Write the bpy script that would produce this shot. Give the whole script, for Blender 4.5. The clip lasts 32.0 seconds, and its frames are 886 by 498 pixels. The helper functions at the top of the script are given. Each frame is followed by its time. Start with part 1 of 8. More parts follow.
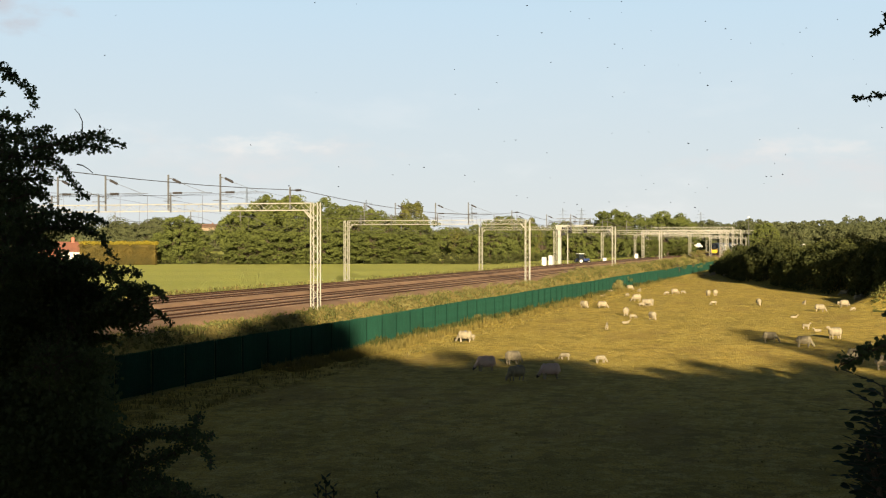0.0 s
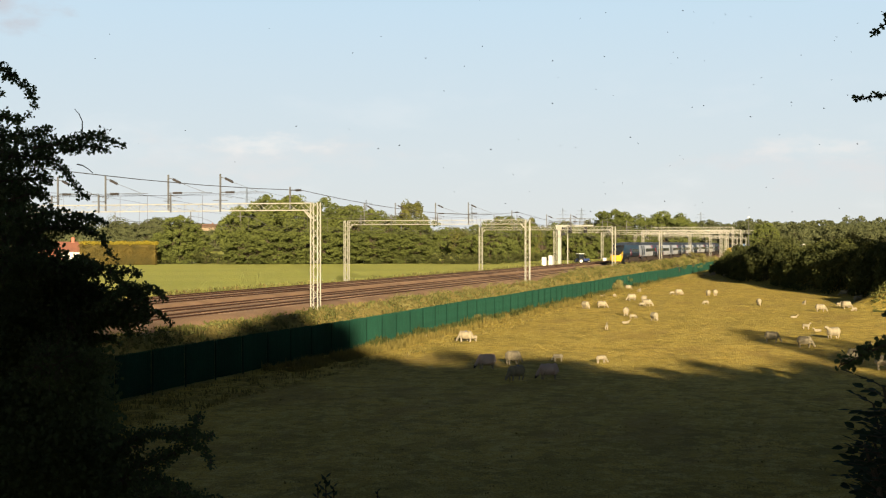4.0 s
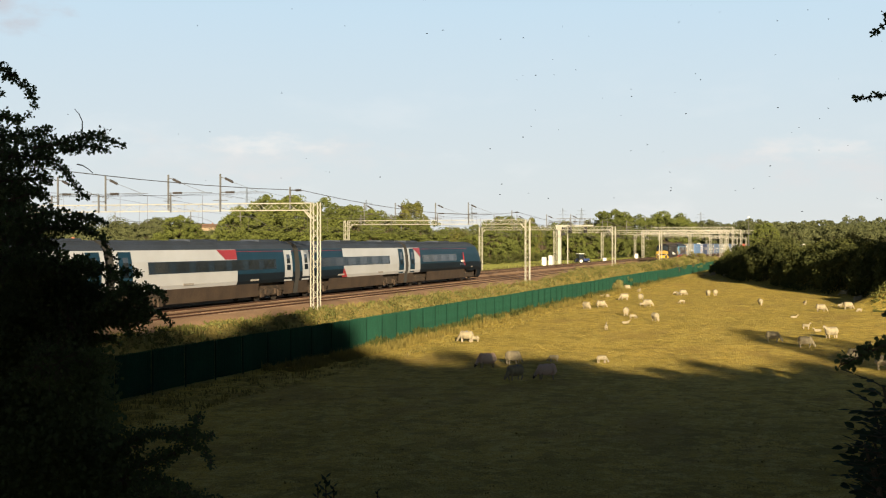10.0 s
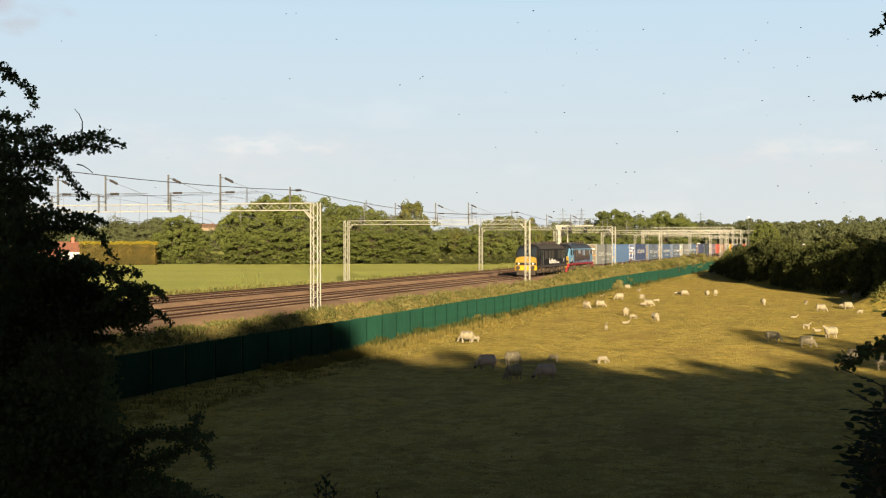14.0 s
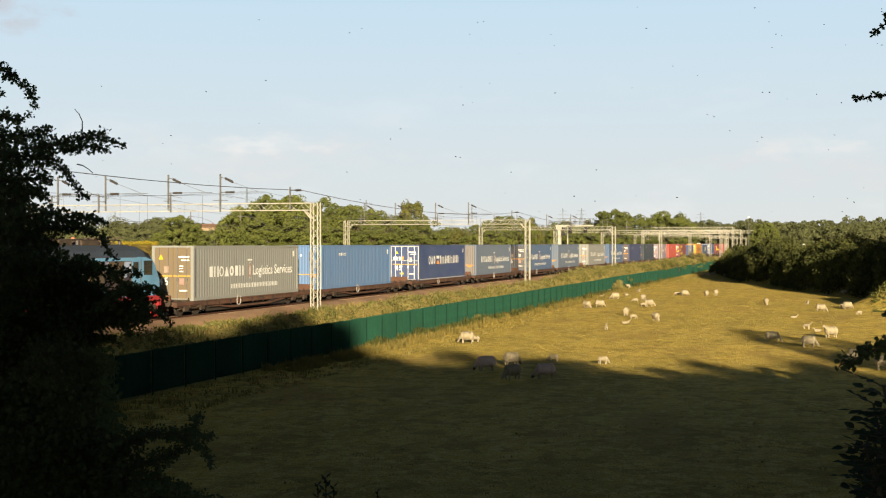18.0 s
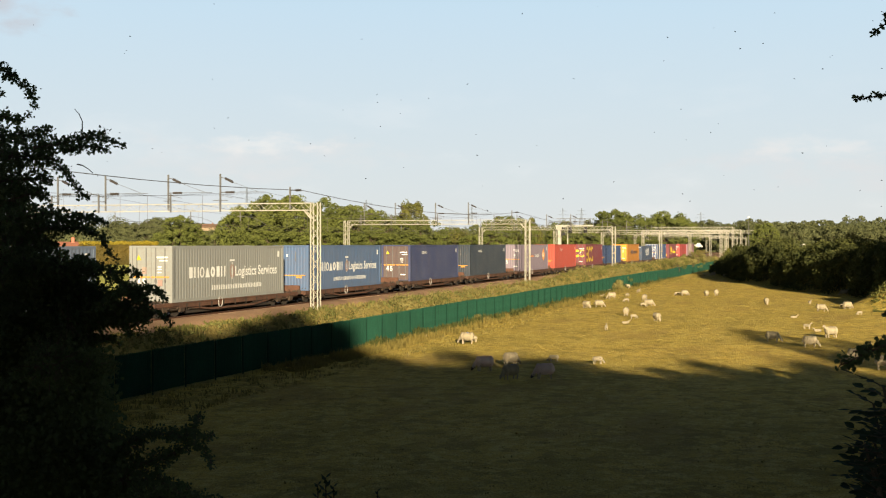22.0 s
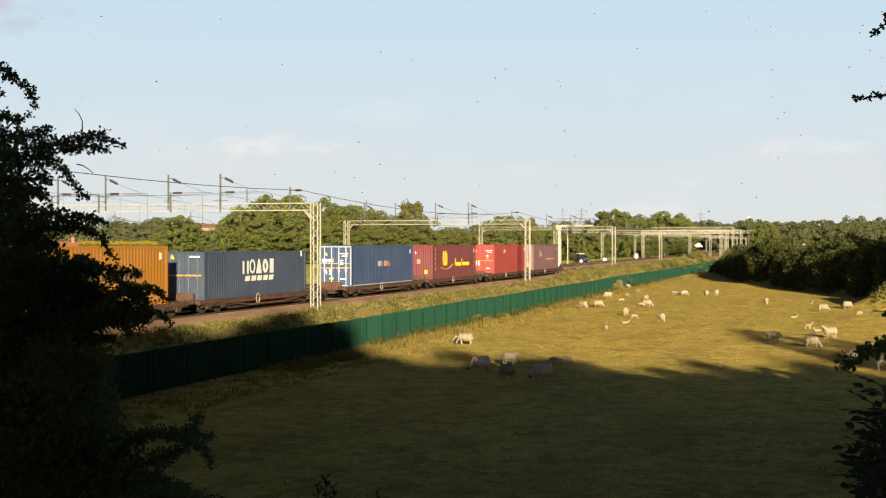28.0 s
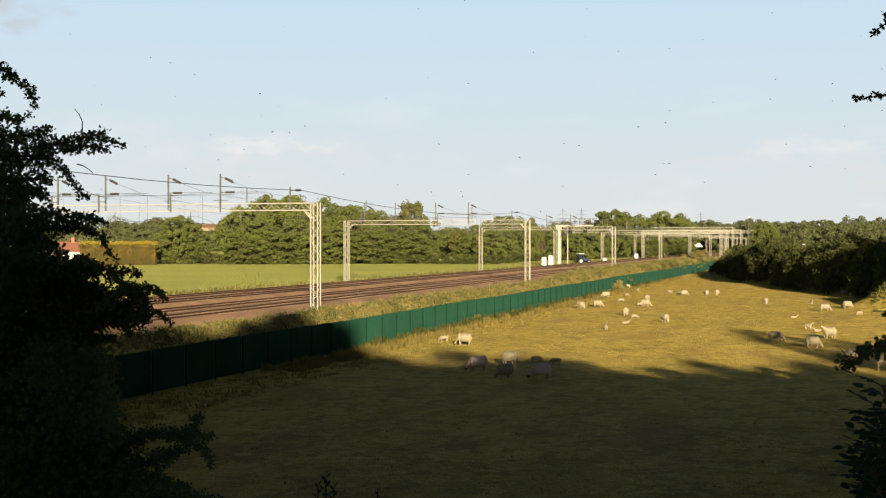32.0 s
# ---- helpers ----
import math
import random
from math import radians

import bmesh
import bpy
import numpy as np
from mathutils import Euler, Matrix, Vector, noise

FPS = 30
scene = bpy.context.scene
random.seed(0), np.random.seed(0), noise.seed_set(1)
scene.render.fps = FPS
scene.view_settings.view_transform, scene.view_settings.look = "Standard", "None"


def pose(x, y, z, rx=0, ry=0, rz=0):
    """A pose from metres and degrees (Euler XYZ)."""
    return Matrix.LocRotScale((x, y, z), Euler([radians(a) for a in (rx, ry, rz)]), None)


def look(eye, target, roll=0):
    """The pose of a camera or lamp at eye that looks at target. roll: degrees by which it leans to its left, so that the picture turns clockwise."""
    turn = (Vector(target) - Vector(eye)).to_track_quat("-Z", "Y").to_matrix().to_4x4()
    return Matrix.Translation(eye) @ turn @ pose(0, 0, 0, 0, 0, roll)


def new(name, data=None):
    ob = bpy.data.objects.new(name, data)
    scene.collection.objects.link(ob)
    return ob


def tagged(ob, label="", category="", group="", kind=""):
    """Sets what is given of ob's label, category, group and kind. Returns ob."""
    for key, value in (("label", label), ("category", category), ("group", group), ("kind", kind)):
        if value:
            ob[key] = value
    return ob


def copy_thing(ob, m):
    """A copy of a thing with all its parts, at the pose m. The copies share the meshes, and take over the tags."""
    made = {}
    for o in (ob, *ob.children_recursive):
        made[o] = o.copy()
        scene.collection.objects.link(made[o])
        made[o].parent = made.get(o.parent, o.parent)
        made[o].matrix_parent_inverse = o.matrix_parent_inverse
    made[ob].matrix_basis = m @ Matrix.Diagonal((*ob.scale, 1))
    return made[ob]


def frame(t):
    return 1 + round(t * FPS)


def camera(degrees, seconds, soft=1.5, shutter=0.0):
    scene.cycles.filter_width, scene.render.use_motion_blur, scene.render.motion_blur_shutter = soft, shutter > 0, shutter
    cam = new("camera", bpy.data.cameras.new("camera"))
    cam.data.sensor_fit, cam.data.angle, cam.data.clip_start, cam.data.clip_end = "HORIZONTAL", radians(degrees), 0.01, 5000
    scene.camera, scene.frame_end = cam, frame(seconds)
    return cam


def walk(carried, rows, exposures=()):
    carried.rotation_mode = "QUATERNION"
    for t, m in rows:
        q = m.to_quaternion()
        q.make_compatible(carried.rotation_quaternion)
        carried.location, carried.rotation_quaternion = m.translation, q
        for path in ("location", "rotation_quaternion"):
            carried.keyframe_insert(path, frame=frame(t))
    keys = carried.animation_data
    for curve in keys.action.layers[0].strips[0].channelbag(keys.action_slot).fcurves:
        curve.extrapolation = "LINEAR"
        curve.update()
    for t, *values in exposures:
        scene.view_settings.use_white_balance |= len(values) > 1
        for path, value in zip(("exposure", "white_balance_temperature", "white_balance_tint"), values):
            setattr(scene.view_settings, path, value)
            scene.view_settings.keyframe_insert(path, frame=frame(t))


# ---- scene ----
# ---------------------------------------------------------------- camera
EYE = 3.84                       # height of the lens over the rail tops (z = 0)
cam = camera(39.24, 32.0, soft=1.2)
STAND = pose(0, 0, EYE, 89.745, 0, 0)
walk(cam, [(0, STAND), (32, STAND)], exposures=[(0, 1.62), (32, 1.62)])

# ---------------------------------------------------------------- daylight
SUN_AZ, SUN_EL = radians(173.8), radians(12.0)      # clockwise from +Y
SUN_DIR = Vector((math.sin(SUN_AZ) * math.cos(SUN_EL), math.cos(SUN_AZ) * math.cos(SUN_EL), math.sin(SUN_EL)))
sun_data = bpy.data.lights.new("sun", "SUN")
sun_data.energy, sun_data.angle, sun_data.color = 4.9, radians(0.9), (1.0, 0.82, 0.55)
sun = new("sun", sun_data)
sun.matrix_world = look(SUN_DIR * 200, (0, 0, 0))

world = bpy.data.worlds.new("sky")
scene.world = world
world.use_nodes = True
wn, wl = world.node_tree.nodes, world.node_tree.links
wn.clear()
w_out = wn.new("ShaderNodeOutputWorld")
w_bg = wn.new("ShaderNodeBackground")
w_sky = wn.new("ShaderNodeTexSky")
w_sky.sky_type, w_sky.sun_disc = "NISHITA", False
w_sky.sun_elevation, w_sky.sun_rotation = SUN_EL, SUN_AZ
w_sky.air_density, w_sky.dust_density, w_sky.ozone_density = 1.0, 1.0, 2.0
w_co = wn.new("ShaderNodeTexCoord")
w_sep = wn.new("ShaderNodeSeparateXYZ")
wl.new(w_co.outputs["Generated"], w_sep.inputs[0])
# low cumulus: stretched noise, kept to a belt over the horizon
w_map = wn.new("ShaderNodeMapping")
w_map.inputs["Scale"].default_value = (1.0, 1.0, 2.6)
w_map.inputs["Location"].default_value = (0.30, 0.1, 0.0)
wl.new(w_co.outputs["Generated"], w_map.inputs[0])
w_no = wn.new("ShaderNodeTexNoise")
w_no.inputs["Scale"].default_value, w_no.inputs["Detail"].default_value = 9.0, 6.0
w_no.inputs["Roughness"].default_value = 0.52
wl.new(w_map.outputs[0], w_no.inputs["Vector"])
w_rp = wn.new("ShaderNodeMapRange")
w_rp.interpolation_type = "SMOOTHSTEP"
for key, v in zip(("From Min", "From Max", "To Min", "To Max"), (0.52, 0.74, 0.0, 0.22)):
    w_rp.inputs[key].default_value = v
wl.new(w_no.outputs["Fac"], w_rp.inputs["Value"])
w_belt = wn.new("ShaderNodeMapRange")
w_belt.interpolation_type = "SMOOTHSTEP"
for key, v in zip(("From Min", "From Max", "To Min", "To Max"), (0.17, 0.05, 0.0, 1.0)):
    w_belt.inputs[key].default_value = v
wl.new(w_sep.outputs["Z"], w_belt.inputs["Value"])
w_mul = wn.new("ShaderNodeMath")
w_mul.operation = "MULTIPLY"
wl.new(w_rp.outputs[0], w_mul.inputs[0])
wl.new(w_belt.outputs[0], w_mul.inputs[1])
w_sum = w_mul.outputs[0]
# thin white veil that thickens towards the horizon
w_veil = wn.new("ShaderNodeMapRange")
for key, v in zip(("From Min", "From Max", "To Min", "To Max"), (0.18, 0.40, 0.90, 0.0)):
    w_veil.inputs[key].default_value = v
w_veil.interpolation_type = "SMOOTHSTEP"
wl.new(w_sep.outputs["Z"], w_veil.inputs["Value"])
w_m1 = wn.new("ShaderNodeMix")
w_m1.data_type = "RGBA"
w_dim = wn.new("ShaderNodeMix")
w_dim.data_type, w_dim.blend_type = "RGBA", "MULTIPLY"
w_dim.inputs["Factor"].default_value = 1.0
w_dim.inputs["B"].default_value = (0.28, 0.265, 0.24, 1)
wl.new(w_sky.outputs[0], w_dim.inputs["A"])
w_hi = wn.new("ShaderNodeMapRange")
for key, v in zip(("From Min", "From Max"), (0.0, 0.20)):
    w_hi.inputs[key].default_value = v
wl.new(w_sep.outputs["Z"], w_hi.inputs["Value"])
w_tone = wn.new("ShaderNodeMix")
w_tone.data_type = "RGBA"
w_tone.inputs["A"].default_value, w_tone.inputs["B"].default_value = (7.6, 7.85, 7.7, 1), (5.8, 7.6, 9.0, 1)
wl.new(w_hi.outputs[0], w_tone.inputs["Factor"])
wl.new(w_tone.outputs["Result"], w_m1.inputs["B"])
wl.new(w_dim.outputs["Result"], w_m1.inputs["A"])
wl.new(w_veil.outputs[0], w_m1.inputs["Factor"])
w_m2 = wn.new("ShaderNodeMix")
w_m2.data_type = "RGBA"
w_m2.inputs["B"].default_value = (9.9, 9.5, 9.2, 1)
wl.new(w_m1.outputs["Result"], w_m2.inputs["A"])
wl.new(w_sum, w_m2.inputs["Factor"])
# single banks of evening cumulus: cream tops, mauve-grey bodies
w_fine = wn.new("ShaderNodeTexNoise")
w_fine.inputs["Scale"].default_value, w_fine.inputs["Detail"].default_value = 26.0, 7.0
w_fine.inputs["Roughness"].default_value = 0.58
wl.new(w_map.outputs[0], w_fine.inputs["Vector"])
w_last = w_m2.outputs["Result"]
for cx, cz, rx, rz, strength, tint in ((-0.150, 0.066, 0.100, 0.020, 0.45, (7.5, 7.3, 7.2, 1)), (0.310, 0.058, 0.110, 0.022, 0.5, (7.2, 7.0, 7.0, 1)), (-0.340, 0.178, 0.050, 0.020, 0.9, (5.4, 5.7, 6.2, 1)),
                                       (-0.148, 0.078, 0.042, 0.010, 0.42, (9.7, 9.1, 8.5, 1)), (0.296, 0.073, 0.050, 0.012, 0.30, (9.3, 8.8, 8.3, 1)), (-0.272, 0.196, 0.036, 0.010, 0.8, (9.4, 8.8, 8.3, 1))):
    w_sub = wn.new("ShaderNodeVectorMath")
    w_sub.operation = "SUBTRACT"
    w_sub.inputs[1].default_value = (cx, math.sqrt(1 - cx * cx - cz * cz), cz)
    wl.new(w_co.outputs["Generated"], w_sub.inputs[0])
    w_scl = wn.new("ShaderNodeVectorMath")
    w_scl.operation = "MULTIPLY"
    w_scl.inputs[1].default_value = (1 / rx, 0.0, 1 / rz)
    wl.new(w_sub.outputs[0], w_scl.inputs[0])
    w_len = wn.new("ShaderNodeVectorMath")
    w_len.operation = "LENGTH"
    wl.new(w_scl.outputs[0], w_len.inputs[0])
    # the noise eats into the edge of the bank
    w_eat = wn.new("ShaderNodeMath")
    w_eat.operation = "MULTIPLY_ADD"
    w_eat.inputs[1].default_value = 3.4
    wl.new(w_fine.outputs["Fac"], w_eat.inputs[0])
    wl.new(w_len.outputs["Value"], w_eat.inputs[2])
    w_fall = wn.new("ShaderNodeMapRange")
    w_fall.interpolation_type = "SMOOTHSTEP"
    for key, v in zip(("From Min", "From Max", "To Min", "To Max"), (1.5, 2.9, strength, 0.0)):
        w_fall.inputs[key].default_value = v
    wl.new(w_eat.outputs[0], w_fall.inputs["Value"])
    w_bank = wn.new("ShaderNodeMix")
    w_bank.data_type = "RGBA"
    w_bank.inputs["B"].default_value = tint
    wl.new(w_fall.outputs[0], w_bank.inputs["Factor"])
    wl.new(w_last, w_bank.inputs["A"])
    w_last = w_bank.outputs["Result"]
wl.new(w_last, w_bg.inputs["Color"])
w_bg.inputs["Strength"].default_value = 0.0350
wl.new(w_bg.outputs[0], w_out.inputs["Surface"])

# ---------------------------------------------------------------- the line of the railway
PHI = 0.29883                    # the tracks run away at this angle, to the right of +Y
SN, CS = math.sin(PHI), math.cos(PHI)
ORG_X, ORG_Y = -9.0, 81.6        # on the nearest rail, s = 0


def T(s, d, z=0.0):
    """s metres along the line, d metres beyond the nearest rail."""
    return Vector((ORG_X + s * SN - d * CS, ORG_Y + s * CS + d * SN, z))


def along(s, d, z=0.0, rz=0.0):
    """Pose with local x along the line (away), local y across it (away)."""
    p = T(s, d, z)
    return pose(p.x, p.y, p.z, 0, 0, 90 - math.degrees(PHI) + rz)


def to_sd(x, y):
    x, y = x - ORG_X, y - ORG_Y
    return x * SN + y * CS, -x * CS + y * SN


# ---------------------------------------------------------------- materials
def mat(name, c1, c2=None, rough=0.8, s1=0.8, s2=14.0, bump=0.0, metal=0.0, mix2=0.35, spec=0.3, rnd=0.0, sss=0.0, c3=None):
    """Two-scale noise between c1 and c2 (fine grain c3), bump and an even spread of roughness."""
    m = bpy.data.materials.new(name)
    m.use_nodes = True
    n, l = m.node_tree.nodes, m.node_tree.links
    b = n["Principled BSDF"]
    c2 = c2 or tuple(v * 0.72 for v in c1)
    co = n.new("ShaderNodeTexCoord")
    big = n.new("ShaderNodeTexNoise")
    big.inputs["Scale"].default_value, big.inputs["Detail"].default_value = s1, 4
    fine = n.new("ShaderNodeTexNoise")
    fine.inputs["Scale"].default_value, fine.inputs["Detail"].default_value = s2, 3
    l.new(co.outputs["Object"], big.inputs["Vector"])
    l.new(co.outputs["Object"], fine.inputs["Vector"])
    r1 = n.new("ShaderNodeMapRange")
    r1.inputs["From Min"].default_value, r1.inputs["From Max"].default_value = 0.35, 0.65
    l.new(big.outputs["Fac"], r1.inputs["Value"])
    mx = n.new("ShaderNodeMix")
    mx.data_type = "RGBA"
    mx.inputs["A"].default_value, mx.inputs["B"].default_value = (*c1, 1), (*c2, 1)
    l.new(r1.outputs[0], mx.inputs["Factor"])
    r2 = n.new("ShaderNodeMapRange")
    r2.inputs["From Min"].default_value, r2.inputs["From Max"].default_value = 0.38, 0.68
    r2.inputs["To Max"].default_value = mix2
    l.new(fine.outputs["Fac"], r2.inputs["Value"])
    m2 = n.new("ShaderNodeMix")
    m2.data_type = "RGBA"
    c3 = c3 or tuple(v * 0.5 for v in c2)
    m2.inputs["B"].default_value = (*c3, 1)
    l.new(mx.outputs["Result"], m2.inputs["A"])
    l.new(r2.outputs[0], m2.inputs["Factor"])
    last = m2.outputs["Result"]
    if rnd:
        ge = n.new("ShaderNodeNewGeometry")
        oi = n.new("ShaderNodeObjectInfo")
        ad = n.new("ShaderNodeMath")
        ad.operation = "ADD"
        l.new(ge.outputs["Random Per Island"], ad.inputs[0])
        l.new(oi.outputs["Random"], ad.inputs[1])
        mr = n.new("ShaderNodeMapRange")
        mr.inputs["From Max"].default_value = 2.0
        mr.inputs["To Min"].default_value, mr.inputs["To Max"].default_value = 1 - rnd, 1 + rnd
        l.new(ad.outputs[0], mr.inputs["Value"])
        hs = n.new("ShaderNodeHueSaturation")
        l.new(mr.outputs[0], hs.inputs["Value"])
        l.new(last, hs.inputs["Color"])
        last = hs.outputs["Color"]
    l.new(last, b.inputs["Base Color"])
    b.inputs["Metallic"].default_value = metal
    b.inputs["Specular IOR Level"].default_value = spec
    rr = n.new("ShaderNodeMapRange")
    rr.inputs["To Min"].default_value, rr.inputs["To Max"].default_value = max(rough - 0.1, 0.03), min(rough + 0.1, 1)
    l.new(fine.outputs["Fac"], rr.inputs["Value"])
    l.new(rr.outputs[0], b.inputs["Roughness"])
    if bump:
        bp = n.new("ShaderNodeBump")
        bp.inputs["Strength"].default_value, bp.inputs["Distance"].default_value = min(bump, 1.0), 0.05
        l.new(fine.outputs["Fac"], bp.inputs["Height"])
        l.new(bp.outputs[0], b.inputs["Normal"])
    if sss:
        b.inputs["Subsurface Weight"].default_value = sss
    return m


def leaf_mat(name, c1, c2, rnd=0.35, trans=0.25):
    """Leaves: diffuse with light passing through, tint varied leaf by leaf."""
    m = mat(name, c1, c2, rough=0.75, s1=0.5, s2=6.0, rnd=rnd, mix2=0.2, spec=0.2)
    n, l = m.node_tree.nodes, m.node_tree.links
    out, b = n["Material Output"], n["Principled BSDF"]
    tr = n.new("ShaderNodeBsdfTranslucent")
    col = b.inputs["Base Color"].links[0].from_socket
    l.new(col, tr.inputs["Color"])
    ms = n.new("ShaderNodeMixShader")
    ms.inputs[0].default_value = trans
    l.new(b.outputs[0], ms.inputs[1])
    l.new(tr.outputs[0], ms.inputs[2])
    l.new(ms.outputs[0], out.inputs["Surface"])
    return m


M_LEAF_OAK = leaf_mat("oak_leaves", (0.094, 0.108, 0.023), (0.060, 0.073, 0.018), rnd=0.2, trans=0.05)
M_LEAF_ASH = leaf_mat("ash_leaves", (0.108, 0.106, 0.024), (0.068, 0.074, 0.018), rnd=0.2, trans=0.05)
M_LEAF_HAW = leaf_mat("hawthorn_leaves", (0.115, 0.145, 0.060), (0.075, 0.100, 0.045), trans=0.45)
M_LEAF_HEDGE = leaf_mat("hedge_leaves", (0.070, 0.075, 0.019), (0.038, 0.046, 0.013))
M_LEAF_GOLD = leaf_mat("golden_conifer_foliage", (0.36, 0.29, 0.03), (0.26, 0.20, 0.025), rnd=0.2)
M_LEAF_OLIVE = leaf_mat("olive_conifer_foliage", (0.118, 0.086, 0.018), (0.075, 0.060, 0.015), rnd=0.2)
# far leaves: distance haze is mixed into the green as grey
M_LEAF_FAR = leaf_mat("haze_tinted_leaves", (0.098, 0.106, 0.044), (0.070, 0.080, 0.036), rnd=0.2)
M_GRASS_DRY = leaf_mat("dry_grass", (0.190, 0.150, 0.050), (0.120, 0.106, 0.035), rnd=0.3)
M_GRASS_GREEN = leaf_mat("green_grass", (0.155, 0.152, 0.044), (0.100, 0.106, 0.031), rnd=0.3)
M_TUSSOCK = leaf_mat("olive_tussock", (0.205, 0.158, 0.040), (0.130, 0.108, 0.030), rnd=0.25)
M_STRAW = leaf_mat("meadow_straw", (0.28, 0.22, 0.060), (0.22, 0.175, 0.047), rnd=0.25)
M_LEAF_PALE = leaf_mat("pale_bank_leaves", (0.225, 0.195, 0.070), (0.150, 0.140, 0.045), rnd=0.3)
M_BARK = mat("bark", (0.10, 0.075, 0.05), (0.06, 0.045, 0.03), rough=0.95, s1=2, s2=25, bump=0.6)
M_BALLAST = mat("ballast_stone", (0.300, 0.186, 0.108), (0.205, 0.125, 0.073), rough=0.95, s1=0.35, s2=9, bump=0.6, mix2=0.32)
M_RAIL = mat("rusty_rail_steel", (0.066, 0.030, 0.018), (0.045, 0.022, 0.014), rough=0.85, s1=1, s2=30, spec=0.15)
M_RAILTOP = mat("polished_rail_head", (0.13, 0.11, 0.095), (0.10, 0.085, 0.075), rough=0.55, metal=0.8)
M_SLEEPER = mat("concrete_sleeper", (0.225, 0.150, 0.098), (0.18, 0.120, 0.080), rough=0.95, s1=3, s2=30, rnd=0.2)
M_STEEL = mat("cream_painted_steel", (0.325, 0.312, 0.265), (0.250, 0.240, 0.200), rough=0.6, s1=0.7, s2=12, mix2=0.25)
M_STEEL_GREY = mat("weathered_galvanised_steel", (0.125, 0.125, 0.125), (0.09, 0.09, 0.09), rough=0.6, s1=2, s2=20, metal=0.3)
M_WIRE = mat("dark_copper_wire", (0.10, 0.09, 0.08), rough=0.6, metal=0.5)
M_INSUL = mat("brown_porcelain", (0.050, 0.044, 0.042), rough=0.5, spec=0.25)
M_FENCE = mat("green_powder_coated_steel", (0.010, 0.050, 0.031), (0.008, 0.038, 0.024), rough=0.75, spec=0.1, s1=0.4, s2=9, mix2=0.3, rnd=0.15)
M_WHITE = mat("white_paint", (0.54, 0.53, 0.51), (0.45, 0.44, 0.42), rough=0.6, s1=0.5, s2=8, mix2=0.12)
M_CONCRETE = mat("pale_concrete", (0.55, 0.50, 0.43), (0.42, 0.38, 0.32), rough=0.9, s1=0.4, s2=6, bump=0.2)
M_BLACK = mat("black_rubber", (0.012, 0.012, 0.012), rough=0.7)
M_GLASS_DARK = mat("dark_tinted_glass", (0.012, 0.016, 0.020), (0.02, 0.025, 0.03), rough=0.12, spec=0.6, mix2=0.1)
M_BRICK = mat("red_brick", (0.33, 0.13, 0.085), (0.26, 0.10, 0.065), rough=0.9, s1=1, s2=12, mix2=0.4)
M_ROOF = mat("clay_roof_tiles", (0.22, 0.088, 0.055), (0.17, 0.072, 0.048), rough=0.9, s1=0.6, s2=8, mix2=0.4)
M_ROOF_OLD = mat("mossy_brown_roof", (0.17, 0.095, 0.062), (0.12, 0.08, 0.055), rough=0.9, s1=0.3, s2=3)
M_RENDER_TAN = mat("tan_rendered_wall", (0.30, 0.225, 0.15), (0.24, 0.18, 0.12), rough=0.9, s1=0.3, s2=4)
M_WOOL = mat("cream_wool", (0.315, 0.268, 0.172), (0.225, 0.188, 0.125), rough=1.0, s1=4, s2=30, bump=0.9, rnd=0.12)
# reddish wool, base colour raised to offset the shade these ewes graze in
M_WOOL_PINK_LIFTED = mat("reddish_wool_lifted_in_shade", (0.62, 0.43, 0.36), (0.56, 0.44, 0.36), rough=1.0, s1=3, s2=30, bump=0.9)
M_WOOL_BLUE = mat("blue_marker_on_wool", (0.12, 0.16, 0.28), rough=1.0)
M_FACE_W = mat("pale_sheep_face", (0.30, 0.25, 0.175), rough=0.9)
M_FACE_B = mat("dark_sheep_face", (0.05, 0.04, 0.035), rough=0.9)
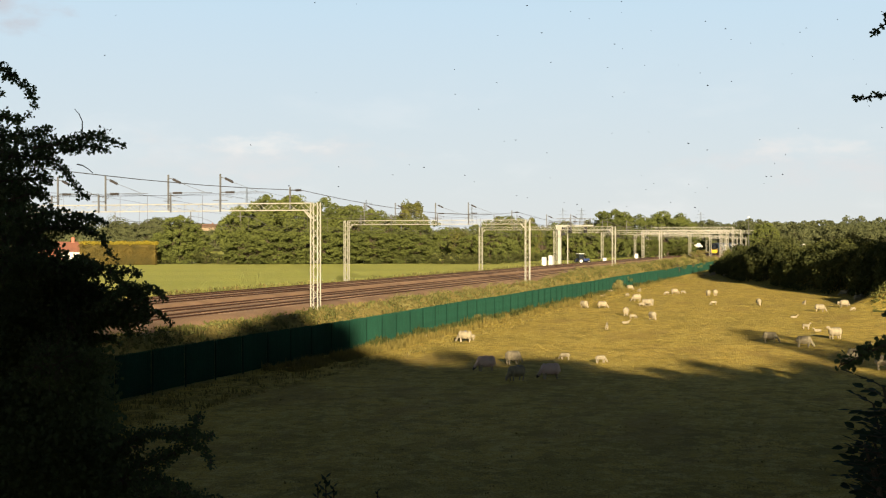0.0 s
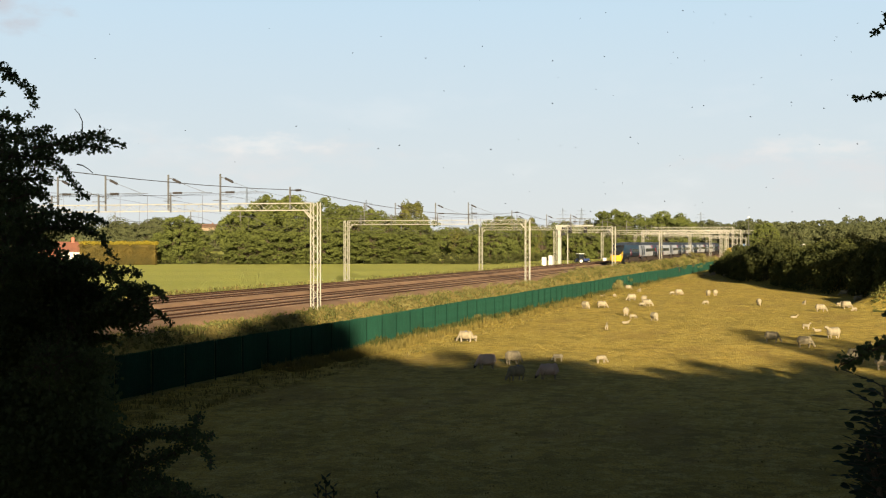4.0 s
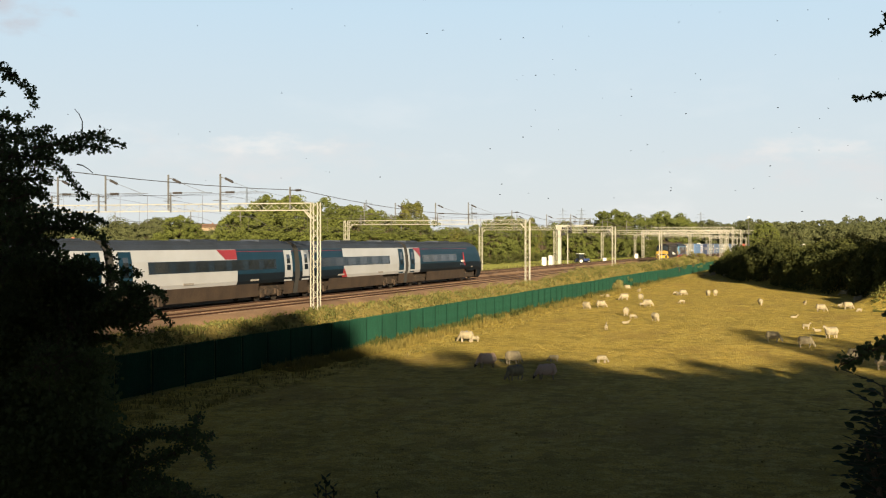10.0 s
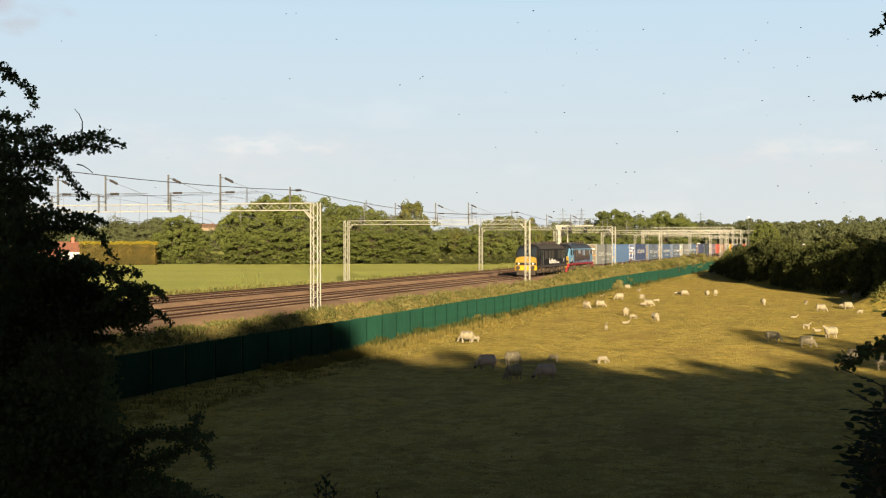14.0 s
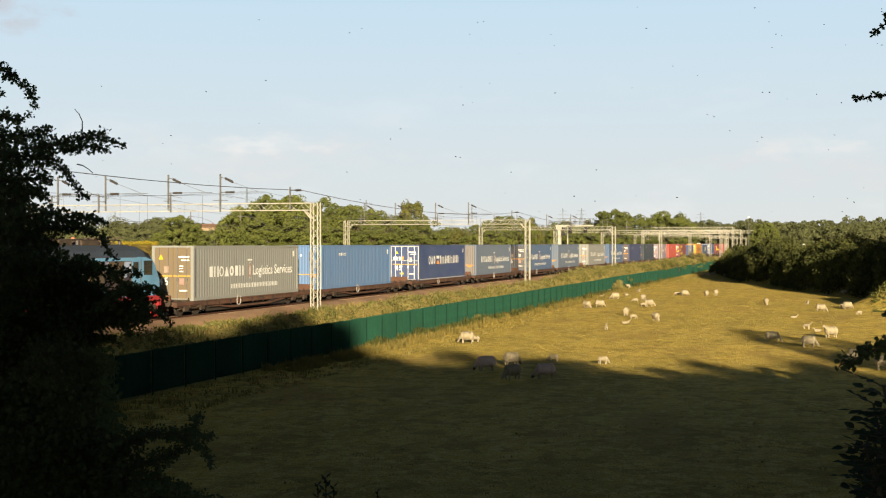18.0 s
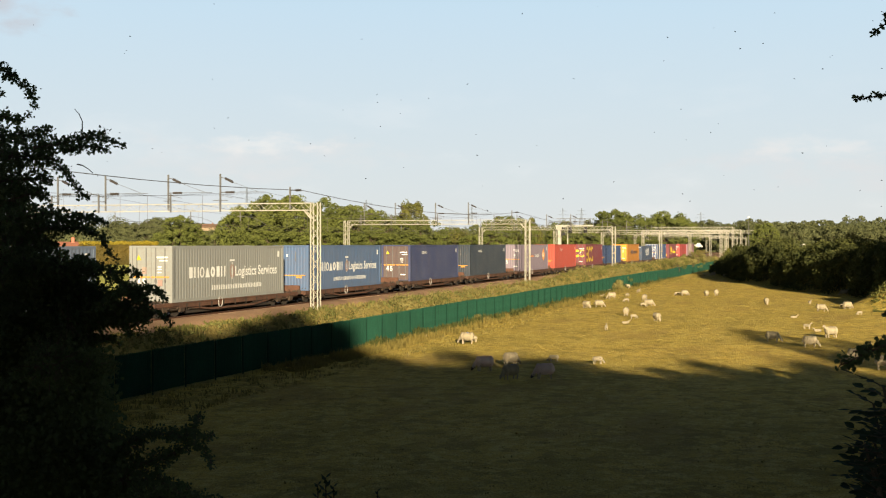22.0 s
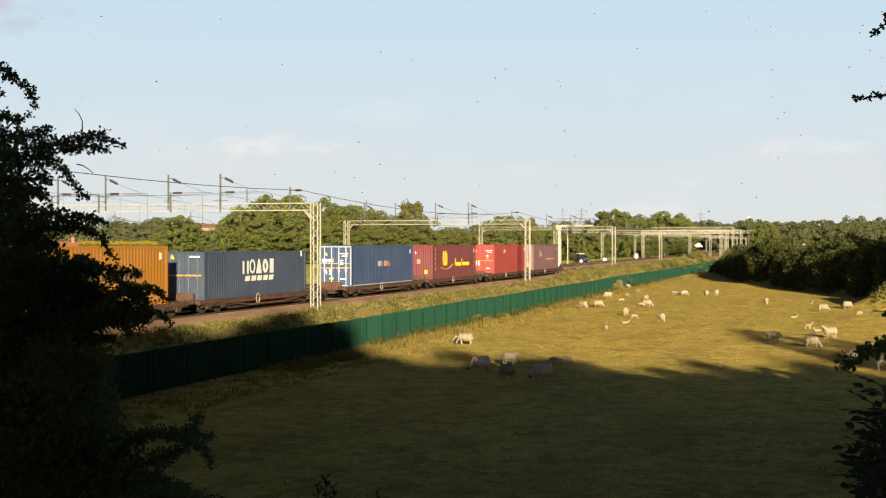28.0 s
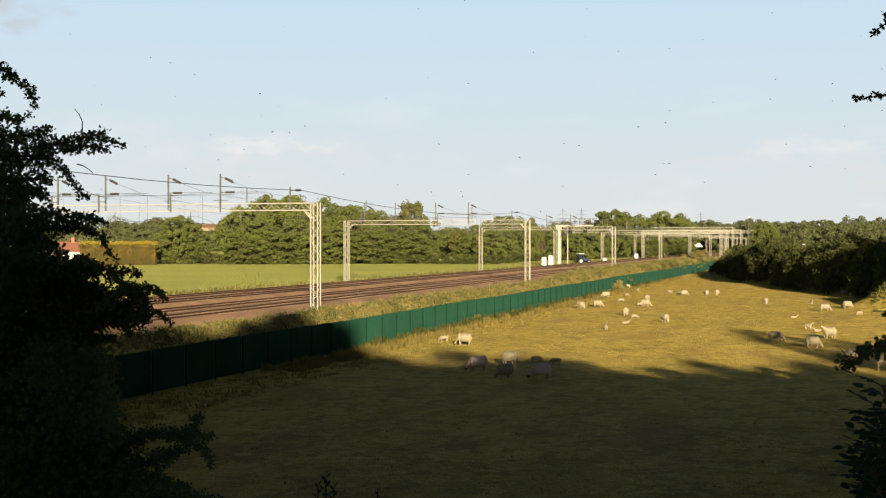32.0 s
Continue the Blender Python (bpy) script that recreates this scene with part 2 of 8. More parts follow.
# ---------------------------------------------------------------- mesh tools
class Shape:
    """Collects vertices and faces; one Shape becomes one mesh."""

    def __init__(self):
        self.v, self.f, self.mi = [], [], []

    def add(self, verts, faces, mi=0):
        o = len(self.v)
        self.v += [tuple(p) for p in verts]
        self.f += [tuple(i + o for i in f) for f in faces]
        self.mi += [mi] * len(faces)
        return self

    def box(self, x0, y0, z0, x1, y1, z1, c=0.0, mi=0):
        """A box; c: chamfer of its long edges seen from the side."""
        if c:
            ring = [(y0 + c, z0), (y1 - c, z0), (y1, z0 + c), (y1, z1 - c), (y1 - c, z1), (y0 + c, z1), (y0, z1 - c), (y0, z0 + c)]
            k = len(ring)
            return self.add([(x0, *p) for p in ring] + [(x1, *p) for p in ring],
                            [(i, (i + 1) % k, (i + 1) % k + k, i + k) for i in range(k)] + [tuple(range(k))[::-1], tuple(range(k, 2 * k))], mi)
        return self.add([(x, y, z) for x in (x0, x1) for y in (y0, y1) for z in (z0, z1)],
                        [(0, 1, 3, 2), (4, 6, 7, 5), (0, 4, 5, 1), (2, 3, 7, 6), (0, 2, 6, 4), (1, 5, 7, 3)], mi)

    def bar(self, p, q, r, n=4, r2=None, mi=0, caps=True):
        """A bar from p to q of half-width r (n sides), tapering to r2."""
        p, q = Vector(p), Vector(q)
        w = (q - p).normalized()
        u = w.orthogonal().normalized() if abs(w.z) > 0.99 else w.cross(Vector((0, 0, 1))).normalized()
        t = w.cross(u)
        r2 = r if r2 is None else r2
        k = 1.4142 if n == 4 else 1.0
        o = math.pi / 4 if n == 4 else 0.0
        ring = [(math.cos(o + i * math.tau / n), math.sin(o + i * math.tau / n)) for i in range(n)]
        vs = [p + (u * a + t * b) * r * k for a, b in ring] + [q + (u * a + t * b) * r2 * k for a, b in ring]
        fs = [(i, (i + 1) % n, (i + 1) % n + n, i + n) for i in range(n)]
        if caps:
            fs += [tuple(range(n))[::-1], tuple(range(n, 2 * n))]
        return self.add(vs, fs, mi)

    def tube(self, pts, r, n=6, r_end=None, mi=0):
        """A round tube through points, tapering to r_end."""
        pts = [Vector(p) for p in pts]
        k = len(pts)
        vs = []
        for i, p in enumerate(pts):
            w = (pts[min(i + 1, k - 1)] - pts[max(i - 1, 0)]).normalized()
            u = w.orthogonal().normalized() if abs(w.z) > 0.95 else w.cross(Vector((0, 0, 1))).normalized()
            t = w.cross(u)
            ri = r if r_end is None else r + (r_end - r) * i / (k - 1)
            vs += [p + (u * math.cos(a) + t * math.sin(a)) * ri for a in (j * math.tau / n for j in range(n))]
        fs = [(i * n + j, i * n + (j + 1) % n, (i + 1) * n + (j + 1) % n, (i + 1) * n + j) for i in range(k - 1) for j in range(n)]
        return self.add(vs, fs + [tuple(range(n))[::-1], tuple(range((k - 1) * n, k * n))], mi)

    def disc(self, c, axis, r, h, n=14, mi=0):
        """A short drum: a wheel, buffer or lamp."""
        c, axis = Vector(c), Vector(axis).normalized()
        return self.bar(c - axis * h / 2, c + axis * h / 2, r, n, mi=mi)

    def ball(self, c, rx, ry, rz, seg=10, rings=6, jit=0.0, rng=None, mi=0):
        """An ellipsoid, with an uneven skin by jit."""
        vs = [(c[0], c[1], c[2] - rz)]
        for i in range(1, rings):
            a = math.pi * i / rings
            for j in range(seg):
                b = math.tau * j / seg
                k = 1 + (rng.uniform(-jit, jit) if rng else 0)
                vs.append((c[0] + rx * k * math.sin(a) * math.cos(b), c[1] + ry * k * math.sin(a) * math.sin(b), c[2] - rz * k * math.cos(a)))
        vs.append((c[0], c[1], c[2] + rz))
        e = len(vs) - 1
        fs = [(0, 1 + (j + 1) % seg, 1 + j) for j in range(seg)]
        for i in range(rings - 2):
            for j in range(seg):
                a, b = 1 + i * seg + j, 1 + i * seg + (j + 1) % seg
                fs.append((a, b, b + seg, a + seg))
        o = 1 + (rings - 2) * seg
        fs += [(o + j, o + (j + 1) % seg, e) for j in range(seg)]
        return self.add(vs, fs, mi)

    def mesh(self, name, materials, smooth=False):
        me = bpy.data.meshes.new(name)
        me.from_pydata(self.v, [], self.f)
        for m in (materials if isinstance(materials, (list, tuple)) else [materials]):
            me.materials.append(m)
        if any(self.mi):
            me.polygons.foreach_set("material_index", self.mi)
        if smooth:
            me.polygons.foreach_set("use_smooth", [True] * len(self.f))
        me.update()
        return me


def part(name, shape, material, parent, label="", smooth=False, m=None):
    """One mesh object under a thing or under a part."""
    me = shape if isinstance(shape, bpy.types.Mesh) else shape.mesh(name, material, smooth)
    ob = new(name, me)
    ob.parent = parent
    if m is not None:
        ob.matrix_basis = m
    if label:
        ob["label"] = label
    return ob


def thing(name, label, category, m=None, group="", kind=""):
    """A top-level Empty that carries its parts."""
    ob = new(name)
    ob.empty_display_size = 0.2
    if m is not None:
        ob.matrix_basis = m
    return tagged(ob, label, category, group, kind)


def solid(name, shape, material, label, category="", m=None, group="", kind="", smooth=False):
    """A top-level thing of one mesh."""
    ob = new(name, shape.mesh(name, material, smooth))
    if m is not None:
        ob.matrix_basis = m
    return tagged(ob, label, category, group, kind)


def lattice(sh, p, q, w, h, chord, web, step, side=(0, 1, 0)):
    """A lattice girder from p to q: four chords and zigzag webs on its four faces."""
    p, q = Vector(p), Vector(q)
    a = (q - p).normalized()
    u = Vector(side).normalized()
    t = a.cross(u).normalized()
    cs = [p + u * (sx * w / 2) + t * (sy * h / 2) for sx, sy in ((-1, -1), (1, -1), (1, 1), (-1, 1))]
    n = max(2, round((q - p).length / step))
    dv = (q - p) / n
    for c in cs:
        sh.bar(c, c + (q - p), chord)
    for k in range(4):
        c0, c1 = cs[k], cs[(k + 1) % 4]
        for i in range(n):
            x, y = (c0, c1) if i % 2 == 0 else (c1, c0)
            sh.bar(x + dv * i, y + dv * (i + 1), web, caps=False)
    return sh


def text_mesh(body, size, depth=0.01):
    """Flat lettering in the built-in font, as a mesh; x to the right, y up."""
    cu = bpy.data.curves.new("lettering", "FONT")
    cu.body, cu.size, cu.extrude, cu.resolution_u = body, size, depth, 2
    cu.align_x, cu.offset = "CENTER", size * 0.012
    ob = new("lettering", cu)
    me = bpy.data.meshes.new_from_object(ob.evaluated_get(bpy.context.evaluated_depsgraph_get()))
    bpy.data.objects.remove(ob)
    bpy.data.curves.remove(cu)
    return me


# ---------------------------------------------------------------- foliage
def leaf_verts(p, nrm, size, rng, fold=0.25):
    """One leaf: a folded lozenge of four corners and a midrib."""
    n = Vector(nrm).normalized()
    u = n.orthogonal().normalized()
    u = (Matrix.Rotation(rng.uniform(0, math.tau), 3, n) @ u)
    t = n.cross(u)
    L, W = size * rng.uniform(0.7, 1.25), size * rng.uniform(0.35, 0.6)
    p = Vector(p)
    return [p - u * L * 0.5, p + t * W * 0.5 + n * fold * W, p + u * L * 0.5, p - t * W * 0.5 + n * fold * W]


def clump(sh, c, r, count, size, rng, squash=0.8):
    """A tuft of foliage: leaves over an uneven ball, facing outward with scatter."""
    c = Vector(c)
    for _ in range(count):
        v = Vector((rng.gauss(0, 1), rng.gauss(0, 1), rng.gauss(0, 1))).normalized()
        k = r * rng.uniform(0.72, 1.05)
        p = c + Vector((v.x * k, v.y * k, v.z * k * squash))
        nrm = v + Vector((rng.uniform(-0.22, 0.22), rng.uniform(-0.22, 0.22), rng.uniform(-0.15, 0.35)))
        sh.add(leaf_verts(p, nrm, size, rng), [(0, 1, 2), (0, 2, 3)])


def tree_meshes(name, height, spread, trunk_h, clumps, leaves, leaf, seed, leaf_m, cr=1.2, low=0.25, shelf=1.0):
    """Trunk with limbs, and a crown of leafy clumps set on an uneven, gappy dome."""
    rng = random.Random(seed)
    wood, crown = Shape(), Shape()
    wood.tube([(0, 0, -0.3), (0.05, 0.02, trunk_h * 0.5), (0.1, -0.05, trunk_h), (0.15, 0.1, height * 0.72)], height * 0.028, 8, height * 0.008)
    cz, hz = height * (0.5 + low / 2), height * (0.5 - low / 2)
    lobes = []
    for i in range(30):
        a, e = i * 2.4 + rng.uniform(-0.5, 0.5), math.asin(min(0.98, -0.85 + 1.85 * (i + rng.random()) / 30))
        k = rng.uniform(0.60, 0.84)
        r = spread * rng.uniform(0.19, 0.31)
        lobes.append((Vector((spread * k * math.cos(e) * math.cos(a), spread * k * math.cos(e) * math.sin(a), cz + (hz - r * 0.7) * min(1.0, k * 1.2) * math.sin(e))), r))
    for i in range(clumps):
        # most tufts sit on the outer and upper face of a bough, some deep inside
        lc, lr = lobes[i % 30]
        out = Vector((lc.x, lc.y, (lc.z - cz) * 0.6 + spread * 0.35)).normalized()
        v = (Vector((rng.gauss(0, 1), rng.gauss(0, 1), rng.gauss(0, 1))).normalized() + out * 0.55).normalized()
        v = Vector((v.x / shelf ** 0.3, v.y / shelf ** 0.3, v.z * shelf))
        c = lc + v * lr * rng.uniform(0.75, 0.98) if i % (5 if shelf == 1.0 else 11) else lc * rng.uniform(0.3, 0.8) + Vector((0, 0, cz * 0.3))
        if low < 0.1 and i % 7 == 3:
            # boughs that hang low round the trunk
            a, k = rng.uniform(0, math.tau), spread * rng.uniform(0.35, 0.72)
            c = Vector((k * math.cos(a), k * math.sin(a), height * rng.uniform(0.03, 0.24)))
        c.z = max(c.z, cr * 0.5)
        clump(crown, c, cr * rng.uniform(0.4, 0.7), leaves, leaf, rng)
        if i % 6 == 0:
            z0 = rng.uniform(trunk_h * 0.8, height * 0.6)
            mid = (c[0] * 0.5, c[1] * 0.5, z0 + (c[2] - z0) * 0.35)
            wood.tube([(0.1, 0, z0), mid, c], height * 0.010, 5, height * 0.002)
    return wood.mesh(name + "_wood", M_BARK, True), crown.mesh(name + "_crown", leaf_m)


def plant_tree(kind, meshes, label, x, y, z, scale=1.0, rz=0.0, sz=None, group=""):
    t = thing(kind, label, "tree", pose(x, y, z, 0, 0, rz) @ Matrix.Diagonal((scale, scale, sz or scale, 1)), group)
    part("trunk", meshes[0], None, t)
    part("crown", meshes[1], None, t)
    return t


def bush_mesh(name, length, width, height, clumps, leaves, leaf, seed, leaf_m, cr=0.9):
    """A hedge or thicket: clumps over an uneven mound, with stems inside."""
    rng = random.Random(seed)
    sh, wood = Shape(), Shape()
    lobes = []
    n_lobes = max(8, int(length * (1.6 if height > 5 else 2.2)))
    for i in range(n_lobes):
        x = ((i * 0.618) % 1.0 - 0.5) * length
        e = rng.uniform(0.05, math.pi - 0.05)
        top = height * (0.74 + 0.26 * noise.noise(Vector((x * 0.25, seed, 0))) + 0.18 * noise.noise(Vector((x * 0.9, seed, 4))))
        r = min(height * rng.uniform(0.17, 0.27), width * 0.4)
        lobes.append((Vector((x, (width * 0.5 - r * 0.5) * math.cos(e), max(r * 0.6, (top - r * 0.4) * math.sin(e) ** 0.7))), r))
    for i in range(clumps):
        lc, lr = lobes[i % n_lobes]
        v = (Vector((rng.gauss(0, 1), rng.gauss(0, 1), rng.gauss(0, 1))).normalized() + Vector((0, lc.y / width, 0.45))).normalized()
        c = lc + v * lr * rng.uniform(0.6, 0.98)
        clump(sh, (c.x, c.y, max(0.25, c.z)), cr * rng.uniform(0.5, 0.95), leaves, leaf, rng)
    for i in range(max(2, int(length / 1.5))):
        x = rng.uniform(-0.48, 0.48) * length
        wood.tube([(x, 0, -0.2), (x + 0.2, 0.1, height * 0.4), (x + rng.uniform(-0.5, 0.5), rng.uniform(-0.6, 0.6), height * 0.75)], 0.06, 5, 0.02)
    return wood.mesh(name + "_wood", M_BARK), sh.mesh(name + "_leaves", leaf_m)


def plant_bush(kind, meshes, label, x, y, z, rz=0.0, scale=1.0, group="", category="bush", sz=None):
    t = thing(kind, label, category, pose(x, y, z, 0, 0, rz) @ Matrix.Diagonal((scale, scale, sz or scale, 1)), group)
    tagged(part("stems", meshes[0], None, t), kind="stuff")
    part("foliage", meshes[1], None, t)
    return t
# ---------------------------------------------------------------- ground
FIELD_Z = -2.42
MOUNDS = [(-172.0, 930.0, 190.0, 9.0), (48.0, 119.0, 10.0, 5.4), (58.0, 114.0, 11.0, 3.0), (58, 190, 16, 1.0), (114.2, 558.5, 9.0, 2.0)]


def smooth(a, b, v):
    k = min(max((v - a) / (b - a), 0.0), 1.0)
    return k * k * (3 - 2 * k)


def ground_z(s, d):
    x, y = ORG_X + s * SN - d * CS, ORG_Y + s * CS + d * SN
    n1 = noise.noise(Vector((x * 0.03, y * 0.03, 0)))
    n2 = noise.noise(Vector((x * 0.25, y * 0.25, 7)))
    field = FIELD_Z + 0.16 * n1 + 0.035 * n2
    # grassy bank between the boundary fence and the cess
    bank = FIELD_Z + (FIELD_Z * -1 - 0.32) * smooth(-6.4, -2.6, d) + 0.14 * n2 + 0.22 * noise.noise(Vector((x * 0.09, y * 0.09, 5))) * smooth(-6.4, -4.5, d) * (1 - smooth(-3.6, -2.5, d))
    bank += 0.95 * smooth(52, 84, s) * (1 - smooth(215, 250, s)) * smooth(-6.2, -4.4, d) * (1 - smooth(-3.1, -2.4, d))
    far = -0.55 + 0.12 * n1 - 0.3 * smooth(16, 20, d) * (1 - smooth(20, 26, d))
    r = math.hypot(x, y)
    far += 9.0 * smooth(450, 1300, r) + 6 * smooth(1500, 3000, r)
    if d < -6.4:
        z = field
        if d < -30:
            z += 8.0 * smooth(500, 1300, r)
    elif d < -2.4:
        z = bank
    elif d < 16:
        z = -0.42
    else:
        z = -0.42 + (far + 0.42) * smooth(16, 19, d)
    for mx, my, mr, mh in MOUNDS:
        k = math.hypot(x - mx, y - my) / mr
        if k < 1:
            z += mh * (0.5 + 0.5 * math.cos(math.pi * k))
    # the bank on which the camera stands, off the railway's land
    rise = 2.05 - (y - 2.0) * 0.55
    if d < -7 and rise > z:
        z += (min(rise, 2.05) - z) * smooth(-7, -14, d)
    return z


def spread(stops):
    out = []
    for a, b, step in stops:
        k = max(1, round((b - a) / step))
        out += [a + (b - a) * i / k for i in range(k)]
    return out + [stops[-1][1]]


s_lines = spread([(-1500, -300, 100), (-300, -120, 15), (-120, 130, 1.6), (130, 420, 5), (420, 800, 25), (800, 3600, 140)])
d_lines = spread([(-2400, -300, 120), (-300, -110, 12), (-110, -46, 3), (-46, -7.5, 1.2), (-7.5, -1.5, 0.5), (-1.5, 15.5, 2.5), (15.5, 28, 0.8), (28, 60, 4), (60, 300, 12), (300, 3200, 110)])
sh = Shape()
nd = len(d_lines)
sh.v = [(s, d, ground_z(s, d)) for s in s_lines for d in d_lines]
sh.f = [(i * nd + j, (i + 1) * nd + j, (i + 1) * nd + j + 1, i * nd + j + 1) for i in range(len(s_lines) - 1) for j in range(nd - 1)]
sh.mi = [0] * len(sh.f)

M_GROUND = bpy.data.materials.new("meadow_and_bank_grass")
M_GROUND.use_nodes = True
gn, gl = M_GROUND.node_tree.nodes, M_GROUND.node_tree.links
g_co = gn.new("ShaderNodeTexCoord")
g_sep = gn.new("ShaderNodeSeparateXYZ")
gl.new(g_co.outputs["Object"], g_sep.inputs[0])


def g_noise(scale, detail=4, stretch=None, rough=0.55):
    n = gn.new("ShaderNodeTexNoise")
    n.inputs["Scale"].default_value, n.inputs["Detail"].default_value, n.inputs["Roughness"].default_value = scale, detail, rough
    if stretch:
        mp = gn.new("ShaderNodeMapping")
        mp.inputs["Scale"].default_value = stretch
        gl.new(g_co.outputs["Object"], mp.inputs[0])
        gl.new(mp.outputs[0], n.inputs["Vector"])
    else:
        gl.new(g_co.outputs["Object"], n.inputs["Vector"])
    return n.outputs["Fac"]


def g_range(value, a, b, lo=0.0, hi=1.0):
    n = gn.new("ShaderNodeMapRange")
    n.interpolation_type = "SMOOTHSTEP"
    for key, v in zip(("From Min", "From Max", "To Min", "To Max"), (a, b, lo, hi)):
        n.inputs[key].default_value = v
    gl.new(value, n.inputs["Value"])
    return n.outputs[0]


def g_mix(fac, a, b):
    n = gn.new("ShaderNodeMix")
    n.data_type = "RGBA"
    for key, v in (("A", a), ("B", b)):
        if isinstance(v, tuple):
            n.inputs[key].default_value = (*v, 1)
        else:
            gl.new(v, n.inputs[key])
    if isinstance(fac, float):
        n.inputs["Factor"].default_value = fac
    else:
        gl.new(fac, n.inputs["Factor"])
    return n.outputs["Result"]


def g_math(op, a, b):
    n = gn.new("ShaderNodeMath")
    n.operation = op
    for i, v in enumerate((a, b)):
        if isinstance(v, float):
            n.inputs[i].default_value = v
        else:
            gl.new(v, n.inputs[i])
    return n.outputs[0]


wide, mid, fine, tiny = g_noise(0.045, 3), g_noise(0.32, 5, None, 0.65), g_noise(2.4, 4, None, 0.7), g_noise(16.0, 3)
pasture = g_mix(g_range(wide, 0.35, 0.65), (0.555, 0.392, 0.076), (0.470, 0.350, 0.068))
pasture = g_mix(g_range(mid, 0.45, 0.66, 0.0, 0.55), pasture, (0.290, 0.222, 0.044))
pasture = g_mix(g_range(fine, 0.48, 0.60, 0.0, 0.85), pasture, (0.60, 0.47, 0.125))
patch = g_noise(1.0, 7, None, 0.75)
pasture = g_mix(g_range(patch, 0.50, 0.58, 0.0, 0.72), pasture, (0.235, 0.182, 0.038))
worn = g_noise(0.16, 6, (0.6, 1.3, 1.0), 0.7)
pasture = g_mix(g_range(worn, 0.52, 0.64, 0.0, 0.55), pasture, (0.300, 0.205, 0.060))
pasture = g_mix(g_range(worn, 0.46, 0.36, 0.0, 0.5), pasture, (0.365, 0.285, 0.058))
pasture = g_mix(g_range(tiny, 0.48, 0.62, 0.0, 0.55), pasture, (0.155, 0.122, 0.033))
bank = g_mix(g_range(mid, 0.35, 0.65), (0.310, 0.241, 0.073), (0.189, 0.163, 0.047))
bank = g_mix(g_range(tiny, 0.4, 0.7, 0.0, 0.5), bank, (0.077, 0.069, 0.022))
crop = g_mix(g_range(wide, 0.35, 0.65), (0.43, 0.43, 0.105), (0.38, 0.395, 0.095))
crop = g_mix(g_range(fine, 0.4, 0.7, 0.0, 0.3), crop, (0.189, 0.198, 0.043))
rows_ = g_noise(0.9, 2, (0.02, 1.0, 1.0))
crop = g_mix(g_range(rows_, 0.5, 0.7, 0.0, 0.25), crop, (0.42, 0.41, 0.12))
away = g_mix(g_range(g_noise(0.006, 3), 0.42, 0.55), (0.224, 0.224, 0.069), (0.327, 0.275, 0.112))
d_edge = g_math("ADD", g_sep.outputs["Y"], g_math("MULTIPLY", mid, 2.4))
col = g_mix(g_range(d_edge, -5.6, -4.6), pasture, bank)
col = g_mix(g_range(d_edge, 23.0, 26.0), col, crop)
col = g_mix(g_range(d_edge, 245.0, 262.0), col, away)
g_b = gn["Principled BSDF"]
gl.new(col, g_b.inputs["Base Color"])
g_b.inputs["Roughness"].default_value, g_b.inputs["Specular IOR Level"].default_value = 0.95, 0.12
g_bp = gn.new("ShaderNodeBump")
g_bp.inputs["Strength"].default_value, g_bp.inputs["Distance"].default_value = 0.9, 0.12
gl.new(g_math("ADD", g_math("MULTIPLY", fine, 1.2), tiny), g_bp.inputs["Height"])
gl.new(g_bp.outputs[0], g_b.inputs["Normal"])
ground = solid("ground", sh, M_GROUND, "dry grazed meadow, grassy railway bank and green fields", "ground", along(0, 0, 0), kind="structure", smooth=True)


def gz(x, y):
    return ground_z(*to_sd(x, y))


# ---------------------------------------------------------------- trackbed, rails and sleepers
TRACKS = (0.72, 4.20, 9.70, 13.20)          # centre lines
bed = Shape()
prof = [(-1.95, -0.46), (-1.35, -0.22), (-0.75, -0.096), (5.6, -0.096), (6.3, -0.34), (7.6, -0.34), (8.2, -0.096), (14.8, -0.096), (15.8, -0.46)]
sl = spread([(-140, 200, 4), (200, 1400, 60)])
bed.v = [(s, d, z + 0.02 * noise.noise(Vector((s * 0.7, d * 2, 3)))) for s in sl for d, z in prof]
k = len(prof)
bed.f = [(i * k + j, (i + 1) * k + j, (i + 1) * k + j + 1, i * k + j + 1) for i in range(len(sl) - 1) for j in range(k - 1)]
bed.mi = [0] * len(bed.f)
solid("trackbed", bed, M_BALLAST, "brown stone ballast under four railway tracks", "trackbed", along(0, 0, 0), kind="structure")

rail_prof = [(-0.07, -0.18), (0.07, -0.18), (0.07, -0.155), (0.012, -0.135), (0.012, -0.045), (0.036, -0.035), (0.036, -0.004), (-0.036, -0.004), (-0.036, -0.035), (-0.012, -0.045), (-0.012, -0.135), (-0.07, -0.155)]
rail_sh = Shape()
k = len(rail_prof)
rail_sh.add([(s, y, z) for s in (-140, 1400) for y, z in rail_prof], [(i, (i + 1) % k, (i + 1) % k + k, i + k) for i in range(k)])
head_sh = Shape().box(-140, -0.03, -0.004, 1400, 0.03, 0.0)
rail_me, head_me = rail_sh.mesh("rail", M_RAIL), head_sh.mesh("rail_head", M_RAILTOP)
for c in TRACKS:
    for g in (-0.7175, 0.7175):
        r = thing("rail", "rusty steel rail with a worn bright head", "rail", along(0, c + g, 0), "rails of the four tracks", "structure")
        part("web", rail_me, None, r)
        part("rail_head", head_me, None, r, "polished running surface")
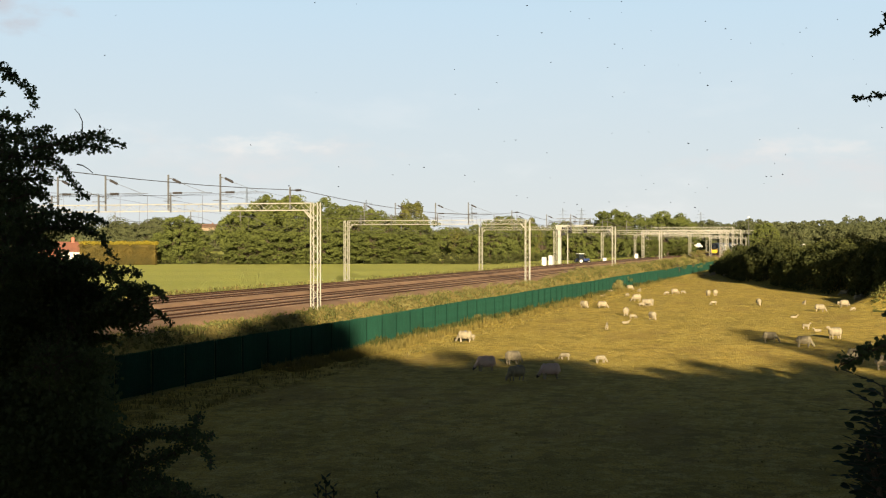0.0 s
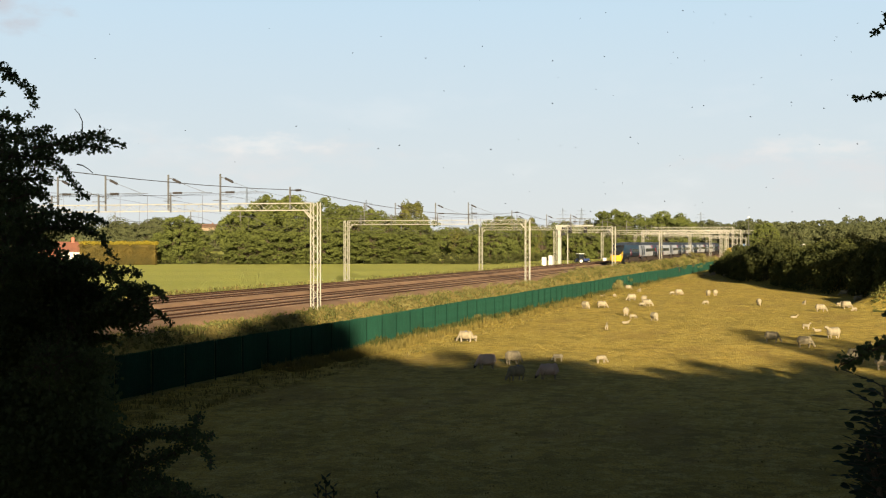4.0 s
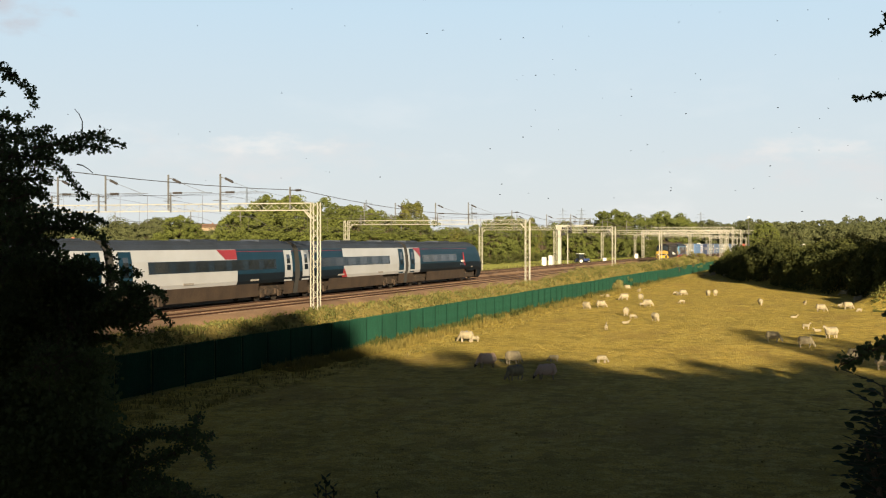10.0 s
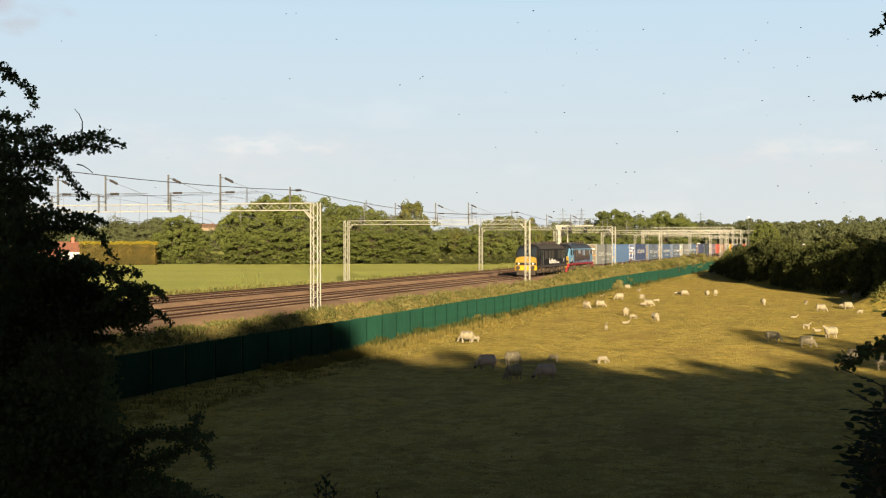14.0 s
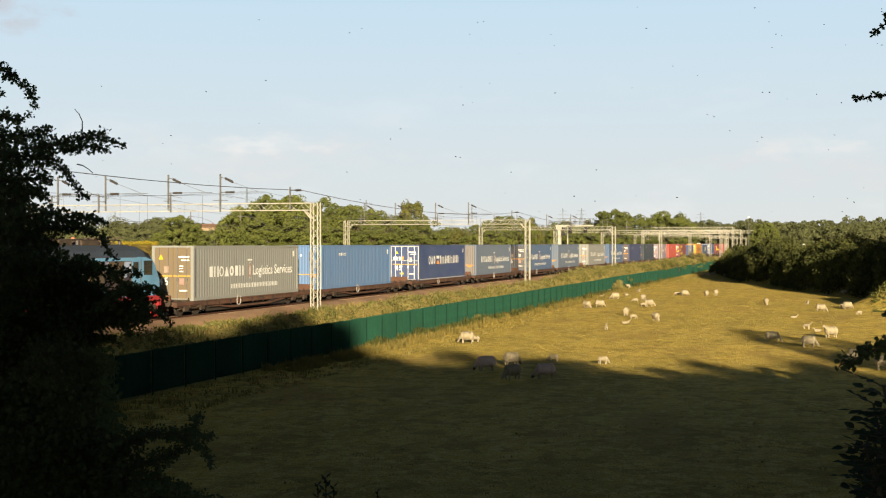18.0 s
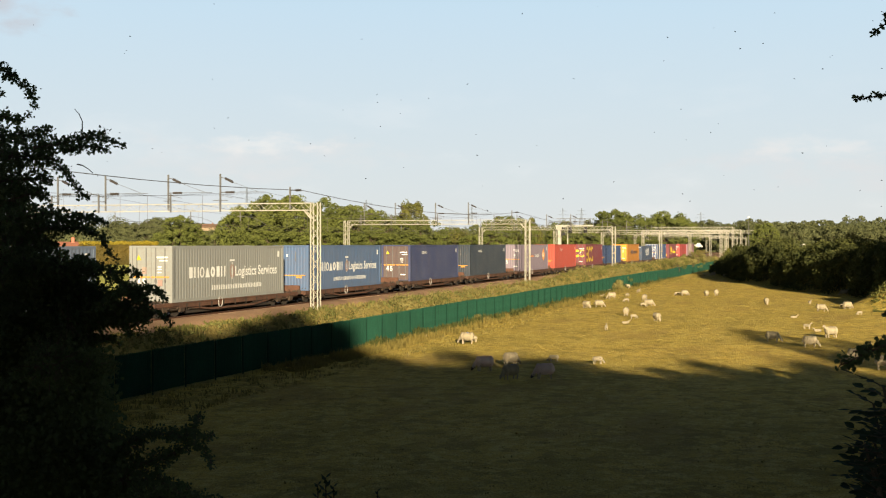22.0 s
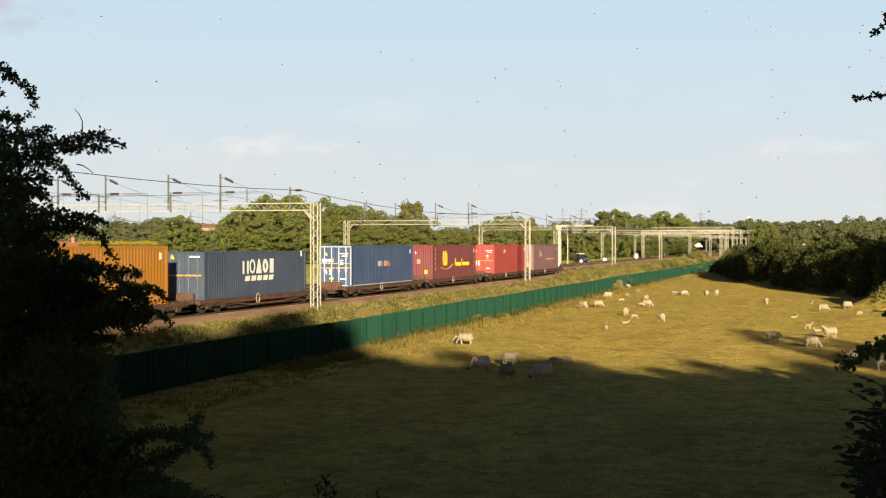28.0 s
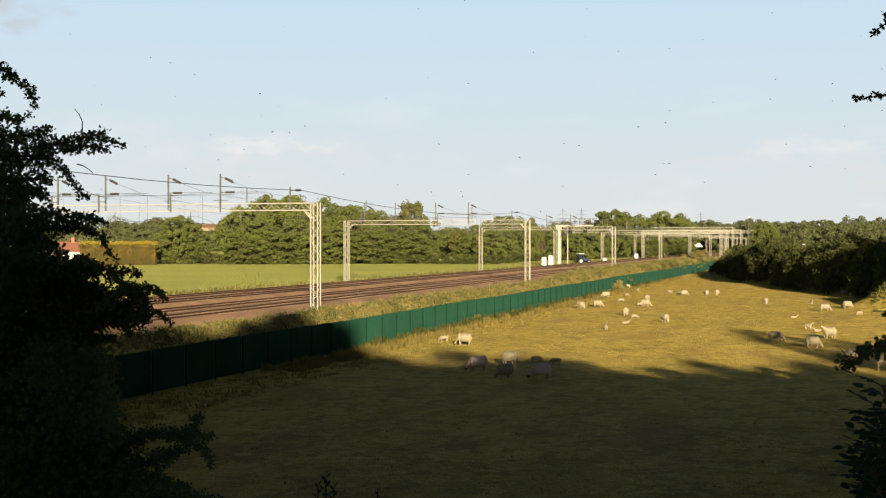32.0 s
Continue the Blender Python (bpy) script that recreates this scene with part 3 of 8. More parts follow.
for c in TRACKS:
    slp = Shape()
    rng = random.Random(int(c * 10))
    for i in range(520):
        s = -100 + i * 0.65
        w = 0.13 + rng.uniform(-0.01, 0.01)
        slp.box(s - w, -1.26, -0.30, s + w, 1.26, -0.090 + rng.uniform(-0.006, 0.004))
    solid("sleepers", slp, M_SLEEPER, "dusty concrete sleepers set in the ballast", "sleepers", along(0, c, 0), kind="stuff")

# ---------------------------------------------------------------- green palisade fence along the foot of the bank
M_POST = mat("dark_green_steel_post", (0.004, 0.026, 0.016), rough=0.8, spec=0.1)
FENCE_D = -6.2
BAY = 2.75
fence = thing("palisade_fence", "green steel palisade fence along the foot of the bank", "fence", along(0, FENCE_D, 0))
post_me = Shape().box(-0.028, -0.125, -0.5, 0.028, -0.080, 1.74).mesh("post", M_POST)
rail_bar = Shape().box(0, 0.0, -0.03, BAY, 0.03, 0.03).mesh("crossrail", M_FENCE)
pale = Shape()
for y0, y1, x0, x1 in ((-0.055, -0.006, -0.036, -0.010), (-0.055, -0.006, 0.010, 0.036), (-0.075, -0.050, -0.012, 0.012)):
    pale.add([(x0, y0, 0.05), (x1, y0, 0.05), (x1, y1, 0.05), (x0, y1, 0.05), (x0, y0, 1.72), (x1, y0, 1.72), (x1, y1, 1.72), (x0, y1, 1.72), ((x0 + x1) / 2, (y0 + y1) / 2, 1.82)],
             [(0, 1, 5, 4), (1, 2, 6, 5), (2, 3, 7, 6), (3, 0, 4, 7), (4, 5, 8), (5, 6, 8), (6, 7, 8), (7, 4, 8)])
pale_me = pale.mesh("pale", M_FENCE)
far_pales = Shape()
rng = random.Random(5)
n_single = 0
for i in range(-26, 128):
    s0 = i * BAY
    z0 = FIELD_Z + 0.05 + 0.16 * noise.noise(Vector((*T(s0, FENCE_D).xy * 0.03, 0)))
    part("post", post_me, None, fence, m=pose(s0, 0, z0, rng.uniform(-0.8, 0.8), rng.uniform(-0.8, 0.8), 0))
    for h in (0.32, 1.45):
        part("crossrail", rail_bar, None, fence, m=pose(s0, 0, z0 + h))
    for j in range(18):
        s = s0 + 0.10 + j * (BAY - 0.05) / 18
        z = z0 + rng.uniform(-0.012, 0.012)
        if 2 <= i < 18 and n_single < 288:
            part("pale", pale_me, None, fence, m=pose(s, 0, z, 0, rng.uniform(-0.5, 0.5), 0))
            n_single += 1
        else:
            far_pales.add([(s + x, y, z + h) for x, y, h in pale.v], pale.f)
tagged(part("palisade_run", far_pales, M_FENCE, fence), kind="stuff")
# ---------------------------------------------------------------- trees beyond the line
OAKS = [tree_meshes("oak", 14.0, 6.4, 2.2, 360, 30, 0.55, 11 + i, M_LEAF_OAK, cr=1.3, shelf=0.6, low=0.0) for i in range(3)]
ASHES = [tree_meshes("ash", 13.0, 4.6, 2.4, 400, 30, 0.5, 31 + i, M_LEAF_ASH, cr=1.15, low=0.04) for i in range(2)]
F_PX = 2199.2


def at_px(x, dist):
    """World x of a direction across the view, at that distance ahead."""
    return (x - 784.0) / F_PX * dist


# (direction, distance, height, width scale, mesh)
ROW_TREES = [(318, 268, 10.4, 0.80, 0), (300, 271, 7.4, 0.62, 1), (340, 270, 7.8, 0.62, 2), (440, 262, 6.0, 0.7, 2), (486, 264, 7.0, 0.8, 0), (530, 262, 6.6, 0.75, 1), (562, 262, 7.4, 0.8, 2), (622, 264, 7.0, 0.8, 0), (690, 266, 6.4, 0.8, 1), (720, 268, 6.6, 0.8, 2), (652, 264, 6.8, 0.8, 1), (420, 266, 7.0, 0.55, 0), (424, 288, 11.4, 0.75, 1), (428, 272, 12.6, 0.85, 0)]
ROW_TREES += [(470, 280, 15.0, 0.95, 2), (520, 274, 14.8, 1.0, 1), (505, 290, 15.4, 1.0, 0), (575, 282, 14.4, 0.95, 2), (612, 270, 12.6, 0.9, 0), (640, 285, 12.8, 0.85, 1), (668, 272, 11.2, 0.75, 2), (455, 268, 10.0, 0.75, 2), (545, 268, 11.0, 0.8, 0), (700, 278, 10.4, 0.75, 1), (728, 292, 14.2, 0.8, 4), (745, 284, 10.0, 0.7, 0), (590, 268, 9.0, 0.7, 1), (655, 296, 12.6, 0.8, 0)]
ROW_TREES += [(434, 300, 11.4, 0.7, 2)]
for x, dist, h, w, k in ROW_TREES:
    X = at_px(x, dist)
    ms = (OAKS + ASHES)[k]
    base = 14.0 if k < 3 else 13.0
    plant_tree("oak_tree" if k < 3 else "ash_tree", ms, "broad leafy tree in full summer green on the field's far edge", X, dist, gz(X, dist), w * 1.1, x * 7 % 360, h * 1.07 / base, "trees of the field boundary")
MID_TREES = [(812, 420, 8.0, 0.7, 3), (790, 450, 9.0, 0.8, 1), (865, 290, 8.2, 0.7, 0), (890, 300, 9.6, 0.75, 1), (918, 306, 9.2, 0.7, 2), (938, 315, 9.0, 0.65, 3), (960, 330, 6.5, 0.6, 0), (1012, 330, 6.5, 0.6, 1), (1035, 345, 8.0, 0.7, 2), (1060, 350, 6.0, 0.6, 0), (1085, 380, 13.2, 1.0, 0), (1112, 400, 12.6, 1.15, 2), (1062, 390, 11.4, 1.0, 1), (1182, 430, 13.8, 1.35, 2)]
MID_TREES += [(1204, 450, 12.4, 1.25, 0), (1162, 445, 13.2, 1.25, 1), (1138, 420, 7.6, 0.8, 1), (1212, 610, 11.0, 0.9, 3), (995, 360, 9.5, 0.8, 2), (905, 420, 12.0, 0.9, 1), (1355, 520, 13.5, 0.9, 0), (870, 380, 7.5, 0.8, 0), (835, 330, 6.0, 0.7, 1), (1244, 640, 9.5, 0.9, 2), (1160, 380, 5.0, 0.6, 0), (1205, 400, 4.4, 0.6, 1)]
for x, dist, h, w, k in MID_TREES:
    X = at_px(x, dist)
    ms = (OAKS + ASHES)[k]
    base = 14.0 if k < 3 else 13.0
    plant_tree("oak_tree" if k < 3 else "ash_tree", ms, "rounded leafy tree beyond the railway", X, dist, gz(X, dist), w * 1.12, x * 5 % 360, h * 1.2 / base, "trees beyond the line")

# hedge along the far edge of the green field
HEDGES = [bush_mesh("field_hedge", 16, 3.4, 3.0, 90, 22, 0.45, 50 + i, M_LEAF_HEDGE) for i in range(2)]
for i, x in enumerate(range(60, 290, 62)):
    X = at_px(x, 264)
    plant_bush("field_hedge", HEDGES[i % 2], "low clipped green hedge at a field edge", X, 264, gz(X, 264) - 0.2, 4, 0.9, "hedges of the field", "hedge", 0.36)
for i, x in enumerate(range(310, 850, 52)):
    dist = 268 + 6 * math.sin(i * 1.7)
    X = at_px(x, dist)
    plant_bush("field_hedge", HEDGES[i % 2], "dense green hedge along a field edge", X, dist, gz(X, dist) - 0.2, 4 - 180 * (i % 2), 1.0, "hedges of the field", "hedge", 0.4 if x > 740 else 0.7 + 0.25 * (i % 3) / 2)
for i, x in enumerate(range(830, 1010, 38)):
    dist = 275 + 12 * i
    X = at_px(x, dist)
    plant_bush("field_hedge", HEDGES[i % 2], "dense green hedge along a field edge", X, dist, gz(X, dist) - 0.2, -10, 0.8, "hedges of the field", "hedge")
# tall clipped golden conifer hedge: a dense box of olive sprays, golden sprays along the top
rng = random.Random(61)
sprays, stems, tips = Shape().box(-7.7, -0.9, 0.0, 7.7, 0.9, 4.2, 0.2), Shape(), Shape()
for i in range(700):
    u, v = rng.uniform(-0.5, 0.5), rng.random()
    clump(sprays, (u * 15.8, -1.0 + rng.uniform(-0.1, 0.1), 4.1 * v), 0.42, 14, 0.26, rng)
for i in range(330):
    u = rng.uniform(-0.5, 0.5)
    clump(tips, (u * 15.8, rng.uniform(-1.1, 0.9), 4.35 + 0.35 * rng.random() + 0.2 * noise.noise(Vector((u * 9, 0, 0)))), 0.40, 16, 0.26, rng)
for i in range(11):
    stems.tube([(-7.5 + i * 1.5, 0, -0.2), (-7.5 + i * 1.5, 0.1, 3.8)], 0.09, 5, 0.03)
X = at_px(210, 258)
ch = plant_bush("conifer_hedge", (stems.mesh("conifer_stems", M_BARK), sprays.mesh("conifer_sprays", M_LEAF_OLIVE)), "tall clipped golden conifer hedge", X, 258, gz(X, 258), 3, 1.0, category="hedge")
part("new_growth", tips, M_LEAF_GOLD, ch, "bright golden sprays along the top")

# distant woods along the horizon
rng = random.Random(77)
woods = Shape()
for i in range(760):
    a = rng.uniform(-0.42, 0.42)
    dist = rng.choice((rng.uniform(520, 700), rng.uniform(750, 1000), rng.uniform(1100, 1500)))
    x, y = math.sin(a) * dist, math.cos(a) * dist
    s, d = to_sd(x, y)
    if (s < 1050 and -14 < d < 34) or (a > 0.12 and dist < 1050) or (-0.206 < math.tan(a) < -0.172 and dist < 960):
        continue
    h = (11 + 6 * noise.noise(Vector((a * 14, dist * 0.004, 2)))) * rng.uniform(0.8, 1.15) * (1.22 if a > 0.13 else 0.9 if a < -0.17 else 1.0)
    z = gz(x, y)
    r = h * rng.uniform(0.28, 0.42)
    for _ in range(6):
        clump(woods, (x + rng.uniform(-1, 1) * h * 0.42, y + rng.uniform(-3, 3), z + h * rng.uniform(0.2, 0.72)), r, 64, 1.55, rng)
solid("far_woods", woods, M_LEAF_FAR, "distant woods along the horizon, leaf colour greyed for haze", "woods", kind="stuff")

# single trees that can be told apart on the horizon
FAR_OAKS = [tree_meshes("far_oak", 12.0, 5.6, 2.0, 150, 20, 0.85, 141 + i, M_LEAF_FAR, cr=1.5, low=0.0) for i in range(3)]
rng = random.Random(91)
for i in range(96):
    if i < 72:
        px, dist = 1215 + i * 5.4 + rng.uniform(-4, 4), rng.choice((rng.uniform(540, 640), rng.uniform(700, 860)))
        top = 401 - 12 * noise.noise(Vector((px * 0.02, 2, 0))) - rng.choice((0, 2, 4, 8, 13)) - (5 if px > 1500 else 0)
    else:
        px, dist = 178 + (i - 72) * 9.5 + rng.uniform(-4, 4), rng.uniform(560, 820)
        top = 398 + rng.uniform(-8, 8) + (14 if 330 < px < 400 else 0)
    X = at_px(px, dist)
    z = gz(X, dist)
    h = 3.84 - (top - 431.2) * dist / F_PX - z
    plant_tree("oak_tree", FAR_OAKS[i % 3], "distant tree on the skyline, leaf colour greyed for haze", X, dist, z - 0.3, h / 12 * rng.uniform(0.9, 1.3), i * 61, h / 12, "trees on the skyline")

# ---------------------------------------------------------------- thicket on the near side, to the right of the meadow
THICKETS = [bush_mesh("thicket", 15, 9, 7.6, 420, 30, 0.40, 70 + i, M_LEAF_HEDGE, cr=1.15) for i in range(3)]
THICKET_AT = [(63, 262, 0.50, 80), (62, 250, 0.64, 92), (60.5, 238, 0.78, 88), (59, 226, 0.88, 95), (57.5, 213, 0.93, 85), (56, 201, 0.95, 90), (55.5, 189, 0.96, 96), (55.5, 177, 0.98, 84), (55.5, 165, 1.0, 90), (55.5, 154, 1.02, 95), (56, 143, 1.04, 88), (58, 132, 1.06, 90), (64, 200, 0.92, 60), (66, 182, 0.98, 20)]
THICKET_AT += [(66, 164, 1.05, 50), (66, 146, 1.1, 70), (64, 220, 0.86, 30), (64, 240, 0.7, 10)]
for i, (x, y, k, rz) in enumerate(THICKET_AT):
    x -= 3.0
    plant_bush("thicket", THICKETS[i % 3], "dense dark green thicket of hawthorn and willow", x, y, gz(x, y) - 0.3, rz, max(k, 0.7), "thicket beside the meadow", sz=k)
# unseen hedges added on both sides to keep sky light off the near ground
for i, (x, y, k, rz, sz) in enumerate(((12.4, 19, 0.62, 75, 1.10), (15.6, 29, 0.62, 70, 0.86), (19.2, 39.5, 0.62, 70, 0.60), (-10.6, 19, 0.6, 105, 1.05), (-12.6, 28, 0.6, 105, 0.85))):
    plant_bush("field_hedge", THICKETS[i % 3], "unseen overgrown hedge added to dim the near meadow", x, y, gz(x, y) - 0.3, rz, k, "hedges of the near meadow", "hedge", sz)
for x, y, h, k in ((78, 190, 11, 3), (80, 165, 12, 0), (74, 150, 10, 4), (84, 205, 11, 1), (60, 155, 9.6, 3)):
    ms = (OAKS + ASHES)[k]
    plant_tree("ash_tree" if k > 2 else "oak_tree", ms, "leafy tree standing over the thicket", x, y, gz(x, y), 0.7, x * 9, h / 13.5, group="trees of the thicket")

# ---------------------------------------------------------------- unseen trees behind and beside the camera, placed so their shade lies on the meadow
# tall ones along the meadow's side, added out of the view to keep the thicket in shade
BIG = [tree_meshes("tall_oak", 20.0, 6.5, 4.0, 300, 40, 0.85, 91 + i, M_LEAF_OAK, cr=1.5, low=0.1) for i in range(2)]
WOOD_AT = [(-7.3, -20.8, 12.1), (-3.7, -16.2, 12.8), (1.2, -13.1, 13.8), (4.9, -10, 11.2), (9.8, -10.2, 11.3), (15.4, -12.1, 10.1), (21.4, -15.7, 11.2), (27.1, -18.2, 12.2), (32.9, -20.4, 12.4), (39.7, -20.8, 12.7), (-3.8, -32.8, 12.2), (-0.2, -28.2, 13.3), (4.4, -22.5, 12.6), (9.2, -20.5, 12.6), (13.1, -22.5, 12.6), (17.9, -25.8, 12), (24.0, -29.3, 12.6), (29.9, -31.3, 12.6), (35.9, -33.3, 12.6), (42.6, -33.7, 12.9)]
# trees to the left and right of the camera are added to block sky light
WOOD_AT += [(-1.4, -46.5, 13.6), (7.9, -34.5, 12.6), (16.6, -34.5, 12.6), (26.8, -42.5, 13.6), (38.6, -46.5, 13.6), (-8.4, -21.2, 9.3), (-4.2, -27.9, 11.5), (-20.1, -22.4, 8.6), (3.1, -19.5, 14.2), (-2.6, -24, 14), (-17.3, 18, 11.5), (-19.8, 30, 11.5), (-22.4, 41, 11), (12.0, 14, 8), (15.3, 22, 7.4), (12.6, 4, 9.4), (19.2, 30, 6), (58.0, 116, 11), (60.0, 126, 11), (57.0, 106, 11)]
WOOD_AT += [(62.0, 104, 12), (66.0, 118, 11), (62.0, 136, 11), (68.0, 132, 12), (-26.0, 1, 10), (-21.4, -8, 9), (-33.3, -6, 11), (60.0, 143, 12), (63.5, 152, 12), (59.0, 134, 12), (67.0, 165, 12.5), (62.0, 128, 12), (-0.3, -14.5, 14.1), (2.4, -14.2, 13.9)]
WOOD_AT += [(54.0, 100, 11), (54.5, 110, 11.5), (55.0, 122, 10), (55.8, 133, 9.5), (57.5, 145, 9.5), (60.5, 122, 16), (62.5, 134, 16.5), (64.5, 146, 17), (61.0, 153, 12.5), (63.5, 161, 13), (68.0, 172, 13.5), (72.0, 184, 13)]
for i, (x, y, h) in enumerate(WOOD_AT):
    plant_tree("oak_tree", BIG[i % 2], "tall oak out of view, placed for its shade", x, y, gz(x, y) - 0.1, h / 20 * 1.0, i * 47, h / 20 * 1.17, "trees of the wood")
# narrow unseen trees, placed to throw the streaks of shade
SPARSE = tree_meshes("tall_oak", 20.0, 6.5, 4.0, 175, 36, 0.70, 97, M_LEAF_OAK, cr=1.5, low=0.1)
for x, y, h, w in ((29.6, 6.7, 14.2, 0.62), (33.2, 2.0, 11.0, 0.6), (37.0, -2.0, 10.9, 0.8), (41.0, -3.0, 10.4, 0.9)):
    plant_tree("oak_tree", SPARSE, "tall narrow oak out of view, placed for its streak of shade", x, y, gz(x, y) - 0.1, h / 20 * w, x * 9, h / 20 * 1.17, "trees of the wood")
# shrubs on the bank
shrub = bush_mesh("bank_shrub", 5.0, 2.6, 2.2, 90, 26, 0.22, 81, M_LEAF_PALE, cr=0.5)
for px, d, k in ((1180, -4.6, 0.8), (1196, -4.8, 1.0), (1210, -4.6, 0.95), (1226, -4.2, 1.1), (1243, -4.6, 1.0), (1256, -4.8, 1.1), (1268, -5.0, 1.2), (1091, -6.5, 0.75), (1084, -5.8, 0.7), (845, -6.5, 0.4)):
    u = (px - 784.0) / F_PX
    sv = (u * (ORG_Y + d * SN) - ORG_X + d * CS) / (SN - u * CS)
    p = T(sv, d)
    plant_bush("bank_shrub", shrub, "pale green flowering shrub on the railway bank", p.x, p.y, ground_z(sv, d) - 0.15, px * 7, k, "shrubs on the bank")
# ---------------------------------------------------------------- overhead line portals
PORTAL_S = [-61.0, -4.3, 52.8, 108.7, 163.5, 217.0, 270.0, 322.0, 376.0, 430.0, 486.0, 545.0]
NEAR_D, FAR_D, BEAM_Z = -2.5, 18.0, 6.12
POSTS = (-0.8, 4.0, 7.7, 12.3, 15.9)


def make_portal():
    t = thing("line_portal", "cream lattice steel portal carrying the overhead line", "portal", along(PORTAL_S[1], 0, 0), "portals of the overhead line")
    for d, foot in ((NEAR_D, -0.75), (FAR_D, -0.8)):
        part("column", lattice(Shape(), (0, d, foot), (0, d, 6.36), 0.46, 0.46, 0.030, 0.012, 0.46, (1, 0, 0)), M_STEEL, t)
        part("footing", Shape().box(-0.45, d - 0.45, foot - 0.5, 0.45, d + 0.45, foot + 0.22, 0.04), M_CONCRETE, t, "weathered concrete footing")
        sg = 1 if d < 0 else -1
        kn = Shape()
        for x in (-0.17, 0.17):
            kn.bar((x, d + sg * 0.2, 5.35), (x, d + sg * 0.75, 5.93), 0.035)
        part("knee_brace", kn, M_STEEL, t)
    part("beam", lattice(Shape(), (0, NEAR_D + 0.2, BEAM_Z), (0, FAR_D - 0.2, BEAM_Z), 0.36, 0.44, 0.024, 0.009, 0.50, (1, 0, 0)), M_STEEL, t)
    for i, d in enumerate(POSTS):
        top = 7.35 if i == 0 else 8.25
        po = part("upright", Shape().box(-0.04, d - 0.045, BEAM_Z - 0.15, 0.04, d + 0.045, top), M_STEEL_GREY, t, "grey steel upright")
        ins = Shape()
        if i == 0:
            ins.bar((0, d, 7.14), (0, d - 0.35, 7.14), 0.02, 6)
            for k in range(5):
                ins.disc((0, d - 0.40 - 0.08 * k, 7.14), (0, 1, 0), 0.075, 0.035, 10)
            part("insulator", ins, M_INSUL, po)
            continue
        arm = Shape()
        arm.bar((0, d, 7.07), (0, d - 0.4, 7.07), 0.03, 6)
        arm.bar((0, d - 0.95, 7.07), (0, d - 3.1, 7.07), 0.018, 6)
        arm.bar((0, d, 8.05), (0, d - 0.35, 7.95), 0.025, 6)
        arm.bar((0, d - 0.85, 7.72), (0, d - 2.6, 7.10), 0.012, 5)
        part("cantilever_arm", arm, M_STEEL_GREY, po)
        ins2 = Shape()
        for k in range(7):
            ins.disc((0, d - 0.42 - 0.085 * k, 7.07), (0, 1, 0), 0.070, 0.09, 10)
            ins2.disc((0, d - 0.38 - 0.075 * k, 7.94 - 0.035 * k), (0, 1, -0.4), 0.08, 0.09, 10)
        part("insulator", ins, M_INSUL, po, "stack of brown insulator discs")
        part("insulator", ins2, M_INSUL, po, "stack of brown insulator discs")
        e = d + (0.0, -0.12, -0.30, 0.36, 0.3)[i]
        part("short_upright", Shape().box(-0.29, e - 0.045, BEAM_Z - 0.3, -0.21, e + 0.045, 7.0).bar((-0.25, e - 0.5, 6.55), (-0.25, e + 0.5, 6.55), 0.022).bar((-0.25, e, 6.9), (-0.25, e - 0.8, 6.72), 0.014), M_STEEL_GREY, t, "short grey steel upright")
    for d in TRACKS:
        reg = Shape()
        reg.bar((0, d + 1.9, BEAM_Z - 0.2), (0, d + 1.9, 5.25), 0.024)
        reg.tube([(0, d + 1.9, 5.55), (0, d + 1.2, 5.50), (0, d + 0.5, 5.25), (0, d + 0.1, 4.98)], 0.013, 6)
        reg.bar((0, d + 2.1, 5.55), (0, d + 1.7, 5.55), 0.02)
        part("registration_arm", reg, M_STEEL_GREY, t)
    return t


portal = make_portal()
for s in PORTAL_S:
    if s != PORTAL_S[1]:
        copy_thing(portal, along(s, 0, 0))

# deep cross-girders at the junction, far down the line
for g_s, far_d, g_z, g_h in ((300.0, 20.0, 7.25, 0.9), (324.0, 22.0, 7.6, 0.9), (350.0, 24.7, 8.55, 1.5), (392.0, 24.0, 8.3, 1.1), (480.0, 24.0, 8.9, 1.3)):
    jg = thing("junction_girder", "deep cream lattice girder over the junction", "girder", along(g_s, 0, 0), "girders over the junction")
    part("girder", lattice(Shape(), (0, -3, g_z), (0, far_d, g_z), 0.8, g_h, 0.060, 0.034, 1.2, (1, 0, 0)), M_STEEL, jg)
    for d in (-3.0, far_d):
        part("column", lattice(Shape(), (0, d, -1.2), (0, d, g_z + g_h / 2), 0.6, 0.6, 0.060, 0.028, 0.8, (1, 0, 0)), M_STEEL, jg)

# wires: feeder on the near uprights, catenary and contact wire over each track
def span_points(d, z, sag, k=9, rise=0.0):
    pts = []
    for n, (a, b) in enumerate(zip(PORTAL_S, PORTAL_S[1:])):
        for i in range(k):
            u = i / k
            pts.append((a + (b - a) * u, d, z - sag * 4 * u * (1 - u) + (rise * (1 - u) if n == 0 else 0.0)))
    return pts


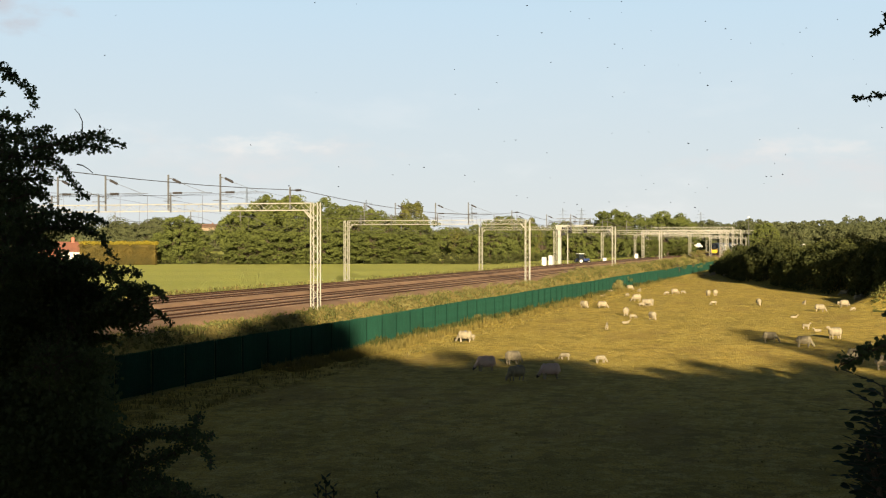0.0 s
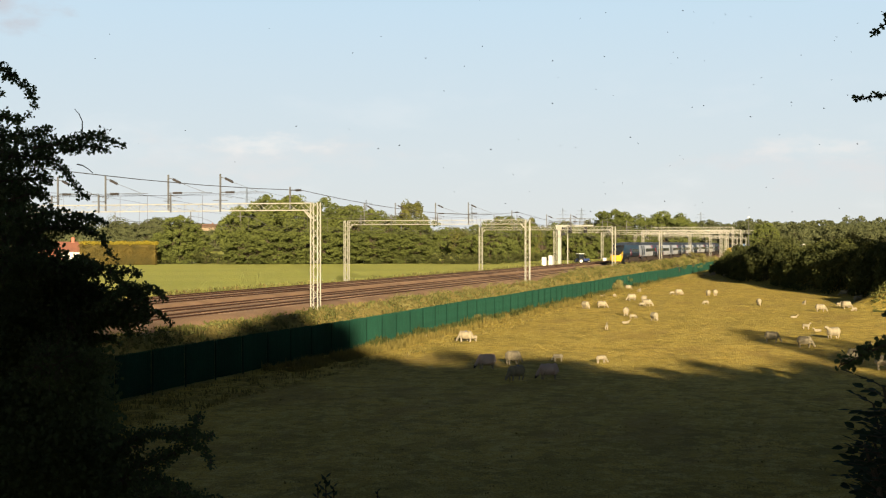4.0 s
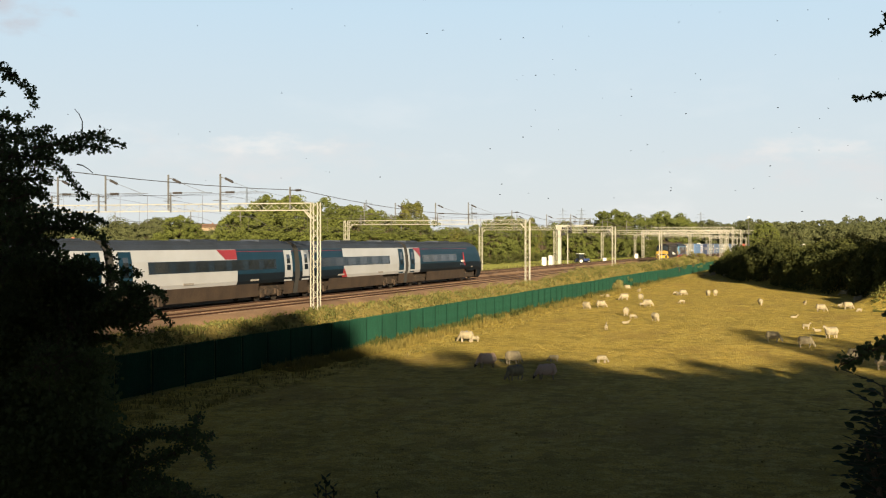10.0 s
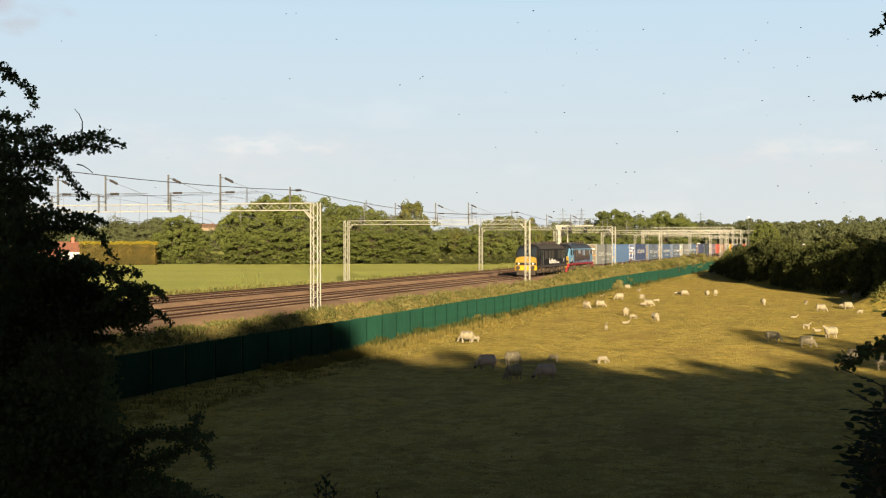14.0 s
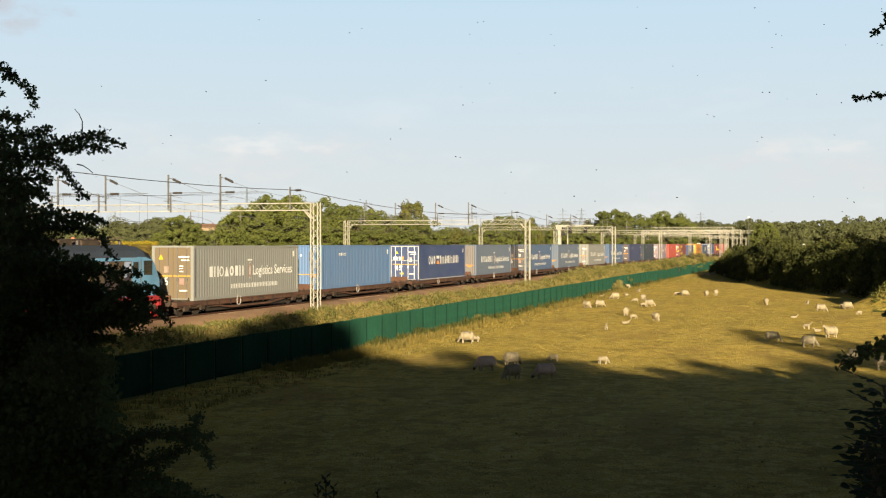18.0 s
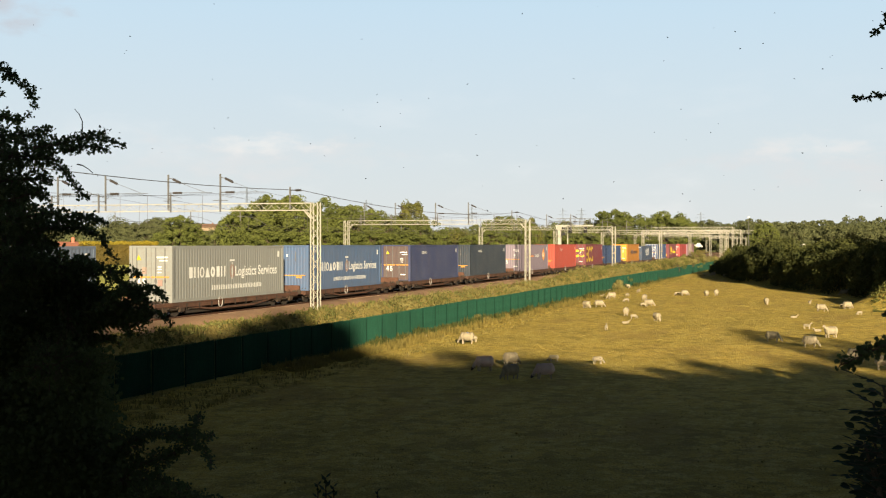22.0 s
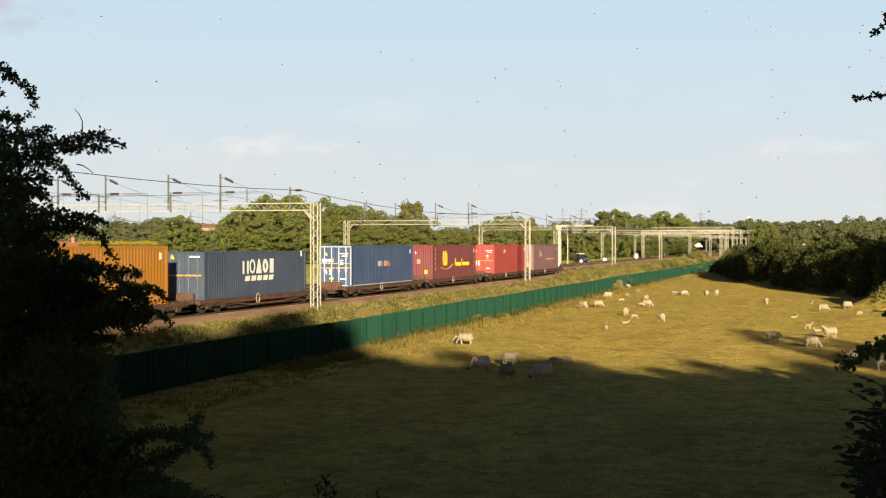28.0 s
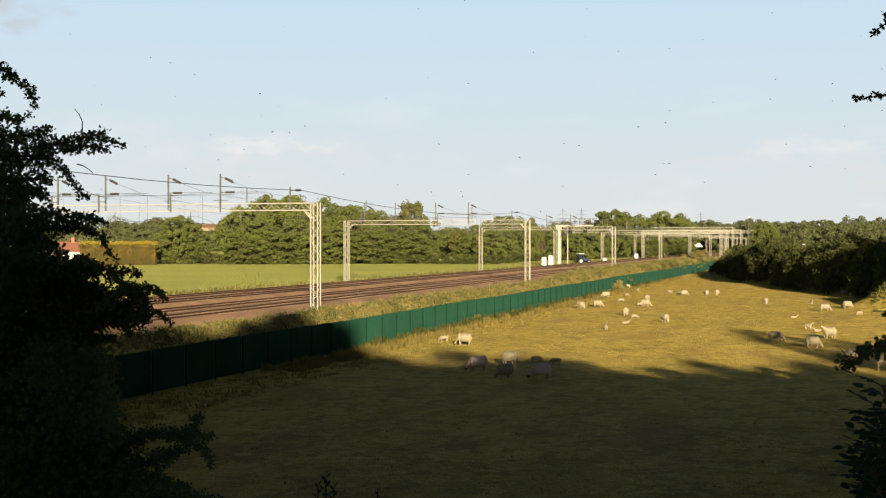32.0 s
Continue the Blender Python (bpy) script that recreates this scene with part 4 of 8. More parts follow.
wires = [("feeder_wire", -1.55, 7.14, 0.75, 0.019, "thick dark feeder cable sagging between uprights")]
for i, d in enumerate(TRACKS):
    wires.append(("catenary_wire", d, 7.02, 0.95, 0.009, "thin catenary wire with droppers over a track"))
for name, d, z, sag, r, label in wires:
    w = thing(name, label, "overhead wire", along(0, 0, 0), "wires of the overhead line")
    part("messenger", Shape().tube(span_points(d, z, sag, 9, 1.2 if name == "feeder_wire" else 0.0), r, 5), M_WIRE, w)
    if name == "catenary_wire":
        part("contact_wire", Shape().tube([(PORTAL_S[0], d, 4.95), (PORTAL_S[-1], d, 4.95)], 0.008, 4), M_WIRE, w)
        drop = Shape()
        for a, b in zip(PORTAL_S[:6], PORTAL_S[1:7]):
            for u in (0.1, 0.25, 0.4, 0.55, 0.7, 0.85):
                drop.bar((a + (b - a) * u, d, 4.95), (a + (b - a) * u, d, z - sag * 4 * u * (1 - u)), 0.006, caps=False)
        part("droppers", drop, M_WIRE, w)

# ---------------------------------------------------------------- signal post and lineside cabinets
sg = thing("signal_gantry", "white cantilever signal gantry beside the line", "signal gantry", along(163.0, 17.0, 0))
part("mast", Shape().box(-0.32, -0.32, -0.8, 0.32, 0.32, 7.1, 0.08), M_STEEL, sg)
part("side_post", Shape().bar((0, -1.6, -0.8), (0, -1.6, 7.0), 0.12, 8), M_STEEL, sg)
for z in (5.2, 6.2):
    br = part("signal_bracket", Shape().tube([(-0.4, -0.3, z), (-0.6, -0.9, z + 0.35), (-0.6, -1.6, z + 0.45)], 0.05, 6), M_STEEL_GREY, sg)
    part("signal_lamp", Shape().disc((-0.65, -0.9, z + 0.5), (1, 0, 0), 0.34, 0.25, 14), M_BLACK, sg, "dark round signal head")
part("bracket", Shape().add([(-0.5, -0.5, 6.5), (0.5, -0.5, 6.5), (0.5, 0.5, 6.5), (-0.5, 0.5, 6.5), (-0.55, -1.5, 7.2), (0.55, -1.5, 7.2), (0.55, 0.7, 7.2), (-0.55, 0.7, 7.2)],
                            [(0, 3, 2, 1), (4, 5, 6, 7), (0, 1, 5, 4), (1, 2, 6, 5), (2, 3, 7, 6), (3, 0, 4, 7)]), M_STEEL, sg)
part("walkway", Shape().box(-0.6, -6.6, 7.2, 0.6, 0.7, 7.42, 0.03), M_STEEL, sg)
rl = Shape()
for y in range(-6, 1):
    for x in (-0.55, 0.55):
        rl.bar((x, y, 7.6), (x, y, 8.7), 0.03)
for x in (-0.55, 0.55):
    for z in (8.15, 8.7):
        rl.bar((x, -6.5, z), (x, 0.6, z), 0.025)
part("handrail", rl, M_STEEL_GREY, sg)
for y in (-2.2, -5.2):
    hd = part("signal_head", Shape().box(-0.75, y - 0.35, 5.9, -0.5, y + 0.35, 7.1, 0.05), M_BLACK, sg, "black signal backboard")
    part("hood", Shape().disc((-0.85, y, 6.3), (1, 0, 0), 0.13, 0.22), M_BLACK, hd)
lad = Shape()
for y in (0.62, 1.0):
    lad.bar((0.55, y - 0.8, -0.6), (0.55, y - 0.8, 7.2), 0.025)
for i in range(24):
    lad.bar((0.55, -0.18, -0.4 + i * 0.31), (0.55, 0.2, -0.4 + i * 0.31), 0.015)
part("ladder", lad, M_STEEL_GREY, sg)

for s, d, w, h in ((151.0, 17.4, 0.95, 1.75), (156.0, 17.2, 1.2, 2.0), (262.0, 16.4, 1.5, 1.5), (215.0, 17.0, 0.9, 0.9), (330, 17.5, 1.2, 1.6)):
    c = thing("relay_cabinet", "white steel lineside equipment cabinet", "cabinet", along(s, d, -0.5), "lineside cabinets")
    part("body", Shape().box(-w / 2, -0.35, 0.12, w / 2, 0.35, h, 0.03), M_WHITE, c)
    part("lid", Shape().box(-w / 2 - 0.05, -0.42, h, w / 2 + 0.05, 0.42, h + 0.06, 0.02), M_WHITE, c)
    part("door", Shape().box(-w / 2 + 0.05, -0.375, 0.2, w / 2 - 0.05, -0.352, h - 0.08), M_WHITE, c)
    part("base", Shape().box(-w / 2 - 0.1, -0.45, -0.2, w / 2 + 0.1, 0.45, 0.118), M_CONCRETE, c)
# ---------------------------------------------------------------- trains: local x forward, y towards the meadow, z = 0 on the rail tops
TRAVEL = -90 - math.degrees(PHI)
M_TEAL = mat("dark_teal_coach_paint", (0.006, 0.030, 0.056), (0.005, 0.025, 0.046), rough=0.5, s1=0.6, s2=20, mix2=0.15, spec=0.18)
M_NAVY = mat("navy_coach_paint", (0.004, 0.008, 0.013), (0.005, 0.010, 0.015), rough=0.5, spec=0.1)
M_COACH_WHITE = mat("white_coach_paint", (0.37, 0.385, 0.41), (0.33, 0.34, 0.36), rough=0.35, s1=0.5, s2=16, mix2=0.12, spec=0.5)
M_COACH_ROOF = mat("grey_blue_coach_roof", (0.036, 0.047, 0.070), (0.028, 0.036, 0.052), rough=0.65, s1=0.7, s2=14)
M_BAND = mat("tinted_coach_windows", (0.016, 0.026, 0.038), (0.012, 0.020, 0.030), rough=0.2, s1=0.4, s2=2.0, mix2=0.3, spec=0.3)
M_DIRT = mat("brake_dust_brown", (0.050, 0.033, 0.021), (0.030, 0.020, 0.014), rough=0.9, s1=1.0, s2=12, bump=0.4)
M_BOGIE = mat("grimy_bogie_steel", (0.054, 0.038, 0.026), (0.028, 0.021, 0.016), rough=0.85, s1=2, s2=18, bump=0.3)
M_WHEEL = mat("oily_wheel_steel", (0.030, 0.023, 0.018), (0.020, 0.016, 0.013), rough=0.8)
M_YELLOW = mat("warning_yellow_paint", (0.40, 0.25, 0.006), (0.35, 0.22, 0.006), rough=0.4, s1=1, s2=20, mix2=0.1)
M_YELLOW_WORN = mat("grimy_yellow_loco_paint", (0.27, 0.165, 0.010), (0.20, 0.125, 0.012), rough=0.5, s1=1.5, s2=14, mix2=0.25)
M_RED = mat("red_accent_paint", (0.25, 0.020, 0.024), (0.21, 0.016, 0.020), rough=0.4, mix2=0.1)
M_LAMP = mat("headlamp_glass", (0.42, 0.42, 0.41), rough=0.15, spec=0.7)
M_LOCO = mat("charcoal_loco_paint", (0.010, 0.010, 0.011), (0.015, 0.013, 0.013), rough=0.6, s1=0.8, s2=16, mix2=0.2, spec=0.12)
M_LOCO_GREY = mat("pale_grey_loco_roof", (0.052, 0.045, 0.042), (0.036, 0.031, 0.029), rough=0.85, s1=0.9, s2=12)
M_LOCO_PANEL = mat("dull_grey_louvre_panel", (0.042, 0.036, 0.028), (0.03, 0.027, 0.022), rough=0.7)
M_SKYBLUE = mat("light_blue_loco_paint", (0.115, 0.255, 0.40), (0.09, 0.21, 0.34), rough=0.4, mix2=0.1)
M_MURAL = mat("brown_mural_vinyl", (0.060, 0.036, 0.030), (0.030, 0.026, 0.034), rough=0.5, s1=0.6, s2=5, mix2=0.4)
M_MURAL_SKY = mat("pale_lilac_mural_sky", (0.27, 0.34, 0.46), (0.17, 0.18, 0.25), rough=0.4, s1=0.8, s2=4, mix2=0.4)
M_MURAL_LAKE = mat("grey_blue_mural_lake", (0.14, 0.19, 0.33), (0.08, 0.10, 0.18), rough=0.4, s1=0.9, s2=4, mix2=0.4)
M_MURAL_PANEL = mat("brown_louvre_panel", (0.085, 0.062, 0.040), (0.065, 0.048, 0.032), rough=0.7)
M_OILY = mat("oily_brown_underframe", (0.105, 0.074, 0.046), (0.052, 0.038, 0.026), rough=0.8, s1=2.5, s2=16, bump=0.4)
M_LOCO_RAIL = mat("dull_grey_paint", (0.26, 0.245, 0.225), (0.20, 0.185, 0.17), rough=0.7)
M_RUST = mat("rust_brown_wagon_steel", (0.092, 0.043, 0.026), (0.050, 0.026, 0.017), rough=0.85, s1=1.2, s2=14, bump=0.3)


def loft_parts(sections, classify, close_front=True, close_back=True):
    """sections: (x, ring of (y, z)); returns {name: Shape}, each face given to a name by its middle."""
    out = {}
    k = len(sections[0][1])

    def give(pts):
        c = [sum(p[i] for p in pts) / len(pts) for i in range(3)]
        name = classify(*c)
        if name:
            out.setdefault(name, Shape()).add(pts, [tuple(range(len(pts)))])

    for (x0, r0), (x1, r1) in zip(sections, sections[1:]):
        for j in range(k):
            a, b = j, (j + 1) % k
            give([(x0, *r0[a]), (x0, *r0[b]), (x1, *r1[b]), (x1, *r1[a])])
    for close, (x, r), flip in ((close_front, sections[0], False), (close_back, sections[-1], True)):
        if close:
            n = k // 2
            for j in range(n - 1):           # strips from side to side
                q = [(x, *r[j]), (x, *r[j + 1]), (x, *r[k - 2 - j]), (x, *r[k - 1 - j])]
                give(q[::-1] if not flip else q)
    return out


def islands(sh):
    """The shape cut into pieces that do not touch: one for each stretch and side."""
    root = {}

    def find(k):
        while root.setdefault(k, k) != k:
            k = root[k]
        return k

    keys = [tuple(round(c, 3) for c in v) for v in sh.v]
    for f in sh.f:
        for i in f[1:]:
            root[find(keys[i])] = find(keys[f[0]])
    out = {}
    for f in sh.f:
        out.setdefault(find(keys[f[0]]), Shape()).add([sh.v[i] for i in f], [tuple(range(len(f)))])
    return list(out.values())


def ring_of(levels):
    """A closed ring, camera side from the bottom up, then down the other side."""
    return [(y, z) for y, z in levels] + [(-y, z) for y, z in reversed(levels)]


COACH_LEVELS = [(1.16, 0.36), (1.27, 1.22), (1.36, 1.45), (1.37, 2.10), (1.31, 2.82), (1.19, 3.46), (1.04, 3.74), (0.66, 3.95), (0.12, 4.02)]


def bogie(parent, x, wheel_r=0.43, base=2.7, w=1.0):
    b = part("bogie", Shape().box(x - base / 2 - 0.5, -w - 0.12, 0.35, x + base / 2 + 0.5, -w + 0.1, 0.78, 0.06).box(x - base / 2 - 0.5, w - 0.1, 0.35, x + base / 2 + 0.5, w + 0.12, 0.78, 0.06)
             .box(x - 0.35, -w, 0.4, x + 0.35, w, 0.85).box(x - base / 2 - 0.2, w + 0.02, 0.42, x - base / 2 + 0.2, w + 0.2, 0.72, 0.04).box(x + base / 2 - 0.2, w + 0.02, 0.42, x + base / 2 + 0.2, w + 0.2, 0.72, 0.04)
             .bar((x - 0.5, w + 0.1, 0.75), (x + 0.5, w + 0.1, 0.4), 0.05, 6), M_BOGIE, parent)
    for dx in (-base / 2, base / 2):
        part("axle_box", Shape().box(x + dx - 0.22, w + 0.1, wheel_r - 0.16, x + dx + 0.22, w + 0.24, wheel_r + 0.16, 0.05), M_DIRT, b)
        part("spring", Shape().disc((x + dx * 0.55, w + 0.12, 0.62), (0, 0, 1), 0.11, 0.34, 10), M_DIRT, b)
        part("damper", Shape().bar((x + dx * 0.7, w + 0.2, 0.95), (x + dx * 1.35, w + 0.2, 0.5), 0.035, 6), M_DIRT, b)
        part("wheelset", Shape().disc((x + dx, 0.75, wheel_r), (0, 1, 0), wheel_r, 0.13, 18).disc((x + dx, -0.75, wheel_r), (0, 1, 0), wheel_r, 0.13, 18).bar((x + dx, -0.8, wheel_r), (x + dx, 0.8, wheel_r), 0.08, 8), M_WHEEL, b)
    return b


def side_plate(x0, x1, z0, z1, y, sides=(1, -1)):
    """A thin upright plate on the sides of a vehicle."""
    sh = Shape()
    for sg in sides:
        sh.box(x0, min(sg * y, sg * (y + 0.03)), z0, x1, max(sg * y, sg * (y + 0.03)), z1)
    return sh


def side_strip(x0, x1, zs, proud=0.012, sides=(1, -1)):
    """A skin strip that follows the coach side between the heights in zs."""
    sh = Shape()
    ys = [float(np.interp(z, [l[1] for l in COACH_LEVELS[:7]], [l[0] for l in COACH_LEVELS[:7]])) + proud for z in zs]
    for sg in sides:
        for (za, ya), (zb, yb) in zip(list(zip(zs, ys)), list(zip(zs, ys))[1:]):
            q = [(x0, sg * ya, za), (x1, sg * ya, za), (x1, sg * yb, zb), (x0, sg * yb, zb)]
            sh.add(q if sg < 0 else q[::-1], [(0, 1, 2, 3)])
    return sh


NOSE = 1.15


def pendolino_car(kind, label):
    """kind: lead (nose at x = 0), a, b, c; the vehicle reaches back to x = -length."""
    lead = kind in ("lead", "tail")
    L = 24.6 if lead else 23.1
    t = thing("passenger_coach", label, "train coach", None, "coaches of the express train")
    whites = {"lead": [(-L, -19.6)], "tail": [(-L, -21.2)], "a": [(-14.2, 0)], "b": [(-L, -8.4)], "c": [(-5.2, 0), (-L, -14.6)]}[kind]
    reds = {"lead": -19.2, "tail": None, "a": None, "b": -8.2, "c": -14.4}[kind]

    bogies_at = (-4.3 if lead else -3.6, -L + 3.6)

    def is_white(x):
        return any(a <= x <= b for a, b in whites)

    def classify(x, y, z):
        x = (x - NOSE) * 5.4 / (5.4 + NOSE) if lead and x > -5.4 else x
        if lead and x > -5.4:
            if z > 3.50:
                return "roof"
            # the yellow panel: its upper edge dips in the middle and sweeps up at the sides
            edge = 1.66 + 0.72 * min(abs(y) / 1.14, 1.0) ** 4
            if kind == "lead" and z < edge and z > 0.55 and x > -0.22 - 0.40 * (z - 0.55):
                return "nose_cone"
            if z > edge and x > -0.78 - 1.2 * (z - 2.3):
                return "windscreen" if 2.42 < z < 3.20 and x > -0.52 - 1.1 * (z - 2.3) and abs(y) < 1.0 else "cab_mask"
            if z < 1.05 and x < -2.2:
                return None if abs(x + 4.3) < 1.9 else "skirt"
            return "lower_panel" if z < 1.95 else "teal_panel"
        if x < -L + 1e-4 or (not lead and x > -1e-4):
            return "end_wall"
        if z < 1.22 and any(abs(x - bx) < 2.05 for bx in bogies_at):
            return None
        if z > 3.46:
            return "roof"
        if z < 1.22:
            return "skirt"
        if is_white(x):
            return "white_panel"
        return "lower_panel" if z < 1.95 else "teal_panel"

    cuts = sorted({0.0, -L, *[v for w in whites for v in w]} | {bx + e for bx in bogies_at for e in (-2.0, 2.0)} | {-L * i / 8 for i in range(9)}, reverse=True)
    if lead:
        nose = [(0.0, 0.86, 1.72, 0.50), (-0.08, 1.00, 1.96, 0.46), (-0.2, 1.09, 2.17, 0.42), (-0.4, 1.16, 2.44, 0.40), (-0.7, 1.22, 2.78, 0.38), (-1.1, 1.27, 3.14, 0.36), (-1.6, 1.31, 3.54, 0.36), (-2.1, 1.34, 3.80, 0.36), (-2.7, 1.36, 3.95, 0.36), (-3.5, 1.37, 4.02, 0.36), (-5.4, 1.37, 4.02, 0.36)]
        secs = []
        for i in range(100):
            u = -5.4 * (i / 99) ** 1.5
            x = NOSE + u * (5.4 + NOSE) / 5.4
            w, top, bot = (float(np.interp(-u, [-q[0] for q in nose], [q[c] for q in nose])) for c in (1, 2, 3))
            secs.append((x, ring_of([(y / 1.37 * w, bot + (z - 0.36) / 3.66 * (top - bot)) for y, z in dense_levels(0.065)])))
        secs += [(x, ring_of(dense_levels(0.065))) for x in cuts if x < -5.6]
    else:
        secs = [(x, ring_of(dense_levels())) for x in cuts]
    mats = {"roof": M_COACH_ROOF, "skirt": M_DIRT, "white_panel": M_COACH_WHITE, "teal_panel": M_TEAL, "lower_panel": M_NAVY, "nose_cone": M_YELLOW, "windscreen": M_GLASS_DARK, "cab_mask": M_LOCO, "end_wall": M_BLACK}
    labels = {"nose_cone": "bright yellow nose", "windscreen": "dark raked windscreen", "skirt": "brown dusty skirt", "white_panel": "white body panel"}
    for name, sh in loft_parts(secs, classify).items():
        for piece in islands(sh) if name in ("skirt", "white_panel", "end_wall") else (sh,):
            part(name, piece, mats[name], t, labels.get(name, ""), smooth=True)
    # window band and single windows
    band = {"lead": [(-18.6, -9.5)], "tail": [(-20.6, -9.5)], "a": [(-20.0, -3.4)], "b": [(-19.0, -3.2)], "c": [(-19.4, -3.6)]}[kind]
    for a, b in band:
        for sd in ((1,), (-1,)):
            wb = part("window_band", side_strip(a, b, (2.12, 2.45, 2.80), sides=sd), M_BAND, t, "long tinted window band")
            n = int((b - a) / 2.35)
            for i in range(n):
                x = a + 0.35 + i * (b - a - 0.3) / n
                part("window", side_strip(x, x + 1.55, (2.18, 2.74), 0.02, sd), M_GLASS_DARK, wb)
    ends = [(-L + 0.45, -L + 1.75)] if lead else [(-L + 0.45, -L + 1.75), (-1.75, -0.45)]
    if kind == "tail":
        ends = [(-L + 0.45, -L + 1.75)]
    for a, b in ends:
        on_white = is_white((a + b) / 2 + (0.9 if a < -L / 2 else -0.9))
        for sd in ((1,), (-1,)):
            dr = part("door", side_strip(a, b, (1.26, 1.6, 2.1, 2.8, 3.38), 0.018, sd), M_TEAL if on_white else M_COACH_WHITE, t, "dark teal plug door" if on_white else "white plug door")
            part("door_window", side_strip(a + 0.38, b - 0.38, (2.46, 2.8, 3.08), 0.03, sd), M_GLASS_DARK, dr)
            part("door_lower_window", side_strip(a + 0.34, b - 0.34, (2.0, 2.2, 2.38), 0.03, sd), M_NAVY, dr)
    if reds is not None:
        sh = Shape()
        for sgn in (1, -1):
            y = sgn * 1.385
            sh.add([(reds + 0.25, y, 1.25), (reds - 0.9, y, 1.25), (reds - 0.2, y, 2.0)], [(0, 1, 2) if sgn < 0 else (2, 1, 0)])
        for piece in islands(sh):
            part("red_flash", piece, M_RED, t, "small red livery flash")
    if not lead:
        for x in (-L * 0.34, -L * 0.72):
            for sgn in (1, -1):
                part("number_plate", side_plate(x - 0.6, x + 0.6, 1.40, 1.52, 1.366, (sgn,)), M_LOCO_RAIL, t, "small pale number plate")
    if kind == "tail":
        for sgn in (1, -1):
            e = max(w[1] for w in whites)
            q = [(e + 0.05, sgn * 1.22, 3.44), (e + 0.05, sgn * 1.372, 2.5), (e - 0.5, sgn * 1.34, 2.84), (e - 1.9, sgn * 1.22, 3.44)]
            part("red_flash", Shape().add(q, [(0, 1, 2, 3) if sgn < 0 else (3, 2, 1, 0)]), M_RED, t, "red livery corner")
    if kind == "a":
        sh = Shape()
        for sgn in (1, -1):
            q = [(-14.2, sgn * 1.22, 3.44), (-14.2, sgn * 1.33, 2.84), (-12.6, sgn * 1.33, 2.84), (-11.6, sgn * 1.22, 3.44)]
            sh.add(q, [(0, 1, 2, 3) if sgn > 0 else (3, 2, 1, 0)])
        for piece in islands(sh):
            part("red_flash", piece, M_RED, t, "red livery corner")
    if lead:
        sh = Shape()
        for sgn in (1, -1):
            y = sgn * 1.385
            if kind == "tail":
                a, b, c = (-7.2, sgn * 1.36, 2.95), (-6.5, y, 1.60), (-7.05, y, 1.82)
            else:
                a, b, c = (-7.9, sgn * 1.36, 2.75), (-9.0, y, 1.7), (-8.3, y, 1.55)
            sh.bar(c, a, 0.022).bar(a, b, 0.022).bar(b, c, 0.02)
        for piece in islands(sh):
            part("red_flash", piece, M_RED, t, "pink-red livery flash")
    for a, b in [(-L, 0.0 if not lead else -5.5)]:
        x = a
        for wa, wb in sorted(whites) + [(b, b)]:
            if wa - x > 0.5 and kind != "lead":
                for sd in ((1,), (-1,)):
                    part("cantrail_stripe", side_strip(x, wa, (3.31, 3.335), 0.014, sd), M_RED, t, "thin red cantrail stripe")
            x = max(x, wb)
    # gangway bellows, underframe boxes, bogies, roof gear
    part("underframe", Shape().box(-L + 0.3, -0.85, 0.62, -1.2 if lead else -0.3, 0.85, 1.2), M_BOGIE, t)
    part("gangway", Shape().box(-L - 0.82, -0.95, 0.95, -L, 0.95, 3.45, 0.12), M_BLACK, t, "black rubber gangway")
    for x0, x1 in ((-L * 0.45, -L * 0.33), (-L * 0.62, -L * 0.5)):
        part("equipment_case", Shape().box(x0, -1.12, 0.32, x1, 1.12, 0.9, 0.08), M_DIRT, t)
    bogie(t, -4.3 if lead else -3.6)
    bogie(t, -L + 3.6)
    for a, b, top in ((-L + 1.2, -L + 4.4, 4.10), (-L * 0.55, -L * 0.4, 4.09)):
        part("roof_pod", Shape().box(a, -0.7, 3.9, b, 0.7, top, 0.05), M_COACH_ROOF, t)
    if lead:
        for sgn in (1, -1):
            part("headlamp_surround", Shape().ball((NOSE - 0.36, sgn * 0.93, 1.72), 0.27, 0.22, 0.20, 14, 8), M_LOCO, t, "black headlamp surround", smooth=True)
            part("headlamp", Shape().ball((NOSE - 0.29, sgn * 0.93, 1.72), 0.24, 0.18, 0.14, 14, 8), M_LAMP, t, "clear headlamp cluster", smooth=True)
        part("coupler_hatch", Shape().box(NOSE - 0.05, -0.12, 0.9, NOSE + 0.012, 0.12, 1.02), M_BLACK, t)
        part("air_dam", Shape().box(-0.4, -0.85, 0.2, NOSE - 0.45, 0.85, 0.5, 0.06), M_BOGIE, t)
        for sgn in (1, -1):
            part("destination_mark", side_plate(-8.0, -6.9, 1.98, 2.16, 1.368, (sgn,)), M_WHITE, t)
            part("name_bar", side_plate(-8.2, -6.7, 1.66, 1.84, 1.368, (sgn,)), M_COACH_ROOF, t)
            part("class_plate", side_plate(-4.2, -3.7, 1.40, 1.50, 1.366, (sgn,)), M_LOCO_RAIL, t)
    if kind == "c":
        pan = Shape().bar((-6, -0.6, 3.95), (-8, 0, 4.25), 0.03).bar((-6, 0.6, 3.95), (-8, 0, 4.25), 0.03).bar((-8, 0, 4.25), (-6.2, 0, 4.75), 0.025).bar((-6.2, -0.8, 4.88), (-6.2, 0.8, 4.88), 0.03).bar((-6.2, 0, 4.7), (-6.2, 0, 4.9), 0.02)
        part("pantograph", pan, M_STEEL_GREY, t, "raised pantograph")
    return t


